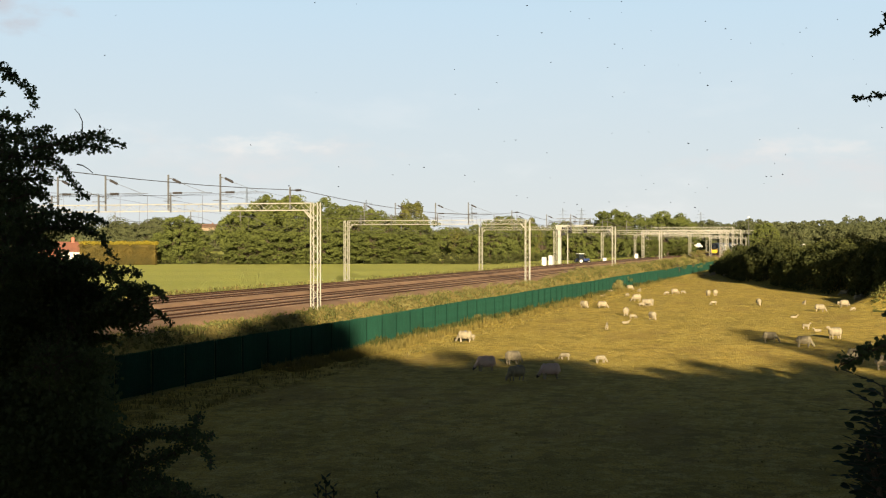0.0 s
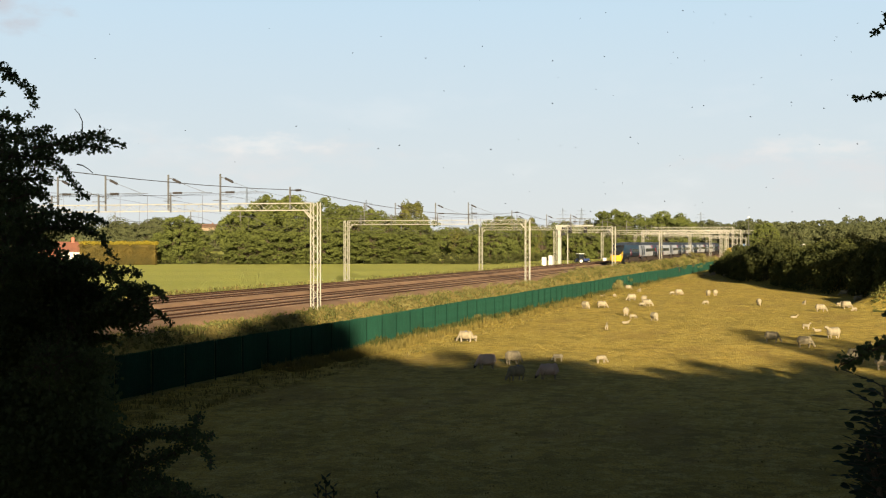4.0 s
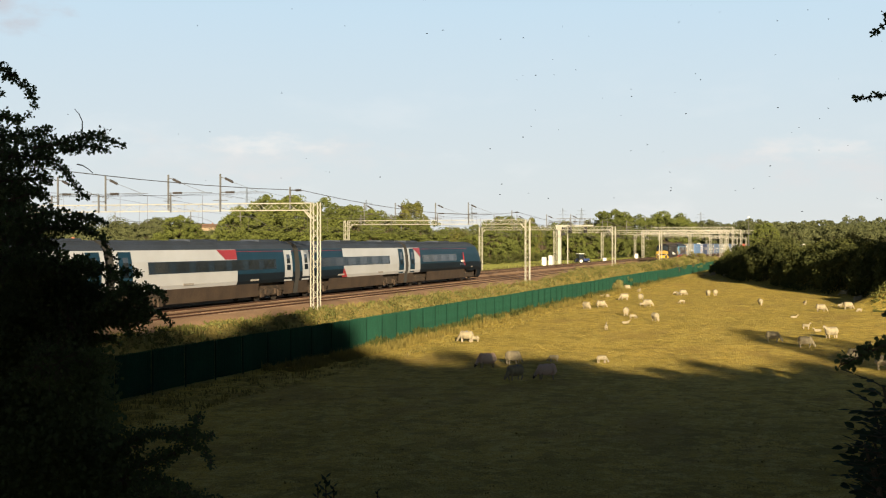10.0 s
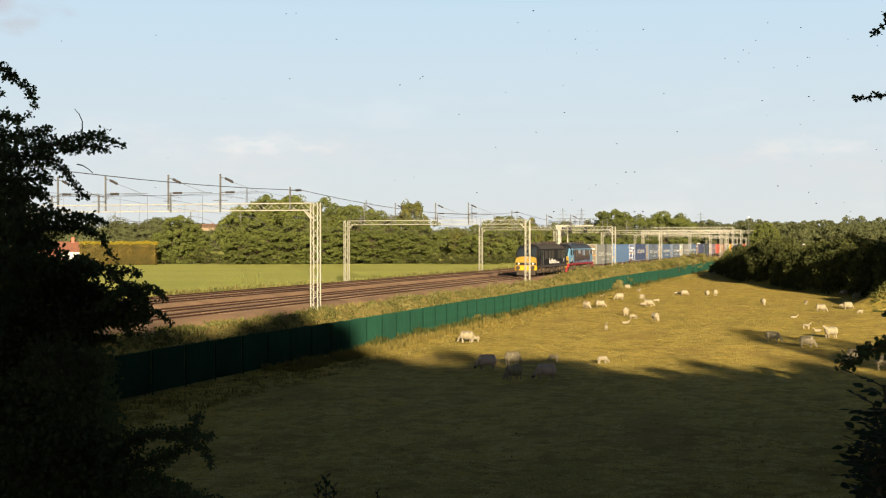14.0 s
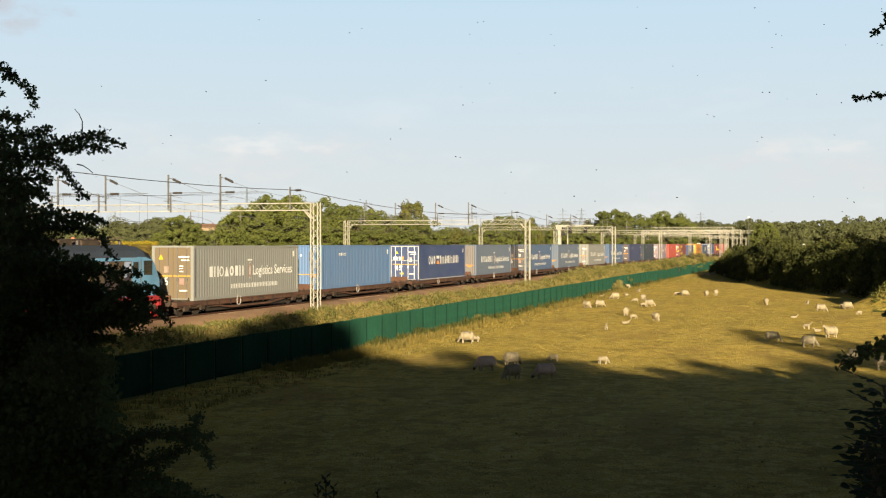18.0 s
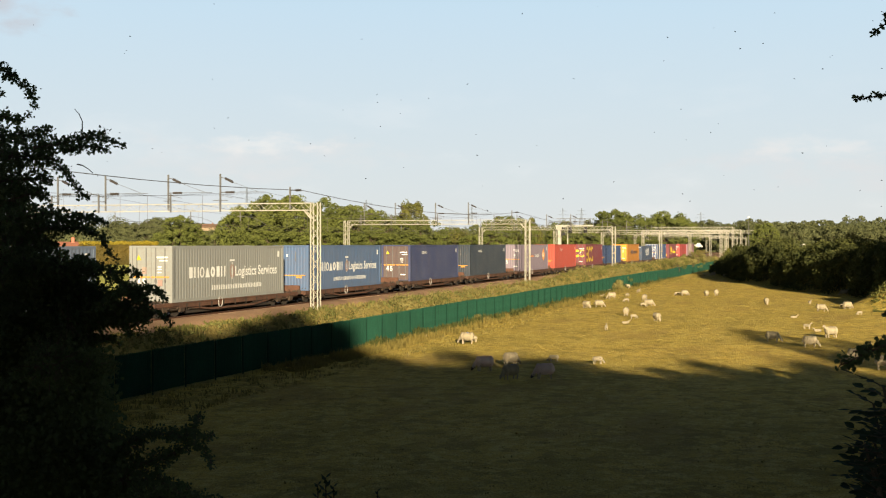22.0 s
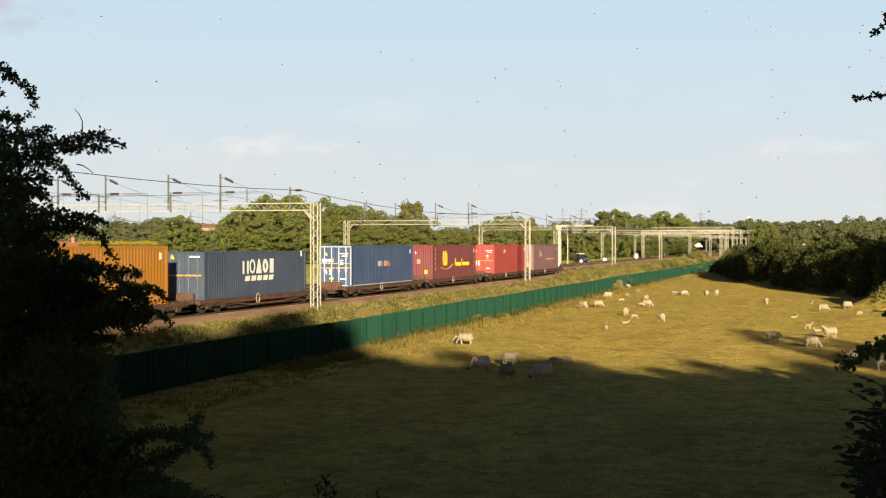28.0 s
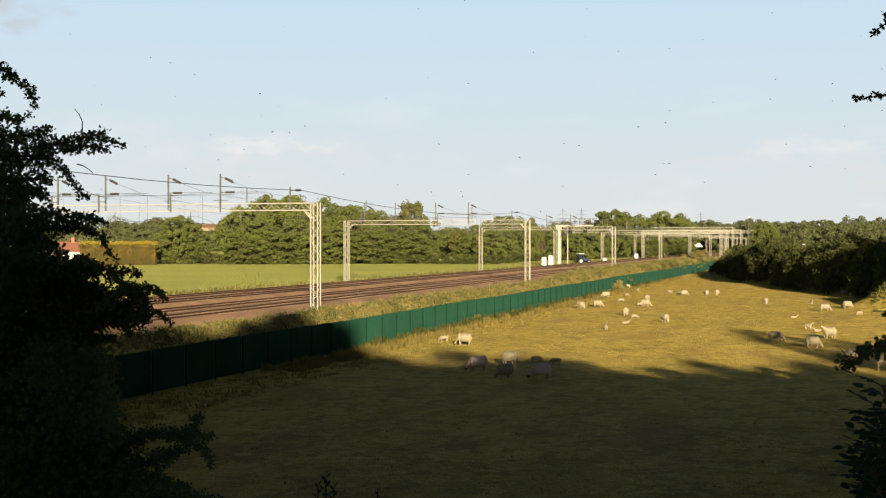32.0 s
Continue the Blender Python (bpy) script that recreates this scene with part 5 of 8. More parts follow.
def dense_levels(step=0.26):
    """The coach's side outline with points between, for clean colour edges."""
    out = []
    for (y0, z0), (y1, z1) in zip(COACH_LEVELS, COACH_LEVELS[1:]):
        n = max(1, round(math.hypot(z1 - z0, y1 - y0) / step))
        out += [(y0 + (y1 - y0) * i / n, z0 + (z1 - z0) * i / n) for i in range(n)]
    return out + [COACH_LEVELS[-1]]


EXPRESS_D, EXPRESS_V, EXPRESS_S6 = 4.25, 52.8, 47.85
cars = []
car_x = 0.0
made = {}
for i, kind in enumerate(("lead", "a", "b", "a", "b", "c", "a", "b", "tail")):
    label = {"lead": "dark teal leading coach with a yellow nose", "tail": "dark teal trailing coach with a raked cab"}.get(kind, "teal and white coach of a high-speed train")
    if kind in made:
        c = copy_thing(made[kind], Matrix())
    else:
        c = made[kind] = pendolino_car(kind, label)
    if kind == "tail":
        cars.append((c, -(car_x + 24.6), 180))
        car_x += 25.1
    else:
        cars.append((c, -car_x, 0))
        car_x += 25.42 if kind == "lead" else 23.92
for sgn in (1, -1):
    tips = (-18.75, sgn * 1.325, 3.05), (-19.65, sgn * 1.392, 1.95), (-18.7, sgn * 1.392, 2.22)
    part("red_flash", Shape().bar(tips[0], tips[1], 0.02).bar(tips[1], tips[2], 0.02).bar(tips[2], tips[0], 0.02), M_RED, made["a"], "pink-red livery flash")

# ---------------------------------------------------------------- electric locomotives
def locomotive(second):
    body_m = M_MURAL if second else M_LOCO
    t = thing("electric_locomotive", "light blue and brown electric locomotive with red solebar" if second else "black electric locomotive with a yellow cab front", "locomotive", None, "locomotives of the freight train")
    L, W = 17.4, 1.37
    levels = [(1.30, 1.12), (1.37, 1.25), (1.37, 1.9), (1.37, 2.5), (1.35, 3.15), (1.20, 3.42), (0.75, 3.66), (0.12, 3.74)]

    def sec(x, top, w):
        return x, ring_of([(y / 1.37 * w, 1.12 + (z - 1.12) * (top - 1.12) / 2.62) for y, z in levels])

    ends = [(0.0, 2.22, 1.24), (-0.05, 2.34, 1.26), (-0.55, 3.30, 1.30), (-0.90, 3.60, 1.33), (-1.5, 3.76, 1.36), (-2.3, 3.80, 1.37)]
    secs = [sec(*e) for e in ends] + [sec(x, 3.80, 1.37) for x in (-5, -9, -13)] + [sec(-L - x, top, w) for x, top, w in reversed(ends)]

    def classify(x, y, z):
        e = min(-x, L + x)
        if e < 0.04:
            return "cab_front" if x > -9 else "rear_cab_front"
        if e < 1.0 and abs(y) < 1.12 and z > 2.2:
            return "windscreen" if z < 3.32 else "cab_roof"
        if z > 3.28 and e > 1.4:
            return "roof"
        if e < 2.4:
            return "cab_roof" if z > 3.2 else "cab_side"
        return "bodyside"

    mats = {"cab_front": M_YELLOW_WORN, "rear_cab_front": M_YELLOW_WORN, "windscreen": M_GLASS_DARK, "cab_roof": M_LOCO, "roof": M_LOCO_GREY if not second else M_COACH_ROOF, "cab_side": M_SKYBLUE if second else M_LOCO, "bodyside": body_m}
    labels = {"cab_front": "yellow warning panel", "windscreen": "two-pane cab windscreen", "roof": "weathered grey roof"}
    for name, sh in loft_parts(secs, classify).items():
        for piece in islands(sh) if name in ("cab_side", "windscreen", "cab_roof") else (sh,):
            part(name, piece, mats[name], t, labels.get(name, ""), smooth=name in ("roof", "cab_roof"))
    for x, sgn in ((0.035, 1), (-L - 0.035, -1)):
        part("lamp_strip", Shape().box(min(x, x - 0.04 * sgn), -1.2, 1.34, max(x, x - 0.04 * sgn), 1.2, 1.62), M_LOCO, t)
        part("windscreen_pillar", Shape().bar((x - sgn * 0.05, 0, 2.30), (x - sgn * 0.60, 0, 3.32), 0.05), M_LOCO, t)
        for y in (-0.85, 0.85):
            part("headlamp", Shape().disc((x + 0.02 * sgn, y, 1.48), (1, 0, 0), 0.12, 0.06), M_LAMP, t)
            bf = part("buffer", Shape().disc((x + 0.30 * sgn, y * 1.03, 1.02), (1, 0, 0), 0.24, 0.06, 16).disc((x + 0.1 * sgn, y * 1.03, 1.02), (1, 0, 0), 0.11, 0.4, 10), M_BOGIE, t)
        part("buffer_beam", Shape().box(min(x, x - 0.25 * sgn), -1.3, 0.72, max(x, x - 0.25 * sgn), 1.3, 1.18, 0.03), M_RED if second else M_YELLOW, t)
        part("snow_plough", Shape().add([(x, -1.1, 0.15), (x, 1.1, 0.15), (x, 1.1, 0.7), (x, -1.1, 0.7), (x - 0.5 * sgn, -1.1, 0.2), (x - 0.5 * sgn, 1.1, 0.2), (x - 0.5 * sgn, 1.1, 0.7), (x - 0.5 * sgn, -1.1, 0.7)],
                                        [(0, 1, 2, 3), (7, 6, 5, 4), (0, 4, 5, 1), (3, 2, 6, 7), (0, 3, 7, 4), (1, 5, 6, 2)]), M_RED if second else M_BOGIE, t)
        part("coupling_hook", Shape().bar((x, 0, 0.95), (x + 0.35 * sgn, 0, 0.9), 0.06), M_BOGIE, t)
    for sd in ((1,), (-1,)):
        part("solebar", side_plate(-L + 0.1, -0.1, 1.0, 1.26, 1.36, sd), M_RED if second else M_LOCO_GREY, t, "red solebar" if second else "grey solebar")
    for x in (-4.8, -6.9, -8.6, -12.3, -14.0) if not second else (-5.3, -8.2, -11.5, -13.2):
        for sd in ((1,), (-1,)):
            part("louvre_panel", side_plate(x - 0.62, x + 0.62, 2.0, 2.98, 1.362, sd), M_MURAL_PANEL if second else M_LOCO_PANEL, t)
    for e in (2.55, L - 2.55):
        for sd in ((1,), (-1,)):
            dr = part("cab_door", side_plate(-e - 0.32, -e + 0.32, 1.3, 3.1, 1.365, sd), M_LOCO if not second else M_SKYBLUE, t)
            part("door_window", side_plate(-e - 0.2, -e + 0.2, 2.35, 2.95, 1.397, sd), M_GLASS_DARK, dr)
            for k in (-0.42, 0.42):
                part("handrail", Shape().bar((-e + k, sd[0] * 1.42, 1.3), (-e + k, sd[0] * 1.42, 3.0), 0.012), M_STEEL_GREY, t)
    for e in (1.35, L - 1.35):
        for sd in ((1,), (-1,)):
            part("cab_side_window", side_plate(-e - 0.38, -e + 0.38, 2.3, 3.0, 1.345, sd), M_GLASS_DARK, t)
    if not second:
        me = text_mesh("backbone", 0.95)
        me.materials.append(M_WHITE)
        ob = part("lettering", me, None, t, "white lower-case lettering", m=pose(-8.2, 1.395, 1.42, 90, 0, 180))
        me = text_mesh("of the economy", 0.30)
        me.materials.append(M_WHITE)
        part("lettering", me, None, t, m=pose(-11.3, 1.395, 1.44, 90, 0, 180))
        for sd in ((1,), (-1,)):
            part("builder_plate", side_plate(-15.2, -14.7, 1.55, 1.95, 1.365, sd), M_WHITE, t)
    else:
        rng_m = random.Random(14)
        for sgn in (1, -1):
            yy = sgn * 1.392

            def patch_of(name, pts, m):
                q = [(px, yy, pz) for px, pz in pts]
                part(name, Shape().add(q if sgn > 0 else q[::-1], [tuple(range(len(q)))]), m, t)

            patch_of("mural_sky", [(-3.0, 3.16), (-15.4, 3.16), (-15.4, 3.0), (-3.0, 3.02)], M_SKYBLUE)
            for x0, x1, z0 in ((-5.9, -7.5, 2.45), (-8.9, -9.7, 2.3), (-9.9, -10.8, 2.2), (-12.2, -12.5, 2.5), (-13.85, -15.2, 2.35)):
                n = 7
                low = [(x1 + (x0 - x1) * i / n, z0 + rng_m.uniform(-0.2, 0.22)) for i in range(n + 1)]
                patch_of("mural_sky", [(x0, 2.97), (x1, 2.97)] + low, M_MURAL_SKY)
            for x0, x1, hh in ((-3.2, -6.2, 0.22), (-6.4, -9.4, 0.34), (-9.6, -12.4, 0.42), (-12.6, -15.3, 0.26)):
                n = 11
                up = [(x0 + (x1 - x0) * i / n, 1.30 + hh * rng_m.uniform(0.25, 1.0)) for i in range(n + 1)]
                patch_of("mural_lake", up + [(x1, 1.275), (x0, 1.275)], M_MURAL_LAKE)
            for x0, x1, z0 in ((-3.9, -5.4, 1.34), (-8.6, -9.6, 1.42)):
                patch_of("mural_snow", [(x0, z0), (x0 - 0.2, z0 + 0.09), (x1, z0 + 0.05), (x1 - 0.1, z0 - 0.03)], M_COACH_WHITE)
            patch_of("cab_skirt", [(-0.2, 1.28), (-2.3, 1.28), (-2.3, 1.62), (-1.2, 1.42), (-0.2, 1.40)], M_LOCO)
            patch_of("swoosh", [(-0.5, 1.62), (-1.2, 1.86), (-2.25, 2.02), (-2.25, 1.78), (-1.3, 1.5), (-0.5, 1.42)], M_COACH_WHITE)
    for x in (-4.2, -L + 4.2):
        bogie(t, x, 0.55, 3.3)
    part("transformer_tank", Shape().box(-L / 2 - 2.6, -1.2, 0.3, -L / 2 + 2.6, 1.2, 1.0, 0.12), M_BOGIE, t)
    for x in (-2.6, -4.3, -13.5, -15.2):
        part("sand_box", Shape().box(x - 0.3, -1.3, 0.55, x + 0.3, 1.3, 1.0, 0.05), M_OILY, t)
    rng_u = random.Random(8)
    for i in range(16):
        x = -1.2 - i * 1.04
        z0 = rng_u.uniform(0.3, 0.6)
        part("underframe_box", Shape().box(x - rng_u.uniform(0.15, 0.42), 1.05, z0, x + rng_u.uniform(0.1, 0.35), rng_u.uniform(1.22, 1.34), z0 + rng_u.uniform(0.2, 0.42), 0.03), M_OILY if i % 3 else M_BOGIE, t)
    for i in range(7):
        x = -2.0 - i * 2.4
        part("pipe", Shape().tube([(x, 1.3, 0.95), (x - 0.2, 1.33, 0.6), (x - 0.9, 1.3, 0.45)], 0.03, 6), M_OILY, t)
    pan = Shape().bar((-14.5, -0.5, 3.85), (-12.6, 0, 4.0), 0.03).bar((-14.5, 0.5, 3.85), (-12.6, 0, 4.0), 0.03)
    pan.bar((-12.6, 0, 4.0), (-14.6, 0, 4.08), 0.025).bar((-14.6, -0.8, 4.1), (-14.6, 0.8, 4.1), 0.03)
    part("pantograph", pan, M_BOGIE, t, "folded pantograph")
    for x in (-11.6, -15.2, -5.5):
        part("roof_insulator", Shape().disc((x, 0.3, 3.88), (0, 0, 1), 0.09, 0.2, 10).disc((x, -0.3, 3.88), (0, 0, 1), 0.09, 0.2, 10), M_INSUL, t)
    part("busbar", Shape().tube([(-5.5, 0.3, 4.0), (-8.6, 0.3, 4.02), (-11.6, 0.3, 4.0), (-15.2, 0.3, 4.0)], 0.03, 5).tube([(-11.6, -0.3, 4.0), (-13.2, -0.5, 4.06), (-15.2, -0.3, 4.0)], 0.03, 5), M_BOGIE, t)
    for x, w, h in ((-10.4, 0.5, 4.06), (-12.4, 0.7, 3.98), (-13.6, 0.3, 4.12), (-3.2, 0.4, 3.94)):
        part("roof_box", Shape().box(x - w, -0.5, 3.70, x + w, 0.5, h, 0.05), M_BOGIE, t)
    part("roof_hatch", Shape().box(-8.5, -0.7, 3.72, -4.5, 0.7, 3.90, 0.04), M_LOCO_GREY if not second else M_COACH_ROOF, t)
    return t


FREIGHT_D = 0.72
freight = [(locomotive(False), 0.0), (locomotive(True), -18.9)]

# ---------------------------------------------------------------- container flat wagons
def flat_wagon():
    t = thing("container_flat_wagon", "rusty brown low container flat wagon", "wagon", None, "wagons of the freight train")
    L = 18.4
    fr = Shape()
    for y in (-1.1, 1.1):
        fr.box(-L + 0.4, y - 0.09, 0.50, -0.4, y + 0.09, 0.765)
    for i in range(11):
        x = -0.9 - i * (L - 1.8) / 10
        fr.box(x - 0.1, -1.05, 0.56, x + 0.1, 1.05, 0.76)
    part("underframe", fr, M_RUST, t)
    part("end_platform", Shape().box(-2.9, -1.25, 0.56, -0.35, 1.25, 0.77, 0.03), M_RUST, t)
    part("end_platform", Shape().box(-L + 0.35, -1.25, 0.56, -L + 2.9, 1.25, 0.77, 0.03), M_RUST, t)
    part("truss", Shape().bar((-4.2, 1.12, 0.5), (-6.6, 1.12, 0.28), 0.05).bar((-6.6, 1.12, 0.28), (-L + 6.6, 1.12, 0.28), 0.05).bar((-L + 6.6, 1.12, 0.28), (-L + 4.2, 1.12, 0.5), 0.05)
         .bar((-4.2, -1.12, 0.5), (-6.6, -1.12, 0.28), 0.05).bar((-6.6, -1.12, 0.28), (-L + 6.6, -1.12, 0.28), 0.05).bar((-L + 6.6, -1.12, 0.28), (-L + 4.2, -1.12, 0.5), 0.05), M_RUST, t)
    for y in (-1.2, 1.2):
        part("side_sill", Shape().box(-L + 2.9, y - 0.05, 0.48, -2.9, y + 0.05, 0.77, 0.02).box(-L + 3.4, y - 0.08, 0.71, -3.4, y + 0.08, 0.77), M_RUST, t)
        for i in range(9):
            x = -3.6 - i * (L - 7.2) / 8
            part("stanchion", Shape().add([(x - 0.12, y * 1.05, 0.74), (x + 0.12, y * 1.05, 0.74), (x + 0.05, y * 1.05, 0.40), (x - 0.05, y * 1.05, 0.40)], [(0, 1, 2, 3)]), M_BOGIE, t)
    for x, w, z0 in ((-4.6, 0.55, 0.34), (-6.2, 0.4, 0.42), (-12.4, 0.7, 0.36), (-13.8, 0.45, 0.44)):
        part("hanging_box", Shape().box(x - w, -1.15, z0, x + w, 1.15, 0.62, 0.05), M_BOGIE, t)
    # dark bars standing in for the band of shade below the deck
    for y in (-0.95, 0.95):
        part("shade_bar", Shape().box(-L + 3.9, y - 0.04, 0.14, -3.9, y + 0.04, 0.34, 0.02), M_WHEEL, t)
    part("centre_sill", Shape().box(-L + 0.5, -0.3, 0.30, -0.5, 0.3, 0.80), M_WHEEL, t)
    bogie(t, -2.3, 0.42, 1.8)
    bogie(t, -L + 2.3, 0.42, 1.8)
    for y in (-0.87, 0.87):
        part("buffer", Shape().disc((-0.08, y, 0.72), (1, 0, 0), 0.16, 0.05, 12).disc((-0.25, y, 0.72), (1, 0, 0), 0.08, 0.3, 8), M_BOGIE, t)
        part("buffer", Shape().disc((-L + 0.08, y, 0.72), (1, 0, 0), 0.16, 0.05, 12).disc((-L + 0.25, y, 0.72), (1, 0, 0), 0.08, 0.3, 8), M_BOGIE, t)
    part("end_bulkhead", Shape().box(-0.62, -0.75, 0.77, -0.45, 0.75, 1.12, 0.03).bar((-0.55, -0.6, 1.1), (-0.55, 0.6, 1.1), 0.03), M_RUST, t)
    hw = Shape()
    for sgn in (1, -1):
        pts = [(-7.4 + 0.24 * math.cos(a), sgn * 1.26, 0.62 + 0.28 * math.sin(a)) for a in (i * math.tau / 14 for i in range(15))]
        hw.tube(pts, 0.035, 5)
    part("brake_handwheel", hw, M_LOCO_RAIL, t, "pale brake handwheel")
    part("brake_gear", Shape().box(-9.2, -0.9, 0.3, -8.3, 0.9, 0.6, 0.05).box(-11.4, -0.8, 0.34, -10.6, 0.8, 0.62, 0.05), M_BOGIE, t)
    return t


# ---------------------------------------------------------------- containers
def paint(name, c, fade=0.7):
    """Container paint: faded in patches, with rust and dirt running down in streaks."""
    m = mat(name, c, tuple(min(1.0, v * fade + 0.02) for v in c), rough=0.55, s1=0.5, s2=9, mix2=0.22, c3=(0.14, 0.075, 0.045))
    n, l = m.node_tree.nodes, m.node_tree.links
    b = n["Principled BSDF"]
    col = b.inputs["Base Color"].links[0].from_socket
    co, mp = n.new("ShaderNodeTexCoord"), n.new("ShaderNodeMapping")
    mp.inputs["Scale"].default_value = (2.6, 2.6, 0.22)
    l.new(co.outputs["Object"], mp.inputs[0])
    no = n.new("ShaderNodeTexNoise")
    no.inputs["Scale"].default_value, no.inputs["Detail"].default_value, no.inputs["Roughness"].default_value = 1.0, 5, 0.65
    l.new(mp.outputs[0], no.inputs["Vector"])
    rg = n.new("ShaderNodeMapRange")
    for key, v in zip(("From Min", "From Max", "To Min", "To Max"), (0.54, 0.76, 0.0, 0.42)):
        rg.inputs[key].default_value = v
    l.new(no.outputs["Fac"], rg.inputs["Value"])
    mx = n.new("ShaderNodeMix")
    mx.data_type = "RGBA"
    mx.inputs["B"].default_value = (*[0.45 * v + 0.55 * r for v, r in zip(c, (0.085, 0.055, 0.04))], 1)
    l.new(col, mx.inputs["A"])
    l.new(rg.outputs[0], mx.inputs["Factor"])
    l.new(mx.outputs["Result"], b.inputs["Base Color"])
    return m


M_CTR = {"beige": paint("faded_beige_grey_paint", (0.180, 0.194, 0.188), 0.85), "grey": paint("faded_blue_grey_paint", (0.084, 0.118, 0.172), 0.85), "blue": paint("mid_blue_paint", (0.072, 0.150, 0.295), 0.88),
         "steel": paint("steel_blue_paint", (0.050, 0.096, 0.185), 0.85), "navy": paint("navy_paint", (0.019, 0.045, 0.125), 0.9), "indigo": paint("dark_indigo_paint", (0.019, 0.034, 0.092), 0.9), "slate": paint("dark_slate_paint", (0.013, 0.029, 0.047), 0.85),
         "mauve": paint("faded_mauve_paint", (0.160, 0.136, 0.178), 0.9), "red": paint("bright_red_paint", (0.318, 0.048, 0.031), 0.85), "maroon": paint("maroon_paint", (0.118, 0.022, 0.031), 0.85),
         "orange": paint("orange_paint", (0.29, 0.12, 0.007), 0.9), "royal": paint("royal_blue_paint", (0.017, 0.049, 0.130), 0.9), "pink": paint("faded_pink_paint", (0.132, 0.068, 0.082), 0.9), "darkblue": paint("dull_dark_blue_paint", (0.020, 0.044, 0.086), 0.9), "olive": paint("grimy_olive_paint", (0.12, 0.095, 0.058), 0.8), "rusty": paint("rust_streaked_grey_paint", (0.135, 0.130, 0.132), 0.75), "brown": paint("brownish_mauve_paint", (0.062, 0.046, 0.048), 0.85), "amber": paint("amber_yellow_paint", (0.46, 0.25, 0.012), 0.9), "lilac": paint("faded_lilac_paint", (0.20, 0.135, 0.185), 0.9), "gunmetal": paint("dark_gunmetal_paint", (0.050, 0.058, 0.072), 0.85), "crimson": paint("crimson_paint", (0.255, 0.027, 0.026), 0.85)}
M_MARK_W = mat("white_vinyl", (0.60, 0.60, 0.58), (0.52, 0.52, 0.50), rough=0.5, mix2=0.1)
M_MARK_Y = mat("yellow_vinyl", (0.52, 0.38, 0.02), rough=0.5, mix2=0.1)
M_MARK_O = mat("orange_vinyl", (0.80, 0.30, 0.03), rough=0.5, mix2=0.1)
M_MARK_FAINT = mat("worn_pale_vinyl", (0.28, 0.20, 0.16), (0.21, 0.13, 0.12), rough=0.7, mix2=0.4)
M_FRAME_W = mat("pale_grey_frame_paint", (0.33, 0.34, 0.36), (0.26, 0.26, 0.27), rough=0.55, mix2=0.3)
M_STRAP = mat("rusty_orange_strap", (0.55, 0.27, 0.05), (0.36, 0.16, 0.04), rough=0.8)


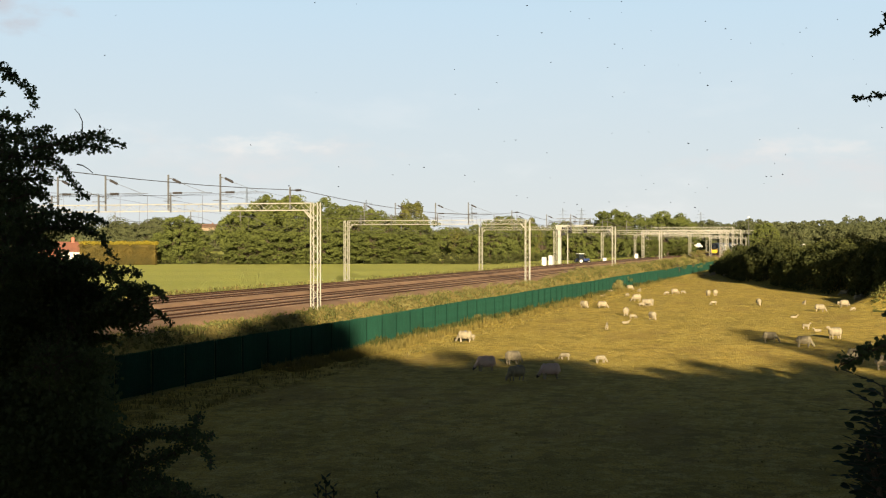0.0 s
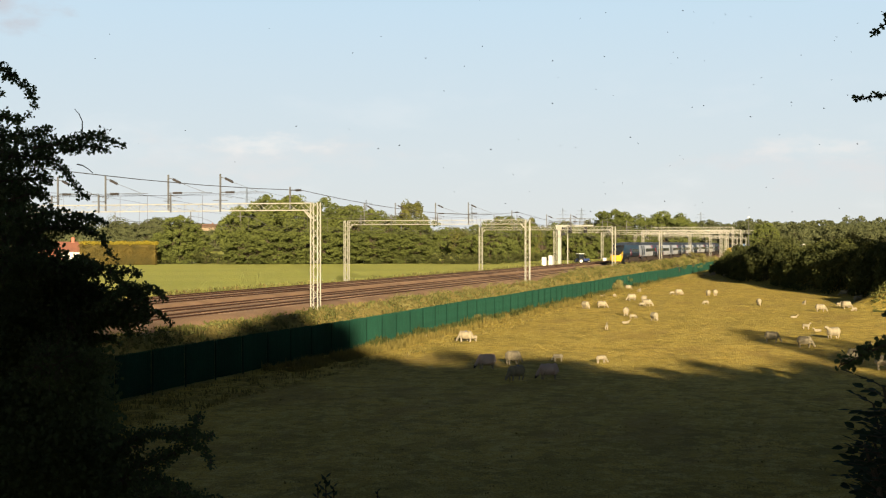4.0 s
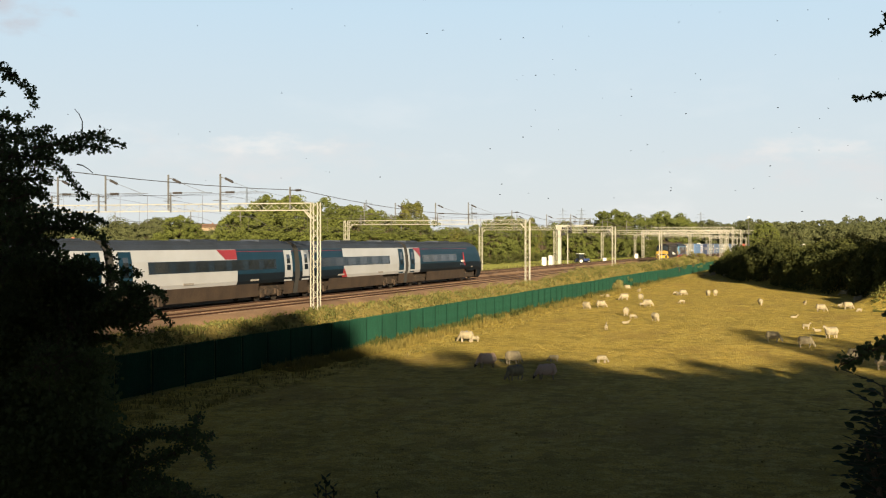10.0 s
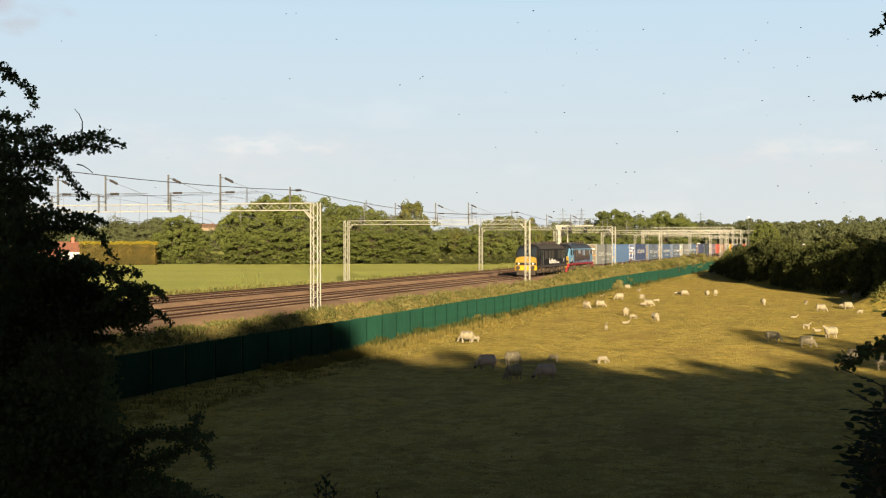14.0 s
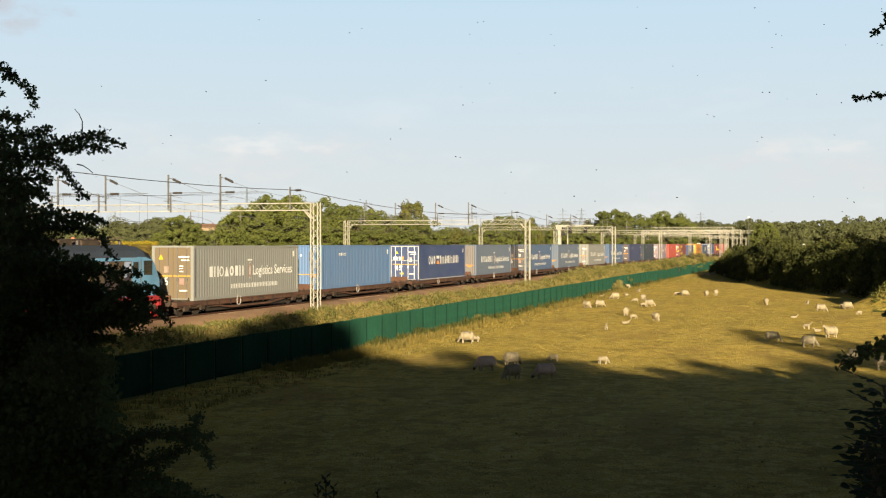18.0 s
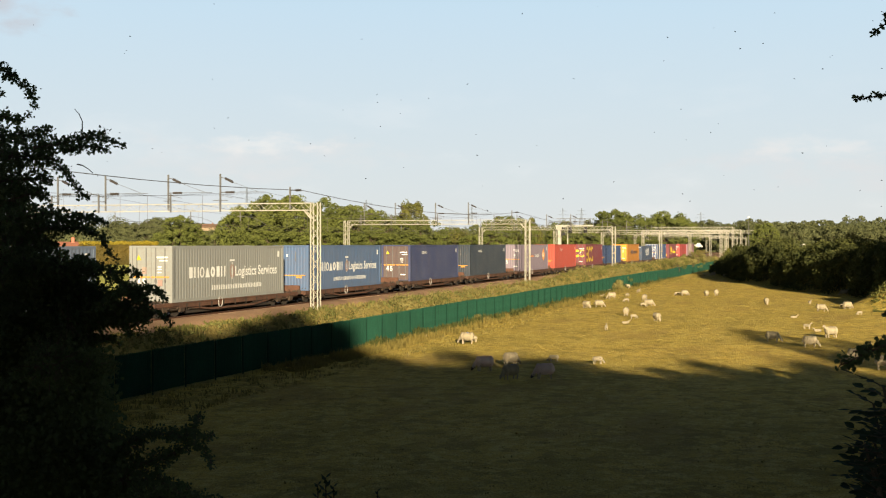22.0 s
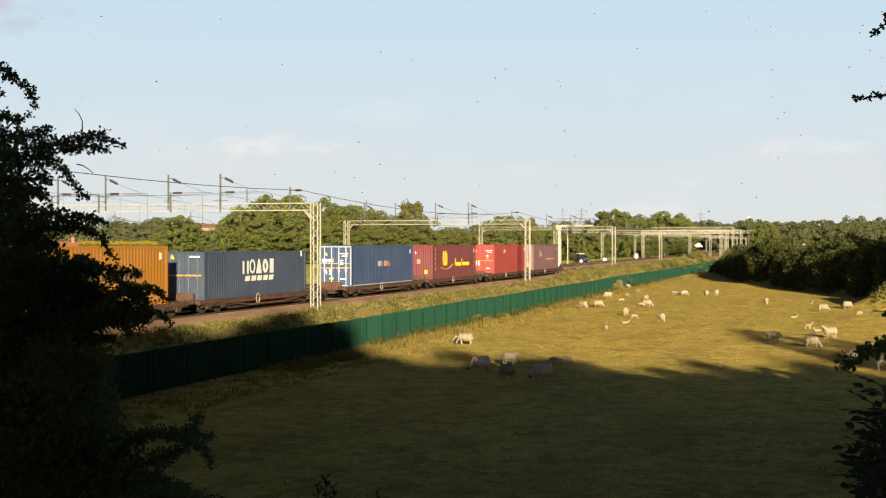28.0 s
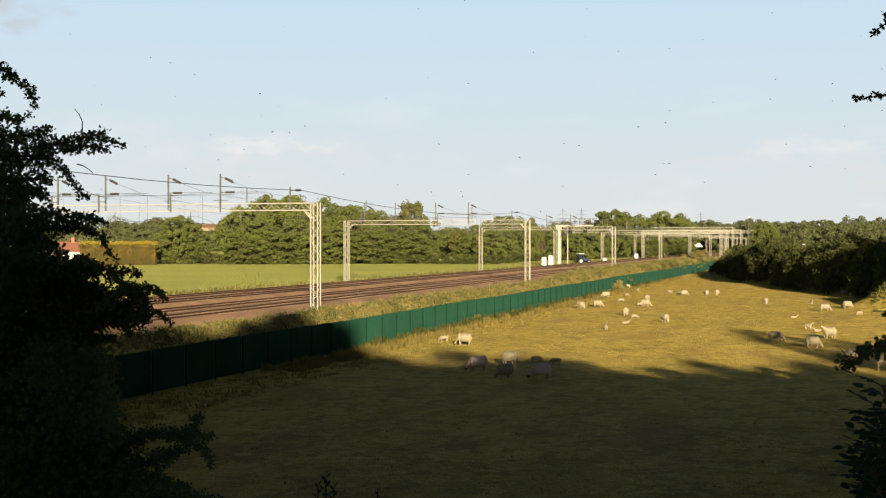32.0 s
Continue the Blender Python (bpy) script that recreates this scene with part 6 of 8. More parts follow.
def container(colour, label, style, tall=2.94, frame_white=False, number=True, length=13.716, doors=True, door_m=None):
    """x = 0 at the leading doors, reaching back; floor at z = 0. Sides and roof are corrugated sheet."""
    L, W, Hh = length, 2.5, tall
    m = M_CTR[colour]
    t = thing("shipping_container", label, "container", None, "containers of the freight train")
    # corrugated sides
    pitch, deep = 0.29, 0.012
    n = int((L - 0.5) / pitch)
    for sgn in (1, -1):
        sh = Shape()
        y = sgn * (W / 2 - 0.012)
        xs = []
        for i in range(n):
            x = -0.25 - i * (L - 0.5) / n
            p = (L - 0.5) / n
            xs += [(x, 0), (x - p * 0.32, 0), (x - p * 0.5, deep), (x - p * 0.82, deep)]
        xs.append((-L + 0.25, 0))
        vs = [(x, y - sgn * q, z) for x, q in xs for z in (0.16, Hh - 0.12)]
        sh.add(vs, [((2 * i, 2 * i + 1, 2 * i + 3, 2 * i + 2) if sgn > 0 else (2 * i + 2, 2 * i + 3, 2 * i + 1, 2 * i)) for i in range(len(xs) - 1)])
        part("side_wall", sh, m, t)
    fm = m
    if frame_white:
        for y0, y1, z0, z1 in ((-1.24, -1.15, 0.1, Hh - 0.1), (1.15, 1.24, 0.1, Hh - 0.1), (-1.15, 1.15, Hh - 0.16, Hh - 0.08), (-1.0, 1.0, 0.03, 0.10), (-1.15, 1.15, 1.62, 1.66)):
            part("frame_strip", Shape().box(0.002, y0, z0, 0.012, y1, z1), M_FRAME_W, t, "pale grey frame strip")
        for sgn in (1, -1):
            part("side_strip", Shape().box(-L + 0.3, min(sgn * 1.252, sgn * 1.262), 0.03, -0.3, max(sgn * 1.252, sgn * 1.262), 0.10), M_FRAME_W, t)
    part("roof", Shape().box(-L + 0.1, -W / 2 + 0.06, Hh - 0.10, -0.1, W / 2 - 0.06, Hh - 0.02), m, t)
    part("floor", Shape().box(-L + 0.1, -W / 2 + 0.05, 0.02, -0.1, W / 2 - 0.05, 0.16), M_BOGIE, t)
    for x in (0, -L):
        for y in (-W / 2 + 0.09, W / 2 - 0.09):
            cx = -0.09 if x == 0 else -L + 0.09
            part("corner_post", Shape().box(cx - 0.09, y - 0.088, 0, cx + 0.09, y + 0.088, Hh), fm if x == 0 else m, t)
    for z, name in ((0.0, "bottom_rail"), (Hh - 0.13, "top_rail")):
        for y in (-W / 2 + 0.03, W / 2 - 0.03):
            part(name, Shape().box(-L + 0.18, y - 0.03, z, -0.18, y + 0.03, z + (0.17 if z == 0 else 0.125)), m, t)
    # door end
    if doors:
        for sgn in (1, -1):
            dr = part("door", Shape().box(-0.11, min(sgn * 0.01, sgn * 1.08), 0.12, -0.05, max(sgn * 0.01, sgn * 1.08), Hh - 0.1).box(-0.052, min(sgn * 0.1, sgn * 1.0), 0.9, -0.03, max(sgn * 0.1, sgn * 1.0), 0.98)
                      .box(-0.052, min(sgn * 0.1, sgn * 1.0), 1.7, -0.03, max(sgn * 0.1, sgn * 1.0), 1.78), door_m or m, t)
            for y in (0.28, 0.82):
                part("lock_rod", Shape().bar((-0.015, sgn * y, 0.1), (-0.015, sgn * y, Hh - 0.1), 0.024, 6).box(-0.03, sgn * y - 0.05, 1.05, 0.02, sgn * y + 0.05, 1.2), M_MARK_W if frame_white else M_STEEL_GREY, dr)
    else:
        ys = [-1.06 + i * 0.053 for i in range(41)]
        dep = [0.0, 0.0, 0.045, 0.045]
        vs = [(-0.06 - dep[i % 4], yy, z) for i, yy in enumerate(ys) for z in (0.12, Hh - 0.1)]
        part("front_wall", Shape().add(vs, [(2 * i, 2 * i + 2, 2 * i + 3, 2 * i + 1) for i in range(40)]), door_m or m, t, "corrugated front wall")
    part("sill", Shape().box(-0.18, -1.07, 0.0, 0.0, 1.07, 0.118), fm, t)
    part("header", Shape().box(-0.18, -1.07, Hh - 0.098, 0.0, 1.07, Hh), fm, t)
    part("end_wall", Shape().box(-L + 0.02, -1.06, 0.1, -L + 0.08, 1.06, Hh - 0.02), m, t)
    marks(t, style, L, W, Hh, number, doors)
    return t


def marks(t, style, L, W, Hh, number, doors):
    """Livery on the sides and the door end: plain blocks for trade marks, characters for plain words and figures."""
    y = W / 2 + 0.004

    def blocks(name, x0, x1, z0, z1, count, m, gap=0.22, lean=0.0, rng=None):
        rng = rng or random.Random(count * 13 + int(-x0 * 7))
        p = (x1 - x0) / count
        for sgn in (1, -1):
            sh = Shape()
            for i in range(count):
                if name == "trade_mark" and i:
                    part(name, sh, m, t)
                    sh = Shape()
                a = x0 + i * p
                b = a + p * (1 - gap)
                h = z1 if rng.random() < 0.8 else z1 - 0.12 * (z1 - z0)
                ax, bx = (a, b) if sgn < 0 else (x0 + x1 - a, x0 + x1 - b)
                w, hh, yy = bx - ax, h - z0, sgn * y
                sort = ("posts", "wedge", "slab", "ring", "drum")[(i * 3 + count) % 5] if name == "trade_mark" else "slab"
                if sort in ("ring", "drum"):
                    k, cut = 14, 0.55 if sort == "ring" else 0.3
                    cx, cz = (ax + bx) / 2, z0 + hh / 2
                    rim = [(math.cos(q * math.tau / k), math.sin(q * math.tau / k)) for q in range(k)]
                    sh.add([(cx + c * w / 2, yy, cz + d * hh / 2) for c, d in rim] + [(cx + c * w / 2 * cut, yy, cz + d * hh / 2 * (cut + 0.15)) for c, d in rim], [(q, (q + 1) % k, (q + 1) % k + k, q + k) for q in range(k)])
                    continue
                if sort == "wedge":
                    sh.add([(ax, yy, z0), (bx, yy, z0), (ax + w * 0.62, yy, z0 + hh), (ax + w * 0.38, yy, z0 + hh)], [(0, 1, 2, 3)])
                    continue
                bits = {"slab": ((0.15, 0.85, 0, 1),), "posts": ((0, 0.28, 0, 1), (0.72, 1, 0, 1))}[sort]
                for u0, u1, v0, v1 in bits:
                    za, zb = z0 + hh * v0, z0 + hh * v1
                    xa, xb = ax + w * u0, ax + w * u1
                    q = [(xa + lean * za, yy, za), (xb + lean * za, yy, za), (xb + lean * zb, yy, zb), (xa + lean * zb, yy, zb)]
                    sh.add(q, [(0, 1, 2, 3)])
            part(name, sh, m, t)

    def words(body, size, x, z, m):
        me = text_mesh(body, size, 0.002)
        me.materials.append(m)
        part("lettering", me, None, t, m=pose(x, y + 0.004, z, 90, 0, 180))

    def flat(name, x0, x1, z0, z1, m):
        for sgn in (1, -1):
            q = [(x0, sgn * y, z0), (x1, sgn * y, z0), (x1, sgn * y, z1), (x0, sgn * y, z1)]
            part(name, Shape().add(q if sgn < 0 else q[::-1], [(0, 1, 2, 3)]), m, t)

    def arc(name, cx, cz, rx, rz, cut, a0, a1, m):
        """A flat band bent round a centre; cut: the inner radius as a share of the outer."""
        n = max(6, int((a1 - a0) / 18))
        for sgn in (1, -1):
            cs = [(math.cos(radians(a0 + (a1 - a0) * i / n)), math.sin(radians(a0 + (a1 - a0) * i / n))) for i in range(n + 1)]
            v = [(cx + c * rx, sgn * y, cz + d * rz) for c, d in cs] + [(cx + c * rx * cut, sgn * y, cz + d * rz * cut) for c, d in cs]
            part(name, Shape().add(v, [(i, i + 1, i + n + 2, i + n + 1) for i in range(n)]), m, t)

    def script(m, r, tall=0.62, mid=1.75, amps=(0.17, 0.15)):
        """A ring pair, a sweeping underline, a row of small strokes and upright columns at both ends."""
        for sgn in (1, -1):
            for x in (-3.3, -3.9):
                part("trade_mark", Shape().tube([(x + 0.26 * math.sin(a), sgn * y, mid + tall * math.cos(a)) for a in (i * math.tau / 16 for i in range(15))], r, 4), m, t)
            part("underline", Shape().tube([(-2.4 - 0.3 * i, sgn * y, 0.98 - 0.3 * math.sin(i / 12 * math.pi) + 0.02 * i) for i in range(13)], r * 0.8, 4), m, t)
        rng = random.Random(5)
        for sgn in (1, -1):
            for x0, x1, amp in ((-6.7, -8.5, amps[0]), (-8.8, -11.2, amps[1])):
                n = int((x0 - x1) / 0.06)
                part("wave_mark", Shape().tube([(x0 + (x1 - x0) * i / n, sgn * y, 1.2 + amp * math.sin(i * 1.25) + (0.32 if i < 2 else 0.0)) for i in range(n + 1)], r * 0.75, 4), m, t)
        for x in (-0.75, -L + 0.75):
            for i in range(5):
                blocks("upright_mark", x - 0.14, x + 0.14, 2.45 - 0.42 * i, 2.7 - 0.42 * i, 1, m, 0.0, 0.0, rng)

    if style == "haulier":
        blocks("trade_mark", -6.0, -1.7, 1.22, 1.80, 7, M_MARK_W, 0.14)
        arc("crest", -6.75, 1.50, 0.30, 0.42, 0.55, 0, 360, M_MARK_FAINT)
        flat("crest_flag", -7.05, -6.45, 2.06, 2.16, M_MARK_W)
        flat("crest_stem", -6.80, -6.70, 1.05, 2.0, M_MARK_W)
        words("Logistics Services", 0.80, -9.9, 1.24, M_MARK_W)
        blocks("slogan_bar", -10.6, -4.3, 0.52, 0.78, 30, M_MARK_W, 0.3)
    elif style == "ferry_white":
        blocks("trade_mark", -4.6, -2.6, 1.3, 2.0, 3, M_MARK_W)
        blocks("trade_mark", -11.6, -5.8, 1.3, 2.0, 12, M_MARK_W)
        sh = Shape()
        for sgn in (1, -1):
            sh.add([(-4.75, sgn * y, 1.3), (-5.65, sgn * y, 1.3), (-5.2, sgn * y, 1.65)], [(0, 1, 2)])
        part("flag_mark", sh, M_MARK_O, t)
        flat("flag_mark", -5.6, -4.8, 1.75, 2.0, M_MARK_W)
    elif style == "ferry_dark":
        blocks("trade_mark", -5.1, -3.6, 1.25, 1.9, 3, M_CTR["slate"])
        flat("flag_mark", -5.9, -5.3, 1.25, 1.9, M_CTR["navy"])
        blocks("trade_mark", -11.2, -6.4, 1.3, 1.8, 12, M_CTR["slate"])
    elif style == "shop":
        blocks("trade_mark", -9.0, -4.6, 1.30, 2.15, 5, M_MARK_W, 0.10)
        sh = Shape()
        for sgn in (1, -1):
            for i in range(5):
                x = -5.0 - i * 0.8
                sh.add([(x, sgn * y, 1.18), (x - 0.62, sgn * y, 1.18), (x - 0.50, sgn * y, 0.88), (x + 0.12, sgn * y, 0.88)], [(0, 1, 2, 3)])
        part("dash_row", sh, M_MARK_W, t)
    elif style == "diamond":
        blocks("trade_mark", -6.4, -3.6, 1.5, 1.72, 9, M_MARK_O)
        words("to excel", 0.58, -7.75, 1.5, M_MARK_W)
        sh = Shape()
        for sgn in (1, -1):
            sh.add([(-11.2, sgn * y, 1.0), (-12.0, sgn * y, 1.75), (-11.2, sgn * y, 2.5), (-10.4, sgn * y, 1.75)], [(0, 1, 2, 3)])
        part("diamond_mark", sh, M_MARK_O, t, "orange diamond")
        for dx, dz in ((-0.34, -0.2), (-0.05, -0.3), (0.26, -0.2)):
            part("diamond_stroke", Shape().box(-11.2 + dx, y + 0.004, 1.75 + dz, -11.2 + dx + 0.13, y + 0.01, 1.75 + dz + 0.52), M_MARK_W, t)
    elif style == "big_yellow":
        for z0 in (0.50, 1.34, 2.18):
            flat("trade_mark", -1.75, -0.75, z0, z0 + 0.42, M_MARK_Y)
        arc("trade_mark", -3.10, 1.55, 1.10, 1.10, 0.52, -140, 140, M_MARK_Y)
        arc("trade_mark", -5.05, 2.08, 0.85, 0.58, 0.40, -30, 150, M_MARK_Y)
        arc("trade_mark", -5.05, 1.02, 0.85, 0.58, 0.40, 150, 330, M_MARK_Y)
        for z0 in (1.16, 1.56, 1.96):
            part("door_emblem", Shape().box(-0.026, -1.04, z0, -0.010, -0.50, z0 + 0.24), M_MARK_Y, t)
        for cy, cz, ry, rz, a0, a1 in ((0.05, 1.68, 0.48, 0.54, 40, 320), (0.80, 1.94, 0.30, 0.28, 20, 200), (0.78, 1.42, 0.30, 0.28, 200, 380)):
            n = 18
            cs = [(math.cos(radians(a0 + (a1 - a0) * i / n)), math.sin(radians(a0 + (a1 - a0) * i / n))) for i in range(n + 1)]
            v = [(-0.008, cy + c * ry, cz + d * rz) for c, d in cs] + [(-0.008, cy + c * ry * 0.5, cz + d * rz * 0.45) for c, d in cs]
            part("door_emblem", Shape().add(v, [(i, i + 1, i + n + 2, i + n + 1) for i in range(n)]), M_MARK_Y, t)
    elif style == "script_yellow":
        script(M_MARK_Y, 0.06)
    elif style == "badge":
        blocks("trade_mark", -4.6, -3.6, 2.1, 2.45, 3, M_MARK_W)
    elif style == "short_mark":
        blocks("trade_mark", -7.2, -5.4, 1.35, 1.75, 4, M_MARK_W, 0.2, 0.2)
        blocks("trade_mark", -8.4, -7.3, 1.35, 1.75, 2, M_MARK_O, 0.2, 0.2)
    elif style == "small_mark":
        blocks("trade_mark", -4.4, -3.0, 2.2, 2.42, 4, M_MARK_W)
    elif style == "pale_script":
        script(M_MARK_FAINT, 0.022, 0.40, 1.85, (0.11, 0.09))
    # door end: strap line, warning marks, plates, the figure 45
    if doors:
        for y0, y1 in ((-1.05, -0.04), (0.04, 1.05)):
            part("orange_strap", Shape().box(-0.028, y0, 1.28, -0.012, y1, 1.36), M_STRAP, t)
        if number:
            for ch, yy in (("4", -0.72), ("5", -0.38)):
                me = text_mesh(ch, 0.55, 0.002)
                me.materials.append(M_MARK_W)
                part("lettering", me, None, t, m=pose(-0.008, yy, 0.85, 90, 0, 90))
        bars = ((0.35, 2.3, 0.98, 2.38), (0.5, 2.14, 0.98, 2.2), (0.4, 1.82, 0.62, 1.88), (0.4, 1.70, 0.62, 1.75), (0.4, 1.54, 0.62, 1.59), (0.4, 0.5, 0.86, 0.58))
        for y0, z0, y1, z1 in bars[:1] if style == "shop" else bars:
            part("door_mark", Shape().box(-0.02, y0, z0, -0.006, y1, z1), M_MARK_W, t)
        if style in ("ferry_white", "short_mark"):
            for k in range(4):
                part("door_mark", Shape().box(-0.02, -1.0 + 0.24 * k, 1.72, -0.006, -0.84 + 0.24 * k, 1.96), M_MARK_W if k != 3 else M_MARK_O, t)
            part("door_plate", Shape().box(-0.02, -0.45, 0.5, -0.006, -0.12, 0.64), M_MARK_Y, t, "small yellow plate")
        if style == "haulier":
            for y0, z0 in ((-0.52, 1.5), (0.4, 0.86)):
                part("door_plate", Shape().box(-0.02, y0, z0, -0.006, y0 + 0.28, z0 + 0.34), M_MARK_FAINT, t, "faded square plate")
    else:
        plates = ((0.5, 0.45, 0.28, 0.34, M_MARK_Y), (-0.9, 0.35, 0.32, 0.6, M_MARK_FAINT), (-0.2, 1.3, 0.34, 0.4, M_MARK_FAINT), (-0.35, 2.2, 0.12, 0.14, M_MARK_W))
        for y0, z0, w, h, m in plates if style in ("script_yellow", "pale_script") else plates[3:] + ((0.3, 1.9, 0.04, 0.6, M_STEEL_GREY), (-1.0, 0.95, 2.0, 0.06, M_STRAP), (0.35, 0.8, 0.4, 0.12, M_STRAP)):
            part("end_plate", Shape().box(-0.056, y0, z0, -0.04, y0 + w, z0 + h), m, t)
    part("warning_mark", Shape().add([(-0.004, -0.85, 2.2), (-0.004, -0.55, 2.2), (-0.004, -0.7, 2.48)], [(0, 1, 2)]), M_MARK_Y, t)
    flat("side_code", -L + 0.9, -L + 0.65, 2.25, 2.6, M_MARK_W)


LOADS = [("beige", "weathered beige-grey corrugated container with white lettering", "haulier", 2.94), ("blue", "light blue corrugated container", "small_mark", 2.94), ("navy", "navy container with white frame and lettering", "ferry_white", 2.94),
         ("grey", "rust-streaked blue-grey container with white lettering", "haulier", 2.94), ("steel", "steel-blue container with white lettering", "haulier", 2.94), ("grey", "faded blue-grey container with white lettering", "haulier", 2.94),
         ("beige", "pale beige-grey container with white lettering", "haulier", 2.94), ("steel", "blue container with white lettering", "haulier", 2.94), ("indigo", "plain dark indigo corrugated container", "small_mark", 2.94), ("slate", "dark slate corrugated container", "small_mark", 2.94),
         ("mauve", "faded mauve container with an orange diamond", "diamond", 2.94), ("red", "bright red corrugated container", "badge", 2.94), ("maroon", "maroon container with big yellow marks", "big_yellow", 2.94), ("royal", "royal blue corrugated container", "short_mark", 2.75),
         ("orange", "bright orange corrugated container", "ferry_dark", 2.94), ("darkblue", "low dull blue container with white marks", "shop", 2.60), ("royal", "blue container with white door frame", "short_mark", 2.94), ("maroon", "maroon container with yellow script", "script_yellow", 2.94),
         ("crimson", "faded crimson corrugated steel container", "badge", 2.94), ("pink", "sun-faded pink corrugated steel container", "pale_script", 2.94)]
DECK_Z = 0.78
first_wagon = None
for i, (colour, label, style, tall) in enumerate(LOADS):
    pair, odd = divmod(i, 2)
    slip = (0.0, 1.1, 2.5, 2.5, 2.6)[max(0, i - 15)]         # slack in the last couplings
    front = 39.8 + 38.3 * pair + 17.6 * odd + slip
    w_front = 37.7 + 38.3 * pair + 18.9 * odd + (2.0 if i > 15 else 0.0)
    if first_wagon is None:
        w = first_wagon = flat_wagon()
    else:
        w = copy_thing(first_wagon, Matrix())
    freight.append((w, -w_front))
    c = container(colour, label, style, tall, frame_white=i in (2, 16), number=odd == 0 or i == 2, doors=odd == 0 or i == 15, door_m={0: M_CTR["olive"], 3: M_CTR["rusty"], 4: M_CTR["gunmetal"], 8: M_CTR["brown"], 14: M_CTR["amber"], 19: M_CTR["lilac"]}.get(i))
    freight.append((c, -front))
lamp = thing("tail_lamp", "small white tail lamp on the last wagon", "lamp", None)
part("lamp_case", Shape().box(-0.16, 0.62, 0.95, 0.0, 0.86, 1.38, 0.03), M_MARK_W, lamp)
part("lens", Shape().disc((-0.17, 0.74, 1.2), (1, 0, 0), 0.07, 0.03, 12), M_RED, lamp)
part("bracket", Shape().bar((-0.08, 0.74, 0.8), (-0.08, 0.74, 0.96), 0.03), M_RUST, lamp)
freight.append((lamp, -(w_front + 17.6)))
# ---------------------------------------------------------------- sheep
def on_ground(px, py):
    """The spot of ground in a direction of view."""
    z = FIELD_Z
    for _ in range(4):
        y = (EYE - z) * F_PX / (py - 431.2)
        x = (px - 784.0) / F_PX * y
        z = gz(x, y)
    return x, y, z


def make_sheep(pose_kind, wool, face, mark=None, lamb=False, seed=1):
    """Local x forward, feet at z = 0."""
    rng = random.Random(seed)
    t = thing("lamb" if lamb else "sheep", "", "lamb" if lamb else "sheep", None)
    lie = 0.40 if pose_kind == "lying" else 0.0
    r = 0.22 if lamb else 0.33
    part("body", Shape().ball((0, 0, 0.56 - lie), 0.50, r, r, 16, 10, 0.05, rng), wool, t, smooth=True)
    part("rump", Shape().ball((-0.34, 0, 0.56 - lie), 0.22, r * 0.95, r * 1.02, 12, 8, 0.05, rng), wool, t, smooth=True)
    part("shoulder", Shape().ball((0.34, 0, 0.57 - lie), 0.20, r * 0.86, r * 0.95, 12, 8, 0.05, rng), wool, t, smooth=True)
    if pose_kind == "grazing":
        neck, head, tip = (0.50, 0, 0.52), (0.70, 0, 0.20), (0.78, 0, 0.07)
    else:
        neck, head, tip = (0.50, 0, 0.78 - lie), (0.66, 0, 0.92 - lie), (0.80, 0, 0.86 - lie)
    part("neck", Shape().tube([(0.38, 0, 0.62 - lie), neck, head], 0.14 if not lamb else 0.10, 10, 0.085), wool, t, smooth=True)
    hd = part("head", Shape().ball(head, 0.10, 0.075, 0.09, 10, 7).tube([head, tip], 0.075, 8, 0.045), face, t, smooth=True)
    for s in (1, -1):
        part("ear", Shape().ball((head[0] - 0.04, s * 0.13, head[2] + 0.05), 0.035, 0.075, 0.025, 8, 5), face, hd, smooth=True)
    if pose_kind != "lying":
        for x, k in ((0.30, 0.03), (-0.36, -0.03)):
            for s in (1, -1):
                part("leg", Shape().tube([(x, s * 0.15, 0.46), (x + k + rng.uniform(-0.05, 0.05), s * 0.13, 0.22), (x + rng.uniform(-0.06, 0.06), s * 0.13, 0.0)], 0.06, 7, 0.036), M_FACE_W, t)
    part("tail", Shape().tube([(-0.53, 0, 0.62 - lie), (-0.58, 0, 0.40 - lie * 0.8)], 0.045, 6, 0.03), wool, t)
    if mark:
        part("marker_patch", Shape().ball((-0.05, 0.06, 0.565 - lie + r * 0.55), 0.10, r * 0.45, r * 0.50, 10, 6), mark, t, "blue marker patch", smooth=True)
    return t


KINDS = {"g": make_sheep("grazing", M_WOOL, M_FACE_W), "gb": make_sheep("grazing", M_WOOL, M_FACE_W, M_WOOL_BLUE, seed=2), "gp": make_sheep("grazing", M_WOOL_PINK_LIFTED, M_FACE_B, seed=3), "s": make_sheep("standing", M_WOOL, M_FACE_W, seed=4),
         "lg": make_sheep("grazing", M_WOOL, M_FACE_W, lamb=True, seed=5), "ls": make_sheep("standing", M_WOOL, M_FACE_W, lamb=True, seed=6), "ll": make_sheep("lying", M_WOOL, M_FACE_W, lamb=True, seed=7)}
SHEEP_LABEL = {"g": "cream woolly sheep grazing in the meadow", "gb": "grazing sheep with a blue mark on its back", "gp": "reddish-stained sheep with a dark face grazing", "s": "woolly sheep standing with its head up",
               "lg": "small white lamb grazing beside the ewes", "ls": "small white lamb standing in the grass", "ll": "small white lamb lying in the grass"}
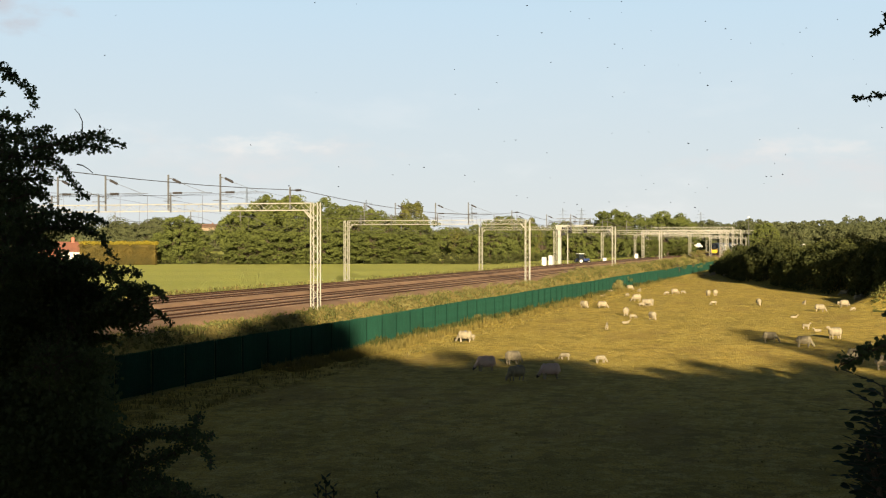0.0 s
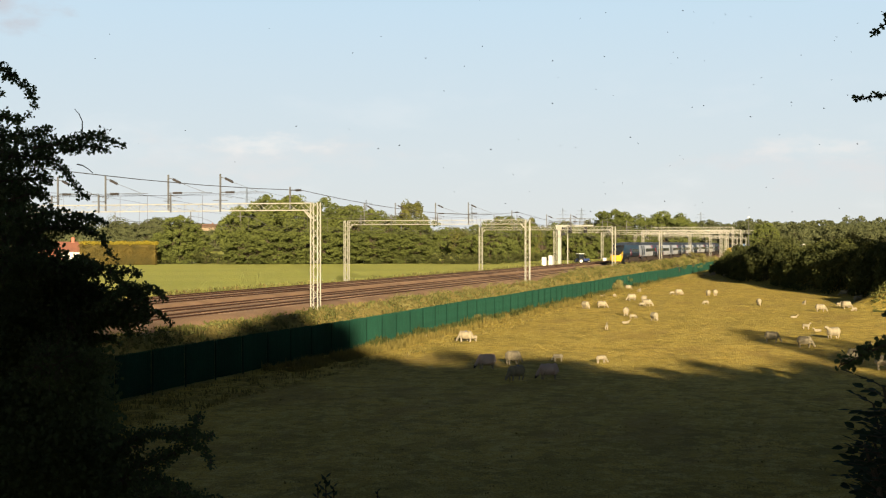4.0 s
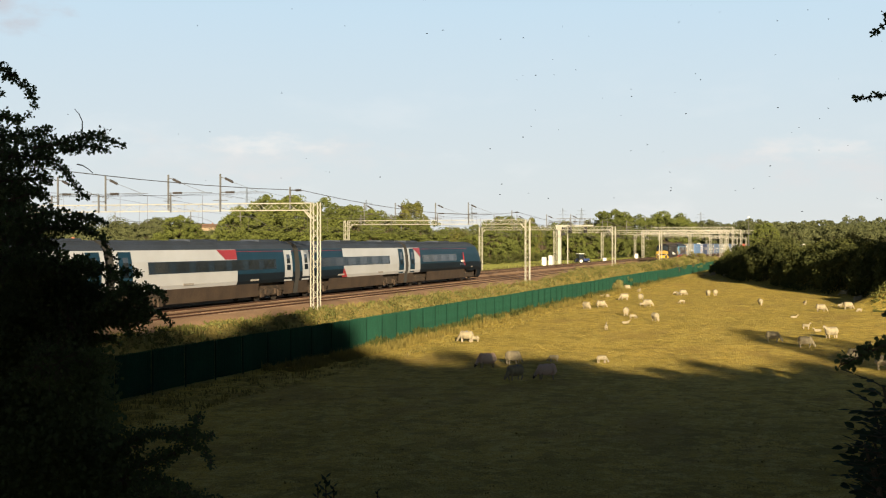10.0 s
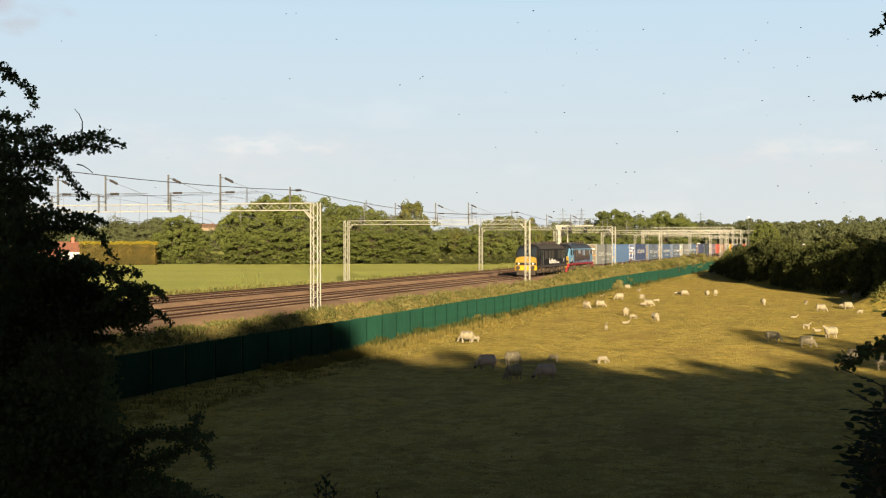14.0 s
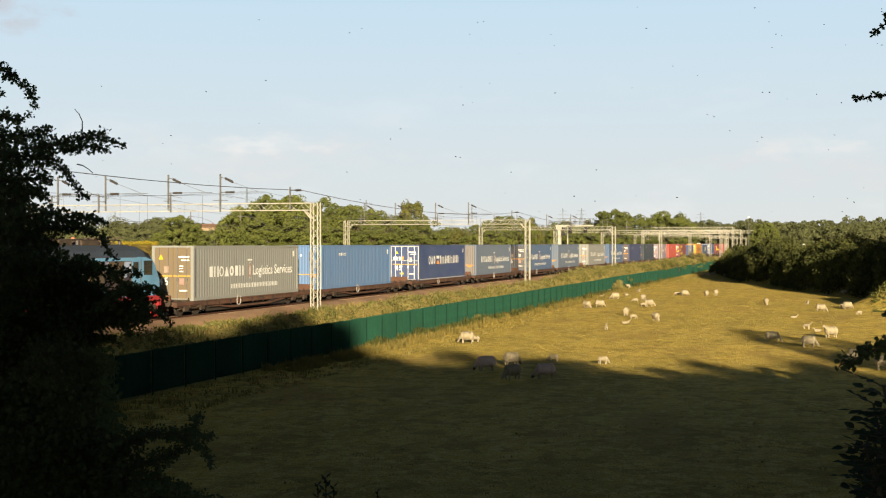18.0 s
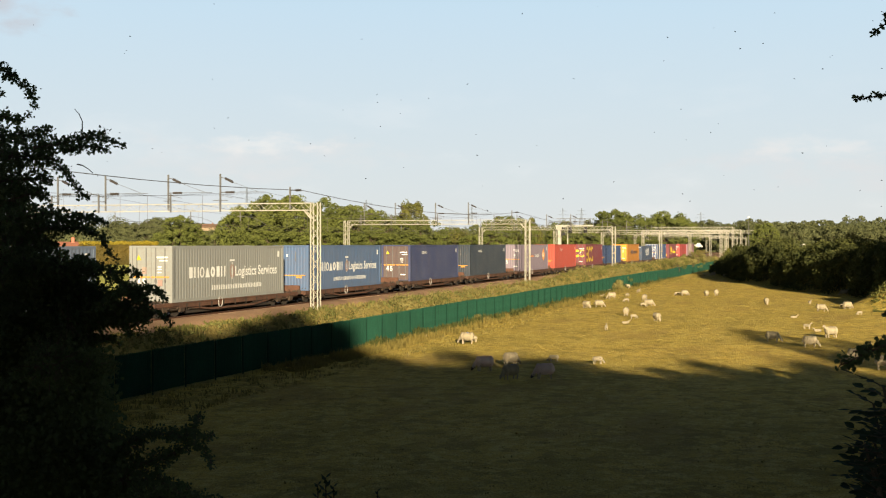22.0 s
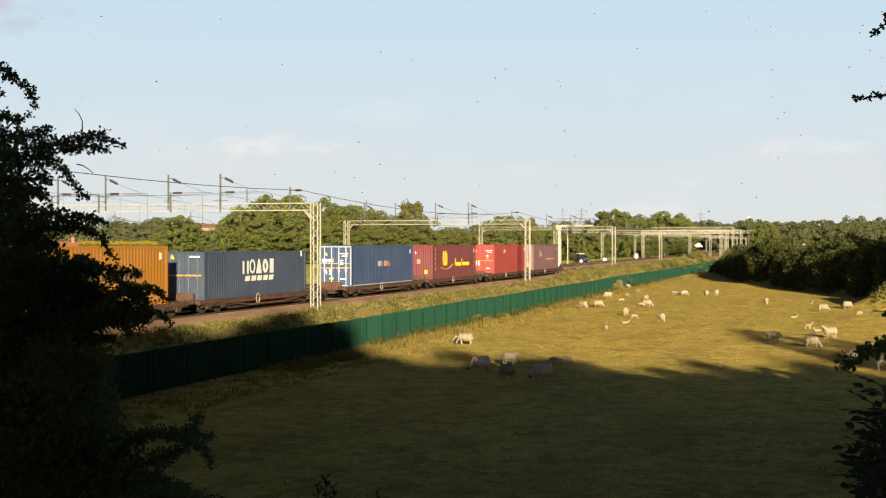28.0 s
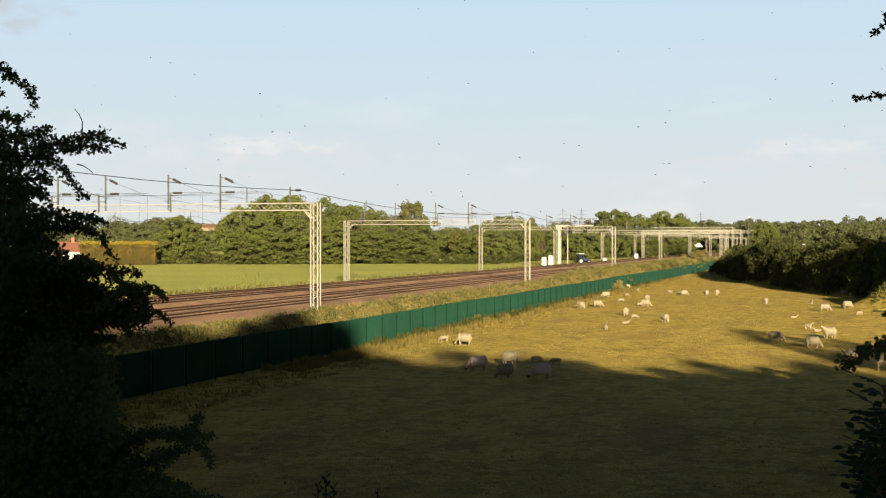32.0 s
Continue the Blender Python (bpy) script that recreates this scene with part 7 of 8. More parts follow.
# kind, heading (0 to the right, 90 away), then the spots at 0, 9, 19 and 32 seconds
FLOCK = []
FLOCK += [("gb", 160, (823, 606), (825, 606), (827, 608), (822, 611)),
          ("lg", 200, (833, 603), (840, 606), (841, 606), (786, 605)),
          ("gp", 195, (860, 657), (862, 651), (860, 657), (846, 657)),
          ("g", 30, (908, 645), (908, 645), (905, 648), (902, 646)),
          ("gb", 215, (914, 674), (912, 673), (906, 672), (894, 671)),
          ("gp", 190, (974, 671), (968, 672), (965, 671), (958, 671)),
          ("lg", 160, (1000, 637), (980, 641), (980, 640), (984, 647)),
          ("lg", 20, (1063, 643), (1065, 643), (1067, 645), (949, 644)),
          ("ls", 80, (1074, 584), (1073, 584), (1073, 585), (1073, 584)),
          ("ll", 10, (1107, 573), (1107, 573), (1107, 573), (1106, 573))]
FLOCK += [("g", 75, (1108, 559), (1108, 559), (1108, 559), (1109, 559)),
          ("lg", 10, (1120, 565), (1120, 565), (1121, 565), (1123, 565)),
          ("g", 285, (1155, 567), (1160, 569), (1161, 569), (1177, 571)),
          ("g", 300, (1034, 546), (1038, 548), (1039, 546), (1028, 547)),
          ("g", 350, (1066, 546), (1064, 545), (1061, 544), (1058, 544)),
          ("g", 195, (1127, 533), (1107, 532), (1087, 530), (1072, 528)),
          ("ll", 0, (1066, 525), (1065, 525), (1064, 525), (1064, 524)),
          ("lg", 170, (1080, 519), (1079, 518), (1077, 518), (1077, 518)),
          ("g", 20, (1115, 514), (1110, 514), (1110, 512), (1110, 512)),
          ("ls", 300, (1131, 517), (1131, 517), (1130, 518), (1128, 517))]
FLOCK += [("lg", 40, (1110, 525), (1074, 527), (1110, 525), (1110, 525)),
          ("g", 340, (1144, 542), (1146, 543), (1149, 543), (1142, 543)),
          ("lg", 350, (1136, 543), (1137, 543), (1139, 543), (1133, 543)),
          ("g", 60, (1152, 541), (1134, 531), (1139, 532), (1146, 533)),
          ("g", 10, (1194, 521), (1208, 523), (1212, 524), (1211, 524)),
          ("lg", 190, (1180, 522), (1196, 522), (1198, 523), (1203, 523)),
          ("lg", 330, (1209, 520), (1201, 523), (1204, 523), (1185, 519)),
          ("g", 95, (1253, 524), (1253, 524), (1250, 525), (1250, 524)),
          ("g", 80, (1266, 524), (1266, 524), (1267, 524), (1269, 524)),
          ("lg", 185, (1263, 540), (1217, 538), (1119, 535), (1100, 535))]
FLOCK += [("g", 265, (1343, 541), (1345, 541), (1356, 540), (1355, 539)),
          ("ls", 280, (1423, 540), (1424, 540), (1430, 539), (1436, 539)),
          ("g", 345, (1451, 552), (1453, 552), (1453, 552), (1460, 551)),
          ("ll", 350, (1405, 563), (1405, 563), (1405, 563), (1405, 563)),
          ("ls", 320, (1427, 583), (1427, 583), (1428, 583), (1431, 583)),
          ("ll", 180, (1447, 587), (1447, 587), (1447, 587), (1447, 587)),
          ("s", 200, (1478, 600), (1472, 599), (1471, 598), (1468, 599)),
          ("g", 345, (1363, 607), (1368, 606), (1367, 606), (1373, 606)),
          ("g", 355, (1423, 615), (1425, 616), (1432, 615), (1438, 616)),
          ("g", 190, (1515, 642), (1515, 642), (1515, 642), (1513, 641))]
FLOCK += [("g", 350, (1566, 655), (1566, 655), (1566, 655), (1566, 655)),
          ("g", 10, (1494, 544), (1501, 545), (1500, 545), (1500, 544)),
          ("ls", 30, (1486, 540), (1486, 545), (1491, 545), (1493, 545)),
          ("s", 25, (1518, 534), (1518, 537), (1512, 526), (1510, 528)),
          ("ls", 40, (1527, 528), (1540, 525), (1540, 526), (1512, 538)),
          ("lg", 200, (1510, 545), (1519, 547), (1521, 546), (1522, 546)),
          ("g", 180, (1262, 489), (1262, 489), (1262, 489), (1262, 489)),
          ("g", 10, (1284, 492), (1284, 492), (1284, 492), (1284, 492)),
          ("g", 170, (1303, 488), (1303, 488), (1303, 488), (1303, 488)),
          ("ll", 0, (755, 598), (755, 598), (756, 598), (756, 598))]
FLOCK += [("g", 160, (1494, 524), (1494, 524), (1494, 523), (1494, 523))]
flock = []
used = set()
rng = random.Random(12)
for kind, heading, *spots in FLOCK:
    size = rng.uniform(0.46, 0.54) if kind[0] == "l" else rng.uniform(0.78, 0.88)
    rows = []
    for t, (px, py) in zip((0, 9, 19, 32), spots):
        x, y, z = on_ground(px, py)
        rows.append((t, x, y, z))
    m0 = pose(*rows[0][1:], 0, 0, heading) @ Matrix.Diagonal((size, size, size, 1))
    if kind in used:
        ob = copy_thing(KINDS[kind], m0)
    else:
        ob = KINDS[kind]
        ob.matrix_basis = m0
        used.add(kind)
    ob.scale = (size, size, size)
    ob.name = "lamb" if kind[0] == "l" else "sheep"
    tagged(ob, SHEEP_LABEL[kind], "lamb" if kind[0] == "l" else "sheep", "flock in the meadow")
    flock.append((ob, heading, rows))
# ---------------------------------------------------------------- foliage close to the camera
def near_pt(px, py, dist):
    return Vector(((px - 784.0) / F_PX * dist, dist, EYE - (py - 431.2) / F_PX * dist))


def lobed_leaf(sh, p, axis, nrm, L, W):
    """A lobed leaf: seven corners round a midrib."""
    u, n = axis.normalized(), nrm.normalized()
    t = n.cross(u).normalized()
    outline = [(0, 0, 0), (0.25, 0.42, 0.06), (0.45, 0.26, 0.03), (0.65, 0.5, 0.08), (0.8, 0.22, 0.03), (1, 0, -0.05), (0.8, -0.22, 0.03), (0.65, -0.5, 0.08), (0.45, -0.26, 0.03), (0.25, -0.42, 0.06)]
    sh.add([p + u * (a * L) + t * (b * W) + n * (c * L) for a, b, c in outline], [(0, 1, 2, 3, 4, 5), (0, 5, 6, 7, 8, 9)])


def rand_dir(rng):
    return Vector((rng.gauss(0, 1), rng.gauss(0, 1), rng.gauss(0, 1))).normalized()


# hawthorn: leafy boughs, each a run of masses with a direction of view and a spread
hawthorn = thing("hawthorn_tree", "dark shaded hawthorn tree with small lobed leaves", "tree", pose(0, 0, 0))
rng = random.Random(404)
limb_wood = []
crown = Shape()
under = Shape()


def bough(*masses, thick=0.010, gaps=0.0):
    """A limb through the masses, with twigs and leaves that thin out round each."""
    dist = rng.uniform(6.9, 8.0)
    pts = [near_pt(px, py, dist + rng.uniform(-0.12, 0.12)) for px, py, r in masses]
    wood = Shape().tube(pts, thick, 5, 0.003)
    for (ax, ay, ar), (bx, by, br) in zip(masses, masses[1:]):
        n = max(1, round(math.hypot(bx - ax, by - ay) / max(6.0, (ar + br) * 0.38)))
        for i in range(n):
            u = (i + rng.random()) / n
            px, py, r = ax + (bx - ax) * u, ay + (by - ay) * u, (ar + (br - ar) * u) * rng.uniform(0.75, 1.2)
            core = near_pt(px, py, dist + rng.uniform(-0.15, 0.15))
            for k in range(int(0.105 * r * r * (1.7 if 445 < py < 620 else 1.15 if py > 380 else 0.85)) + 3):
                a, q = rng.uniform(0, math.tau), r * rng.random() ** 0.55 * (1.3 if k % 6 == 0 else 0.95)
                q *= 1.0 + 0.45 * noise.noise(Vector((math.cos(a) * 1.8, math.sin(a) * 1.8, px * 0.3)))
                tip = near_pt(px + q * math.cos(a), py + q * math.sin(a) * 0.9, dist + rng.uniform(-0.3, 0.3))
                if k % 3 == 0:
                    wood.tube([core, tip], 0.003, 4, 0.0015)
                bit = under if tip.z < EYE - 0.75 else crown
                for _ in range(3):
                    lobed_leaf(bit, tip + rand_dir(rng) * rng.uniform(0.0, 0.024), rand_dir(rng), rand_dir(rng) + Vector((0, -0.6, 0.4)), rng.uniform(0.012, 0.027), rng.uniform(0.012, 0.024))
    limb_wood.append(wood)


bough((-30, 118, 16), (0, 122, 14), (24, 136, 11))
bough((20, 138, 3), (42, 150, 7), (55, 162, 9), (63, 188, 5), thick=0.004)
bough((-20, 165, 9), (6, 166, 5), thick=0.004)
bough((-20, 205, 17), (12, 206, 13), (34, 214, 8), (55, 202, 3))
bough((-20, 240, 22), (20, 240, 15), (58, 240, 11), (86, 230, 10))
bough((-20, 275, 34), (30, 278, 27), (70, 276, 23), (100, 284, 18))
bough((60, 262, 15), (100, 256, 16), (130, 250, 14), (150, 242, 13), (176, 240, 9), (188, 236, 5))
bough((110, 268, 11), (150, 258, 11), (180, 262, 8), (194, 266, 4))
bough((180, 250, 3), (205, 252, 4), (222, 261, 3), thick=0.003)
bough((96, 290, 14), (115, 302, 9), (132, 325, 7), (145, 345, 6), (158, 352, 3), thick=0.004)
bough((-20, 320, 36), (30, 320, 26), (66, 316, 17), (92, 318, 9))
bough((-20, 360, 34), (20, 355, 26), (48, 345, 13), (72, 340, 10), (84, 352, 7))
bough((-10, 390, 34), (40, 385, 26), (90, 378, 13), (110, 384, 13), (140, 386, 12), (165, 388, 10), (186, 396, 6))
bough((60, 405, 26), (100, 404, 17), (140, 402, 9), (166, 412, 7), (186, 424, 6), (190, 446, 5), (207, 460, 3), thick=0.006)
bough((-10, 430, 40), (50, 430, 28), (90, 428, 13), (100, 440, 7))
bough((-10, 470, 40), (60, 468, 30), (110, 474, 21), (160, 474, 17), (195, 480, 12), (212, 488, 8))
bough((196, 500, 5), (222, 480, 9), (236, 480, 8), (248, 488, 5), thick=0.004)
bough((60, 505, 34), (120, 500, 19), (150, 512, 9))
bough((180, 540, 9), (212, 515, 9), (238, 508, 12), (266, 512, 8), (284, 520, 6), (296, 532, 3), thick=0.006)
bough((60, 550, 36), (130, 545, 22), (180, 548, 17), (220, 542, 14), (250, 546, 11), (272, 552, 7), (290, 562, 4), (301, 574, 3))
bough((60, 525, 40), (120, 525, 34), (168, 520, 24), (204, 528, 18))
bough((120, 572, 34), (180, 560, 26), (228, 562, 18), (262, 562, 12))
bough((212, 502, 11), (238, 522, 14), (262, 536, 11))
bough((60, 590, 36), (110, 590, 20), (160, 575, 14), (205, 568, 9), (222, 580, 7), (232, 594, 4))
bough((100, 620, 34), (150, 605, 20), (182, 600, 9), (204, 600, 5), (212, 612, 3))
bough((60, 650, 50), (130, 640, 34), (170, 640, 22), (200, 650, 12))
bough((120, 800, 60), (220, 790, 32), (262, 768, 12), (292, 768, 11), (320, 768, 13), (344, 756, 12), (348, 738, 10), thick=0.008)
bough((300, 775, 7), (345, 770, 9), (370, 776, 7), (378, 765, 3), thick=0.005)
bough((330, 780, 6), (356, 792, 8), (372, 812, 5), (374, 832, 5), thick=0.004)
bough((200, 850, 44), (260, 850, 24), (310, 862, 14), (340, 870, 10))
bough((230, 825, 30), (280, 815, 18), (310, 800, 12), (335, 788, 9))
bough((240, 885, 34), (300, 880, 22), (350, 882, 14), (385, 888, 8))
for path in (((146, 234), (146, 215), (140, 202), (132, 193)), ((136, 291), (146, 293), (156, 299), (165, 307))):
    limb_wood.append(Shape().tube([near_pt(px, py, 7.3) for px, py in path], 0.004, 5, 0.002))
# shaded inner mass towards the trunk
EDGE_Y, EDGE_X = (240, 300, 360, 380, 420, 450, 480, 520, 560, 600, 640, 700, 760, 820, 900), (25, 50, 38, 82, 90, 84, 150, 132, 150, 140, 175, 190, 205, 225, 250)
for i in range(7500):
    px, py = rng.uniform(-120, 290), rng.uniform(240, 910)
    if py < 470 and noise.noise(Vector((px * 0.05, py * 0.05, 8))) > -0.07:
        continue
    if px > float(np.interp(py, EDGE_Y, EDGE_X)) + 34 * noise.noise(Vector((py * 0.03, px * 0.03, 1))):
        continue
    c = near_pt(px, py, rng.uniform(7.4, 9.6))
    for _ in range(9):
        lobed_leaf(under, c + rand_dir(rng) * rng.uniform(0.02, 0.12), rand_dir(rng), rand_dir(rng), rng.uniform(0.026, 0.048), rng.uniform(0.026, 0.044))
for w in limb_wood:
    part("limb", w, M_BARK, hawthorn)
part("crown", crown, M_LEAF_HAW, hawthorn)
part("lower_crown", under, M_LEAF_HAW, hawthorn)
tb = near_pt(-260, 900, 7.6)
part("trunk", Shape().tube([(tb.x - 0.1, tb.y, gz(tb.x, tb.y) - 0.3), (tb.x, tb.y, 1.4), near_pt(-190, 700, 7.4), near_pt(-120, 480, 7.4)], 0.13, 10, 0.05), M_BARK, hawthorn)


def pinnate_leaf(sh, stem, p, out, up, L, pairs, rng):
    """A compound leaf: a stalk with pairs of pointed leaflets and one at the tip."""
    out, up = out.normalized(), up.normalized()
    side = out.cross(up).normalized()
    stem.tube([p, p + out * L * 0.5 + up * L * 0.04, p + out * L], 0.0022, 4, 0.001)

    def leaflet(q, d, ln):
        n = (up + rand_dir(rng) * 0.35).normalized()
        t = n.cross(d).normalized()
        w = ln * 0.31
        pts = [(0, 0), (0.2, 0.7), (0.45, 1.0), (0.75, 0.6), (1.0, 0.0), (0.75, -0.6), (0.45, -1.0), (0.2, -0.7)]
        sh.add([q + d * (a * ln) + t * (b * w) - n * (0.10 * ln * a * a) + n * (0.05 * ln * abs(b)) for a, b in pts], [(0, 1, 2, 3, 4), (0, 4, 5, 6, 7)])

    for i in range(pairs):
        q = p + out * L * (0.35 + 0.55 * i / pairs)
        for s in (1, -1):
            leaflet(q, (out * 0.65 + side * s).normalized(), L * 0.48 * (1 - 0.15 * abs(i - 1)))
    leaflet(p + out * L, out, L * 0.52)


M_LEAF_ELDER = leaf_mat("elder_leaves", (0.036, 0.052, 0.022), (0.024, 0.036, 0.016), trans=0.12)
elder = thing("elder_bush", "dark elder bush with pointed compound leaves", "bush", pose(0, 0, 0))
rng = random.Random(55)
for k, (bx, tx, ty, dist) in enumerate(((1600, 1540, 685, 3.6), (1600, 1555, 735, 3.4), (1570, 1508, 790, 3.8), (1620, 1590, 700, 3.9), (1560, 1525, 830, 3.5), (1600, 1570, 800, 4.1), (1620, 1562, 770, 3.7), (1640, 1575, 850, 3.6), (1590, 1545, 870, 3.9), (1600, 1520, 770, 4.0), (1640, 1600, 730, 4.2), (1650, 1590, 780, 4.3), (1640, 1570, 840, 4.2), (1660, 1610, 690, 4.4), (1650, 1600, 850, 4.0), (1620, 1560, 880, 4.2), (1580, 1530, 800, 4.4), (1600, 1540, 840, 4.5), (1570, 1505, 845, 4.3), (1600, 1560, 760, 4.5), (1640, 1590, 745, 4.6), (1560, 1540, 880, 4.6), (1620, 1585, 820, 4.7), (1580, 1522, 715, 4.2))):
    lv, stem = Shape(), Shape()
    top, foot = near_pt(tx + 24, ty, dist), near_pt(bx + 24, 1150, dist)
    mid = foot.lerp(top, 0.55) + Vector((0.03, 0, 0))
    stem.tube([foot, mid, top], 0.008, 6, 0.004)
    n = 14
    for i in range(n):
        u = 0.45 + 0.55 * i / (n - 1)
        p = foot.lerp(mid, u / 0.55) if u < 0.55 else mid.lerp(top, (u - 0.55) / 0.45)
        for s in (1, -1):
            a = rng.uniform(-0.5, 0.5) + i * 1.2
            out = Vector((s * math.cos(a), 0.7 * s * math.sin(a), rng.uniform(-0.1, 0.55)))
            pinnate_leaf(lv, stem, p, out, Vector((0, -0.25, 1)) + rand_dir(rng) * 0.3, rng.uniform(0.062, 0.094), 2, rng)
    part("stem", stem, M_BARK, elder)
    part("foliage", lv, M_LEAF_ELDER, elder)

# the low weed tips at the bottom edge, and the maple twigs at the right edge
weed = thing("nettle_tips", "dark nettle tips at the foot of the bank", "weeds", pose(0, 0, 0))
for px, py, s in ((576, 846, 1.0), (562, 858, 0.75), (668, 870, 0.6), (590, 862, 0.8)):
    lv, stem = Shape(), Shape()
    p = near_pt(px, py, 4.2)
    stem.tube([near_pt(px + 4, 990, 4.2), p], 0.004, 5, 0.002)
    for i in range(14):
        a = i * 2.4
        q = p + Vector((0, 0, -0.011 * i))
        out = Vector((math.cos(a), math.sin(a), 0.9 if i < 5 else 0.25)).normalized()
        ln = (0.028 + 0.0022 * i) * s
        side = out.cross(Vector((0, -0.4, 1))).normalized() * ln * 0.24
        lv.add([q, q + out * ln * 0.4 + side, q + out * ln, q + out * ln * 0.4 - side], [(0, 1, 2, 3)])
    part("stem", stem, M_BARK, weed)
    part("foliage", lv, M_LEAF_ELDER, weed)

maple = thing("field_maple_twigs", "overhanging dark field maple twigs", "branch", pose(0, 0, 0))
for pts, spread_px, cnt, dist in ((((1640, 560), (1590, 600), (1535, 625), (1485, 648)), 20, 64, 5.0), (((1640, 600), (1600, 620), (1560, 612), (1510, 622)), 18, 50, 5.1), (((1660, 150), (1600, 165), (1555, 170), (1510, 178)), 5, 34, 7.4), (((1640, -40), (1600, 20), (1570, 40), (1543, 60)), 8, 34, 7.4),
                                   (((1650, 520), (1600, 545), (1580, 550), (1562, 556)), 6, 10, 5.0), (((1660, -30), (1620, 10), (1580, 30), (1560, 26)), 6, 22, 7.5)):
    lv, stem = Shape(), Shape()
    w = [near_pt(*q, dist + 0.1 * i) for i, q in enumerate(pts)]
    stem.tube(w, 0.008, 6, 0.003)
    for i in range(cnt):
        u = 2.99 * (i + rng.random()) / cnt
        j = int(u)
        p = w[j].lerp(w[j + 1], u - j)
        q = p + rand_dir(rng) * rng.uniform(0.2, 1.0) * spread_px / F_PX * dist
        stem.tube([p, q], 0.0025, 4, 0.0015)
        for _ in range(3):
            lobed_leaf(lv, q, rand_dir(rng), rand_dir(rng) + Vector((0, -0.8, 0.4)), rng.uniform(0.017, 0.034), rng.uniform(0.016, 0.030))
    part("twig", stem, M_BARK, maple)
    part("foliage", lv, M_LEAF_HAW, maple)

# ---------------------------------------------------------------- rough grass on the bank and along the fence
def grass_patch(name, label, count, s_rng, d_rng, h, mat_, seed, blades=7, lump=0.0, wide=0.03):
    rng = random.Random(seed)
    sh = Shape()
    for _ in range(count):
        u = rng.random() ** 1.6
        s, d = s_rng[0] + (s_rng[1] - s_rng[0]) * u, rng.uniform(*d_rng)
        nz = noise.noise(Vector((s * 0.35, d * 0.6, seed)))
        if nz < -0.15 and rng.random() < 0.7:
            continue
        p = T(s, d, ground_z(s, d) - 0.03)
        hh = h * (0.7 + 0.5 * nz) * rng.uniform(0.6, 1.3)
        for _ in range(blades):
            a = rng.uniform(0, math.tau)
            lean = rng.uniform(0.1, 0.6) * hh
            base = p + Vector((rng.uniform(-0.12, 0.12), rng.uniform(-0.12, 0.12), 0))
            side = Vector((-math.sin(a), math.cos(a), 0)) * wide * rng.uniform(0.6, 1.3)
            top = base + Vector((math.cos(a) * lean, math.sin(a) * lean, hh * rng.uniform(0.7, 1.1)))
            midp = base.lerp(top, 0.55) + Vector((0, 0, hh * 0.12))
            sh.add([base - side, base + side, midp + side * 0.7, top, midp - side * 0.7], [(0, 1, 2, 4), (4, 2, 3)])
    return solid(name, sh, mat_, label, "grass", kind="stuff")


grass_patch("bank_grass", "rough dry grass and weeds on the railway bank", 3600, (-48, 230), (-6.0, -1.35), 0.32, M_GRASS_DRY, 3, wide=0.035)
weeds = Shape()
rng = random.Random(31)
for _ in range(2600):
    s, d = -46 + 270 * rng.random() ** 1.5, rng.uniform(-6.0, -2.6)
    if noise.noise(Vector((s * 0.22, d * 0.5, 9))) < -0.05:
        continue
    p = T(s, d, ground_z(s, d))
    clump(weeds, (p.x, p.y, p.z + rng.uniform(0.05, 0.28)), rng.uniform(0.18, 0.42), 14, 0.15, rng, 0.7)
# paler weeds over the brambles: the bank's highlights put into leaf colour
bright = Shape()
for _ in range(1900):
    s, d = 8 + 215 * rng.random() ** 1.3, rng.uniform(-5.7, -2.5)
    if noise.noise(Vector((s * 0.3, d * 0.7, 4))) < -0.02:
        continue
    p = T(s, d, ground_z(s, d))
    clump(bright, (p.x, p.y, p.z + rng.uniform(0.1, 0.4)), rng.uniform(0.16, 0.40), 14, 0.15, rng, 0.7)
solid("bank_nettles", bright, M_LEAF_PALE, "pale weeds heaped on the bank, sunlit highlights put in their colour", "weeds", kind="stuff")
solid("bank_bramble", weeds, M_LEAF_ASH, "low green brambles and nettles over the bank", "weeds", kind="stuff")
grass_patch("bank_weeds", "green weeds among the bank's dry grass", 3200, (-48, 230), (-6.0, -1.35), 0.28, M_GRASS_GREEN, 5, wide=0.05)
grass_patch("fence_grass", "tall uncut grass along the fence foot", 2900, (-20, 150), (-8.4, -6.42), 0.50, M_TUSSOCK, 7, wide=0.022)
grass_patch("fence_foot_grass", "green and dry grass spreading out from the fence", 3000, (-42, 175), (-10.5, -6.6), 0.22, M_TUSSOCK, 23, 6, wide=0.02)
grass_patch("fence_weeds", "green weeds and nettles climbing at the fence foot", 700, (-6, 150), (-7.0, -6.42), 0.75, M_LEAF_HEDGE, 17, 8, wide=0.045)
grass_patch("verge_grass", "tussocky grass on the far verge of the line", 2200, (-30, 260), (16.2, 23.5), 0.55, M_GRASS_GREEN, 9, wide=0.05)
grass_patch("verge_dry_grass", "dry grass on the far verge of the line", 1500, (-30, 260), (15.8, 24.0), 0.45, M_GRASS_DRY, 11, wide=0.05)
sx, sd_ = to_sd(48.0, 118.0)
grass_patch("mound_grass", "dark rough grass and weeds on the meadow's mound", 2600, (sx - 7, sx + 9), (sd_ - 8, sd_ + 7), 0.25, M_LEAF_ASH, 15, 7, wide=0.05)
grass_patch("meadow_grass", "short tufts of grazed meadow grass", 5200, (-62, 60), (-44.0, -8.0), 0.07, M_STRAW, 13, 5, wide=0.014)

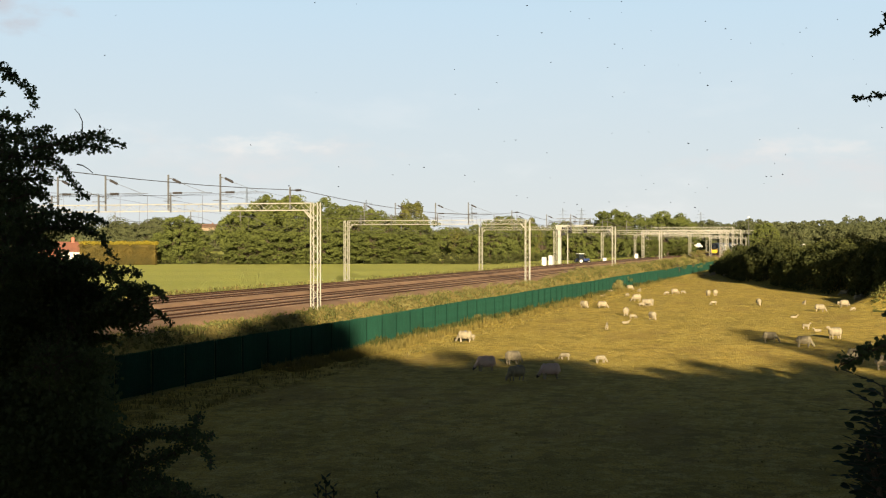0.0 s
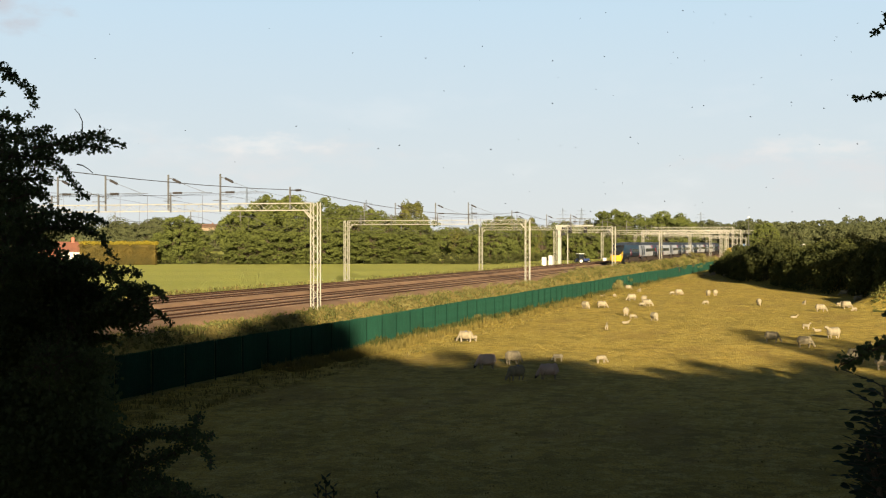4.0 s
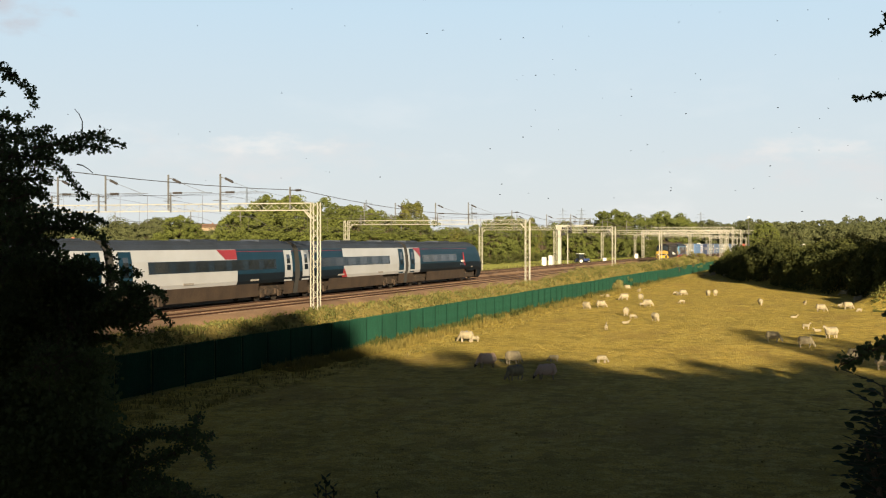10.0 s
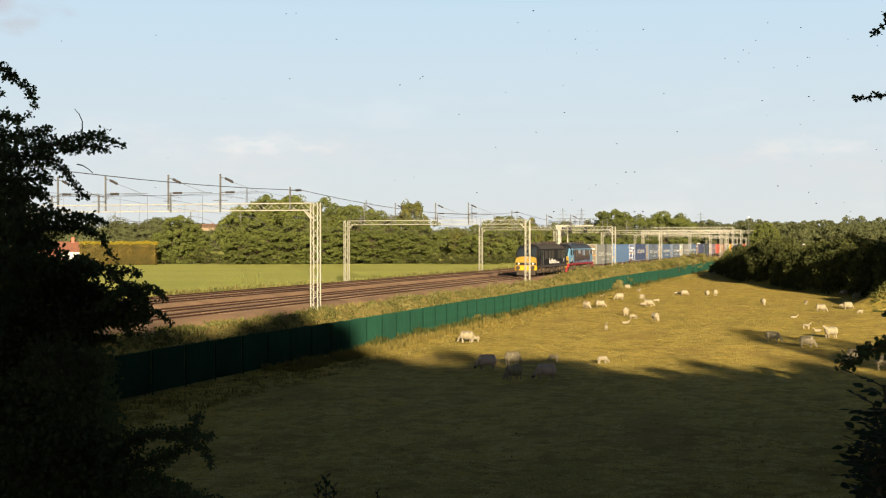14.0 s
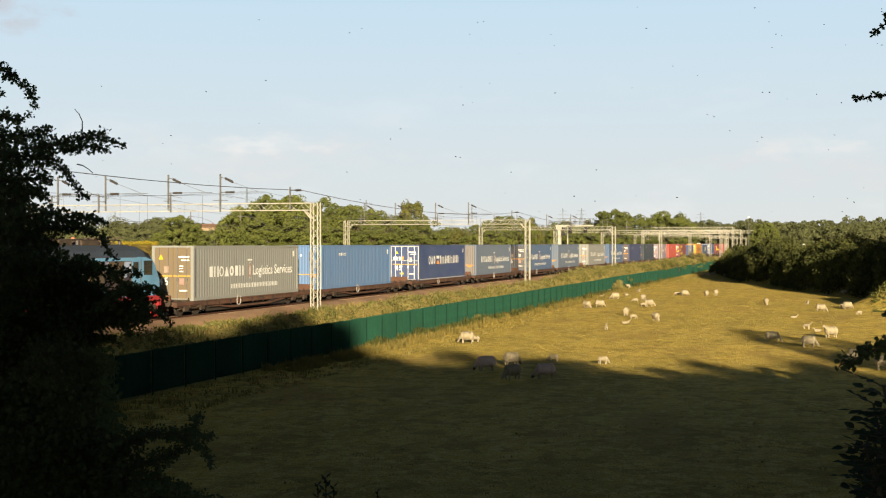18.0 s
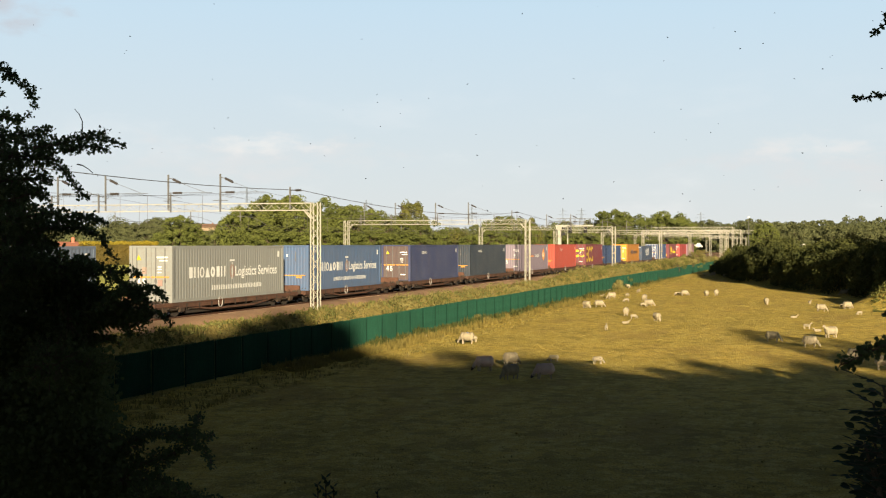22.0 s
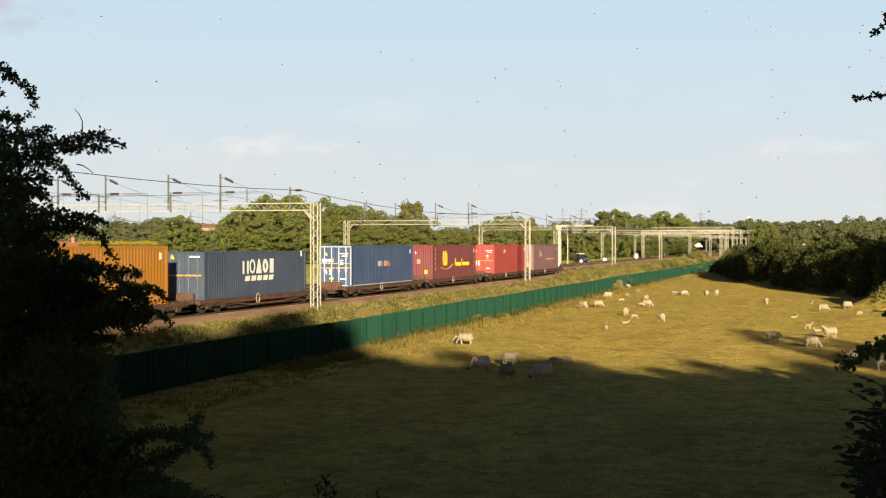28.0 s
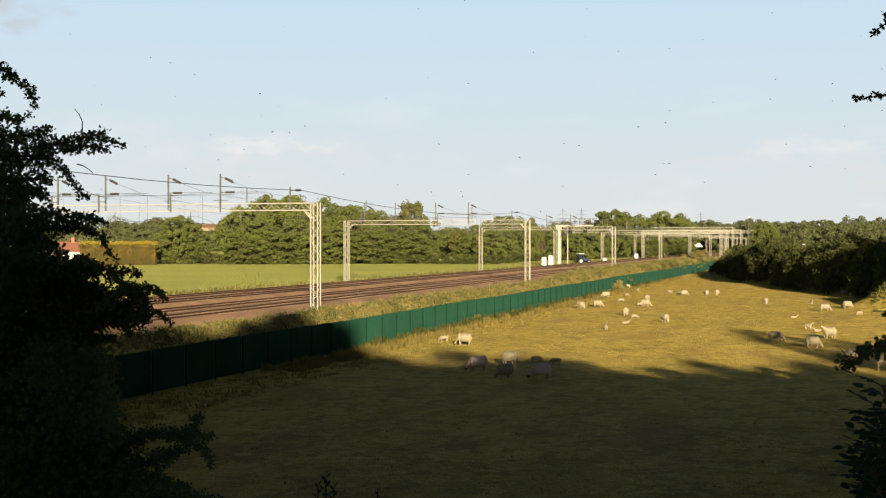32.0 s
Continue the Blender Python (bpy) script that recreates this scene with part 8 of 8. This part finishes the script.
grass_patch("meadow_tussocks", "olive tussocks left by the sheep", 3600, (-50, 150), (-44.0, -8.5), 0.085, M_STRAW, 19, 6, wide=0.02)
grass_patch("meadow_stalks", "pale dry stalks in the grazed meadow", 3600, (-50, 150), (-46.0, -8.5), 0.08, M_STRAW, 21, 5, wide=0.014)

BANK_BUSH = [bush_mesh("bramble", 3.2, 2.0, 1.5, 26, 34, 0.16, 120 + i, M_LEAF_ASH, cr=0.42) for i in range(2)]
for i, (s, d, k, sz) in enumerate(((128, -4.5, 0.9, 0.8), (141, -5.2, 1.1, 1.0), (150, -4.6, 1.2, 1.1), (160, -5.0, 1.3, 1.2), (171, -4.8, 1.3, 1.3), (184, -5.0, 1.4, 1.4), (196, -5.2, 1.3, 1.2), (210, -5.0, 1.5, 1.5), (226, -5.6, 1.5, 1.6), (240, -6.0, 1.7, 1.8), (30, -4.6, 0.45, 0.5),
                                   (64, -5.0, 0.5, 0.5), (84, -4.4, 0.7, 0.5), (97, -5.3, 0.8, 0.7), (255, -7, 1.9, 3.4), (270, -8, 2.0, 3.7), (108, -4.8, 0.6, 0.6))):
    p = T(s, d)
    plant_bush("bramble_bush", BANK_BUSH[i % 2], "sunlit bramble bush on the railway bank", p.x, p.y, ground_z(s, d) - 0.15, 70 + i * 37, k, "brambles of the bank", sz=sz)

# ---------------------------------------------------------------- buildings, vehicles and masts in the distance
def house(x, y, w, dpt, h, roof_h, rz, wall_m, roof_m, label, windows=()):
    t = thing("house", label, "house", pose(x, y, gz(x, y) - 0.1, 0, 0, rz))
    part("wall", Shape().box(-w / 2, -dpt / 2, 0, w / 2, dpt / 2, h), wall_m, t)
    r = Shape().add([(-w / 2 - 0.3, -dpt / 2 - 0.35, h - 0.05), (w / 2 + 0.3, -dpt / 2 - 0.35, h - 0.05), (w / 2 + 0.3, dpt / 2 + 0.35, h - 0.05), (-w / 2 - 0.3, dpt / 2 + 0.35, h - 0.05), (-w / 2 - 0.3, 0, h + roof_h), (w / 2 + 0.3, 0, h + roof_h)],
                    [(0, 1, 5, 4), (2, 3, 4, 5), (0, 4, 3), (1, 2, 5), (0, 3, 2, 1)])
    rf = part("roof", r, roof_m, t)
    part("chimney", Shape().box(w * 0.3 - 0.35, -0.35, h + roof_h * 0.6, w * 0.3 + 0.35, 0.35, h + roof_h + 1.0), M_BRICK, rf)
    for wx, wz in windows:
        wi = part("window", Shape().box(wx - 0.55, -dpt / 2 - 0.06, wz, wx + 0.55, -dpt / 2 + 0.02, wz + 1.2), M_WHITE, t, "white framed window")
        part("pane", Shape().box(wx - 0.45, -dpt / 2 - 0.075, wz + 0.1, wx + 0.45, -dpt / 2 - 0.062, wz + 1.1), M_GLASS_DARK, wi)
    return t


X = at_px(108, 285)
house(X, 285, 9.0, 7.0, 2.6, 2.3, 8, M_BRICK, M_ROOF, "red-brick cottage with a clay tile roof behind the hedge", ((-2.8, 1.0), (0.2, 1.0), (2.8, 1.0)))
X = at_px(128, 279)
lt = thing("garden_store", "low white rendered outbuilding beside the cottage", "outbuilding", pose(X, 279, gz(X, 279), 0, 0, 6))
part("wall", Shape().box(-2.0, -1.2, 0, 2.0, 1.2, 2.3), M_WHITE, lt)
part("roof", Shape().box(-2.15, -1.4, 2.3, 2.15, 1.4, 2.45), M_CONCRETE, lt)
X = at_px(364, 900)
house(X, 900, 17.0, 9.0, 2.4, 2.6, -6, M_RENDER_TAN, M_ROOF_OLD, "distant barn with a long clay tile roof")
X = at_px(1362, 560)
wh = thing("glasshouse", "long pale glasshouse roofs beyond the thicket", "glasshouse", pose(X, 560, gz(X, 560), 0, 0, -12))
for i in range(7):
    sh = Shape().add([(-24 + i * 7, -6, 4.2), (-17 + i * 7, -6, 4.2), (-20.5 + i * 7, -6, 6.0), (-24 + i * 7, 6, 4.2), (-17 + i * 7, 6, 4.2), (-20.5 + i * 7, 6, 6.0)], [(0, 1, 2), (5, 4, 3), (0, 2, 5, 3), (1, 4, 5, 2), (0, 3, 4, 1)])
    part("roof", sh, M_WHITE, wh)
part("wall", Shape().box(-24, -6, 0, 25, 6, 4.18), M_CONCRETE, wh)

M_CAR_BLUE = mat("blue_tractor_paint", (0.022, 0.040, 0.12), rough=0.5)
tp = T(199.5, 19.5)
tr = thing("tractor", "small blue tractor parked beyond the line", "tractor", pose(tp.x, tp.y, gz(tp.x, tp.y), 0, 0, 20))
part("bonnet", Shape().box(0.2, -0.4, 0.75, 1.7, 0.4, 1.35, 0.1), M_CAR_BLUE, tr)
cb = part("cab", Shape().box(-1.1, -0.65, 0.7, 0.2, 0.65, 1.3, 0.06), M_CAR_BLUE, tr)
part("cab_roof", Shape().box(-1.15, -0.7, 2.35, 0.25, 0.7, 2.5, 0.05), M_WHITE, cb)
part("cab_glass", Shape().box(-1.05, -0.62, 1.3, 0.15, 0.62, 2.35), M_GLASS_DARK, cb)
for x, r, y in ((-0.7, 0.75, 0.85), (-0.7, 0.75, -0.85), (1.3, 0.48, 0.7), (1.3, 0.48, -0.7)):
    wl_ = part("wheel", Shape().disc((x, y, r), (0, 1, 0), r, 0.35, 18), M_BLACK, tr)
    part("rim", Shape().disc((x, y * 1.02, r), (0, 1, 0), r * 0.5, 0.37, 12), M_WHITE, wl_)

vp = T(492, 23.0)
van = thing("van", "white panel van parked by the junction", "van", pose(vp.x, vp.y, gz(vp.x, vp.y), 0, 0, 15))
part("body", Shape().add([(x, y, z) for y in (-0.95, 0.95) for x, z in ((-2.6, 0.4), (2.6, 0.4), (2.6, 1.15), (1.8, 1.35), (1.2, 2.35), (-2.6, 2.45))],
                         [(5, 4, 3, 2, 1, 0), (6, 7, 8, 9, 10, 11)] + [(i, (i + 1) % 6, (i + 1) % 6 + 6, i + 6) for i in range(6)]), M_WHITE, van)
part("windscreen", Shape().add([(1.82, -0.85, 1.4), (1.82, 0.85, 1.4), (1.27, 0.8, 2.28), (1.27, -0.8, 2.28)], [(0, 1, 2, 3)]), M_GLASS_DARK, van)
for x in (-1.7, 1.7):
    for y in (-0.88, 0.88):
        part("wheel", Shape().disc((x, y, 0.36), (0, 1, 0), 0.36, 0.24, 16), M_BLACK, van)

# stabled rake in the yard: a blue parcels van seen between the columns
yd = T(560, 21.0)
yv = thing("stabled_rail_van", "blue and white rail van stabled in the yard", "rail van", pose(yd.x, yd.y, 0.0, 0, 0, TRAVEL))
part("body", Shape().box(-7, -1.3, 1.2, 7, 1.3, 3.7, 0.2), M_CTR["blue"], yv)
part("white_end", Shape().box(7.0, -1.2, 1.2, 7.15, 1.2, 3.6), M_WHITE, yv)
part("red_panel", Shape().box(2.0, 1.302, 1.5, 5.0, 1.33, 2.6), M_RED, yv)
bogie(yv, -4.6)
bogie(yv, 4.6)

# a tall lighting mast and far transmission towers
lm = thing("lighting_mast", "slender grey lighting mast with lamp heads", "lamp mast", pose(at_px(1325, 480), 480, gz(at_px(1325, 480), 480)))
part("mast", Shape().tube([(0, 0, 0), (0, 0, 15)], 0.16, 8, 0.08), M_STEEL_GREY, lm)
part("lamp_head", Shape().box(-0.35, -0.3, 15.0, 0.35, 0.3, 15.4, 0.08), M_WHITE, lm)
M_TOWER = mat("pale_galvanised_tower", (0.11, 0.13, 0.16), (0.09, 0.11, 0.14), rough=0.7)


def tower(x, y, h):
    t = thing("transmission_tower", "pale lattice transmission tower on the horizon", "pylon", pose(x, y, gz(x, y), 0, 0, 25), "transmission towers")
    sh = Shape()
    for a, b in ((-1, -1), (1, -1), (1, 1), (-1, 1)):
        sh.bar((a * h * 0.1, b * h * 0.1, 0), (a * 0.9, b * 0.9, h * 0.62), 0.13)
        sh.bar((a * 0.9, b * 0.9, h * 0.62), (a * 0.3, b * 0.3, h), 0.12)
    for i in range(6):
        z0, z1 = h * 0.1 * i, h * 0.1 * (i + 1)
        w0, w1 = h * 0.1 + (0.9 - h * 0.1) * z0 / (h * 0.62), h * 0.1 + (0.9 - h * 0.1) * z1 / (h * 0.62)
        sh.bar((-w0, -w0, z0), (w1, -w1, z1), 0.07).bar((w0, -w0, z0), (-w1, -w1, z1), 0.07)
    part("body", sh, M_TOWER, t)
    for z, w in ((0.66, 0.17), (0.79, 0.22), (0.91, 0.15)):
        part("cross_arm", Shape().bar((-h * w, 0, h * z), (0, 0, h * z + 1.2), 0.09).bar((h * w, 0, h * z), (0, 0, h * z + 1.2), 0.09).bar((-h * w, 0, h * z), (h * w, 0, h * z), 0.09), M_TOWER, t)


for px, dist, h in ((437, 1150, 48), (648, 1500, 48), (835, 1700, 46), (996, 1900, 48), (1029, 1500, 38), (1240, 1700, 38)):
    tower(at_px(px, dist), dist, h)

# ---------------------------------------------------------------- midges in the air
M_MIDGE = mat("dark_midge", (0.05, 0.047, 0.045), rough=0.8)
midge_body = Shape().ball((0, 0, 0), 0.0042, 0.0018, 0.0018, 6, 4).mesh("midge_body", M_MIDGE)
wing_me = Shape().add([(0, 0, 0.001), (-0.003, 0.0045, 0.003), (-0.001, 0.005, 0.0035), (0.0015, 0.001, 0.001)], [(0, 1, 2, 3)]).mesh("midge_wing", M_MIDGE)
midges = []
rng = random.Random(909)
for i in range(85):
    dist = rng.uniform(5.0, 11.0)
    ob = thing("midge", "tiny dark midge hovering in the evening air", "midge", None, "swarm of midges")
    part("body", midge_body, None, ob)
    part("wing", wing_me, None, ob)
    rows = []
    px, py = (rng.gauss(1180, 190) if i % 3 else rng.uniform(120, 1568)), rng.uniform(0, 380)
    vx, vy = rng.uniform(-50, 50), rng.uniform(-25, 25)
    for t in range(0, 33, 2):
        p = near_pt(px, py, dist)
        rows.append((t, pose(p.x, p.y, p.z, 0, 0, rng.uniform(-40, 40))))
        vx, vy = vx + rng.uniform(-60, 60), vy + rng.uniform(-40, 40)
        vx, vy = max(-120, min(120, vx)), max(-70, min(70, vy))
        px, py = px + vx, py + vy
        if not 60 < px < 1560:
            vx, px = -vx, max(60, min(1560, px))
        if not 0 < py < 375:
            vy, py = -vy, max(0, min(375, py))
    midges.append((ob, rows))
# ---------------------------------------------------------------- movement
def express_s(t):
    return EXPRESS_S6 - EXPRESS_V * (t - 6.0)


def freight_s(t):
    return 96.8 - 31.25 * (t - 13.0) + 0.14 * (t - 13.0) ** 2


def motions():
    for ob, back, turn in cars:
        # the nose of the set is at express_s; a vehicle stands -back metres behind it
        rows = []
        for t in (0, 8, 16, 24, 32):
            p = T(express_s(t) - back, EXPRESS_D)
            rows.append((t, pose(p.x, p.y, 0, 0, 0, TRAVEL + turn)))
        walk(ob, rows)
    for ob, back in freight:
        lift = DECK_Z if ob["category"] == "container" else 0.0
        rows = []
        for t in range(0, 33, 2):
            p = T(freight_s(t) - back, FREIGHT_D)
            rows.append((t, pose(p.x, p.y, lift, 0, 0, TRAVEL)))
        walk(ob, rows)
    for ob, heading, spots in flock:
        if max(math.hypot(b[1] - spots[0][1], b[2] - spots[0][2]) for b in spots) > 0.12:
            walk(ob, [(t, pose(x, y, z, 0, 0, heading)) for t, x, y, z in spots])
    for ob, rows in midges:
        walk(ob, rows)


motions()
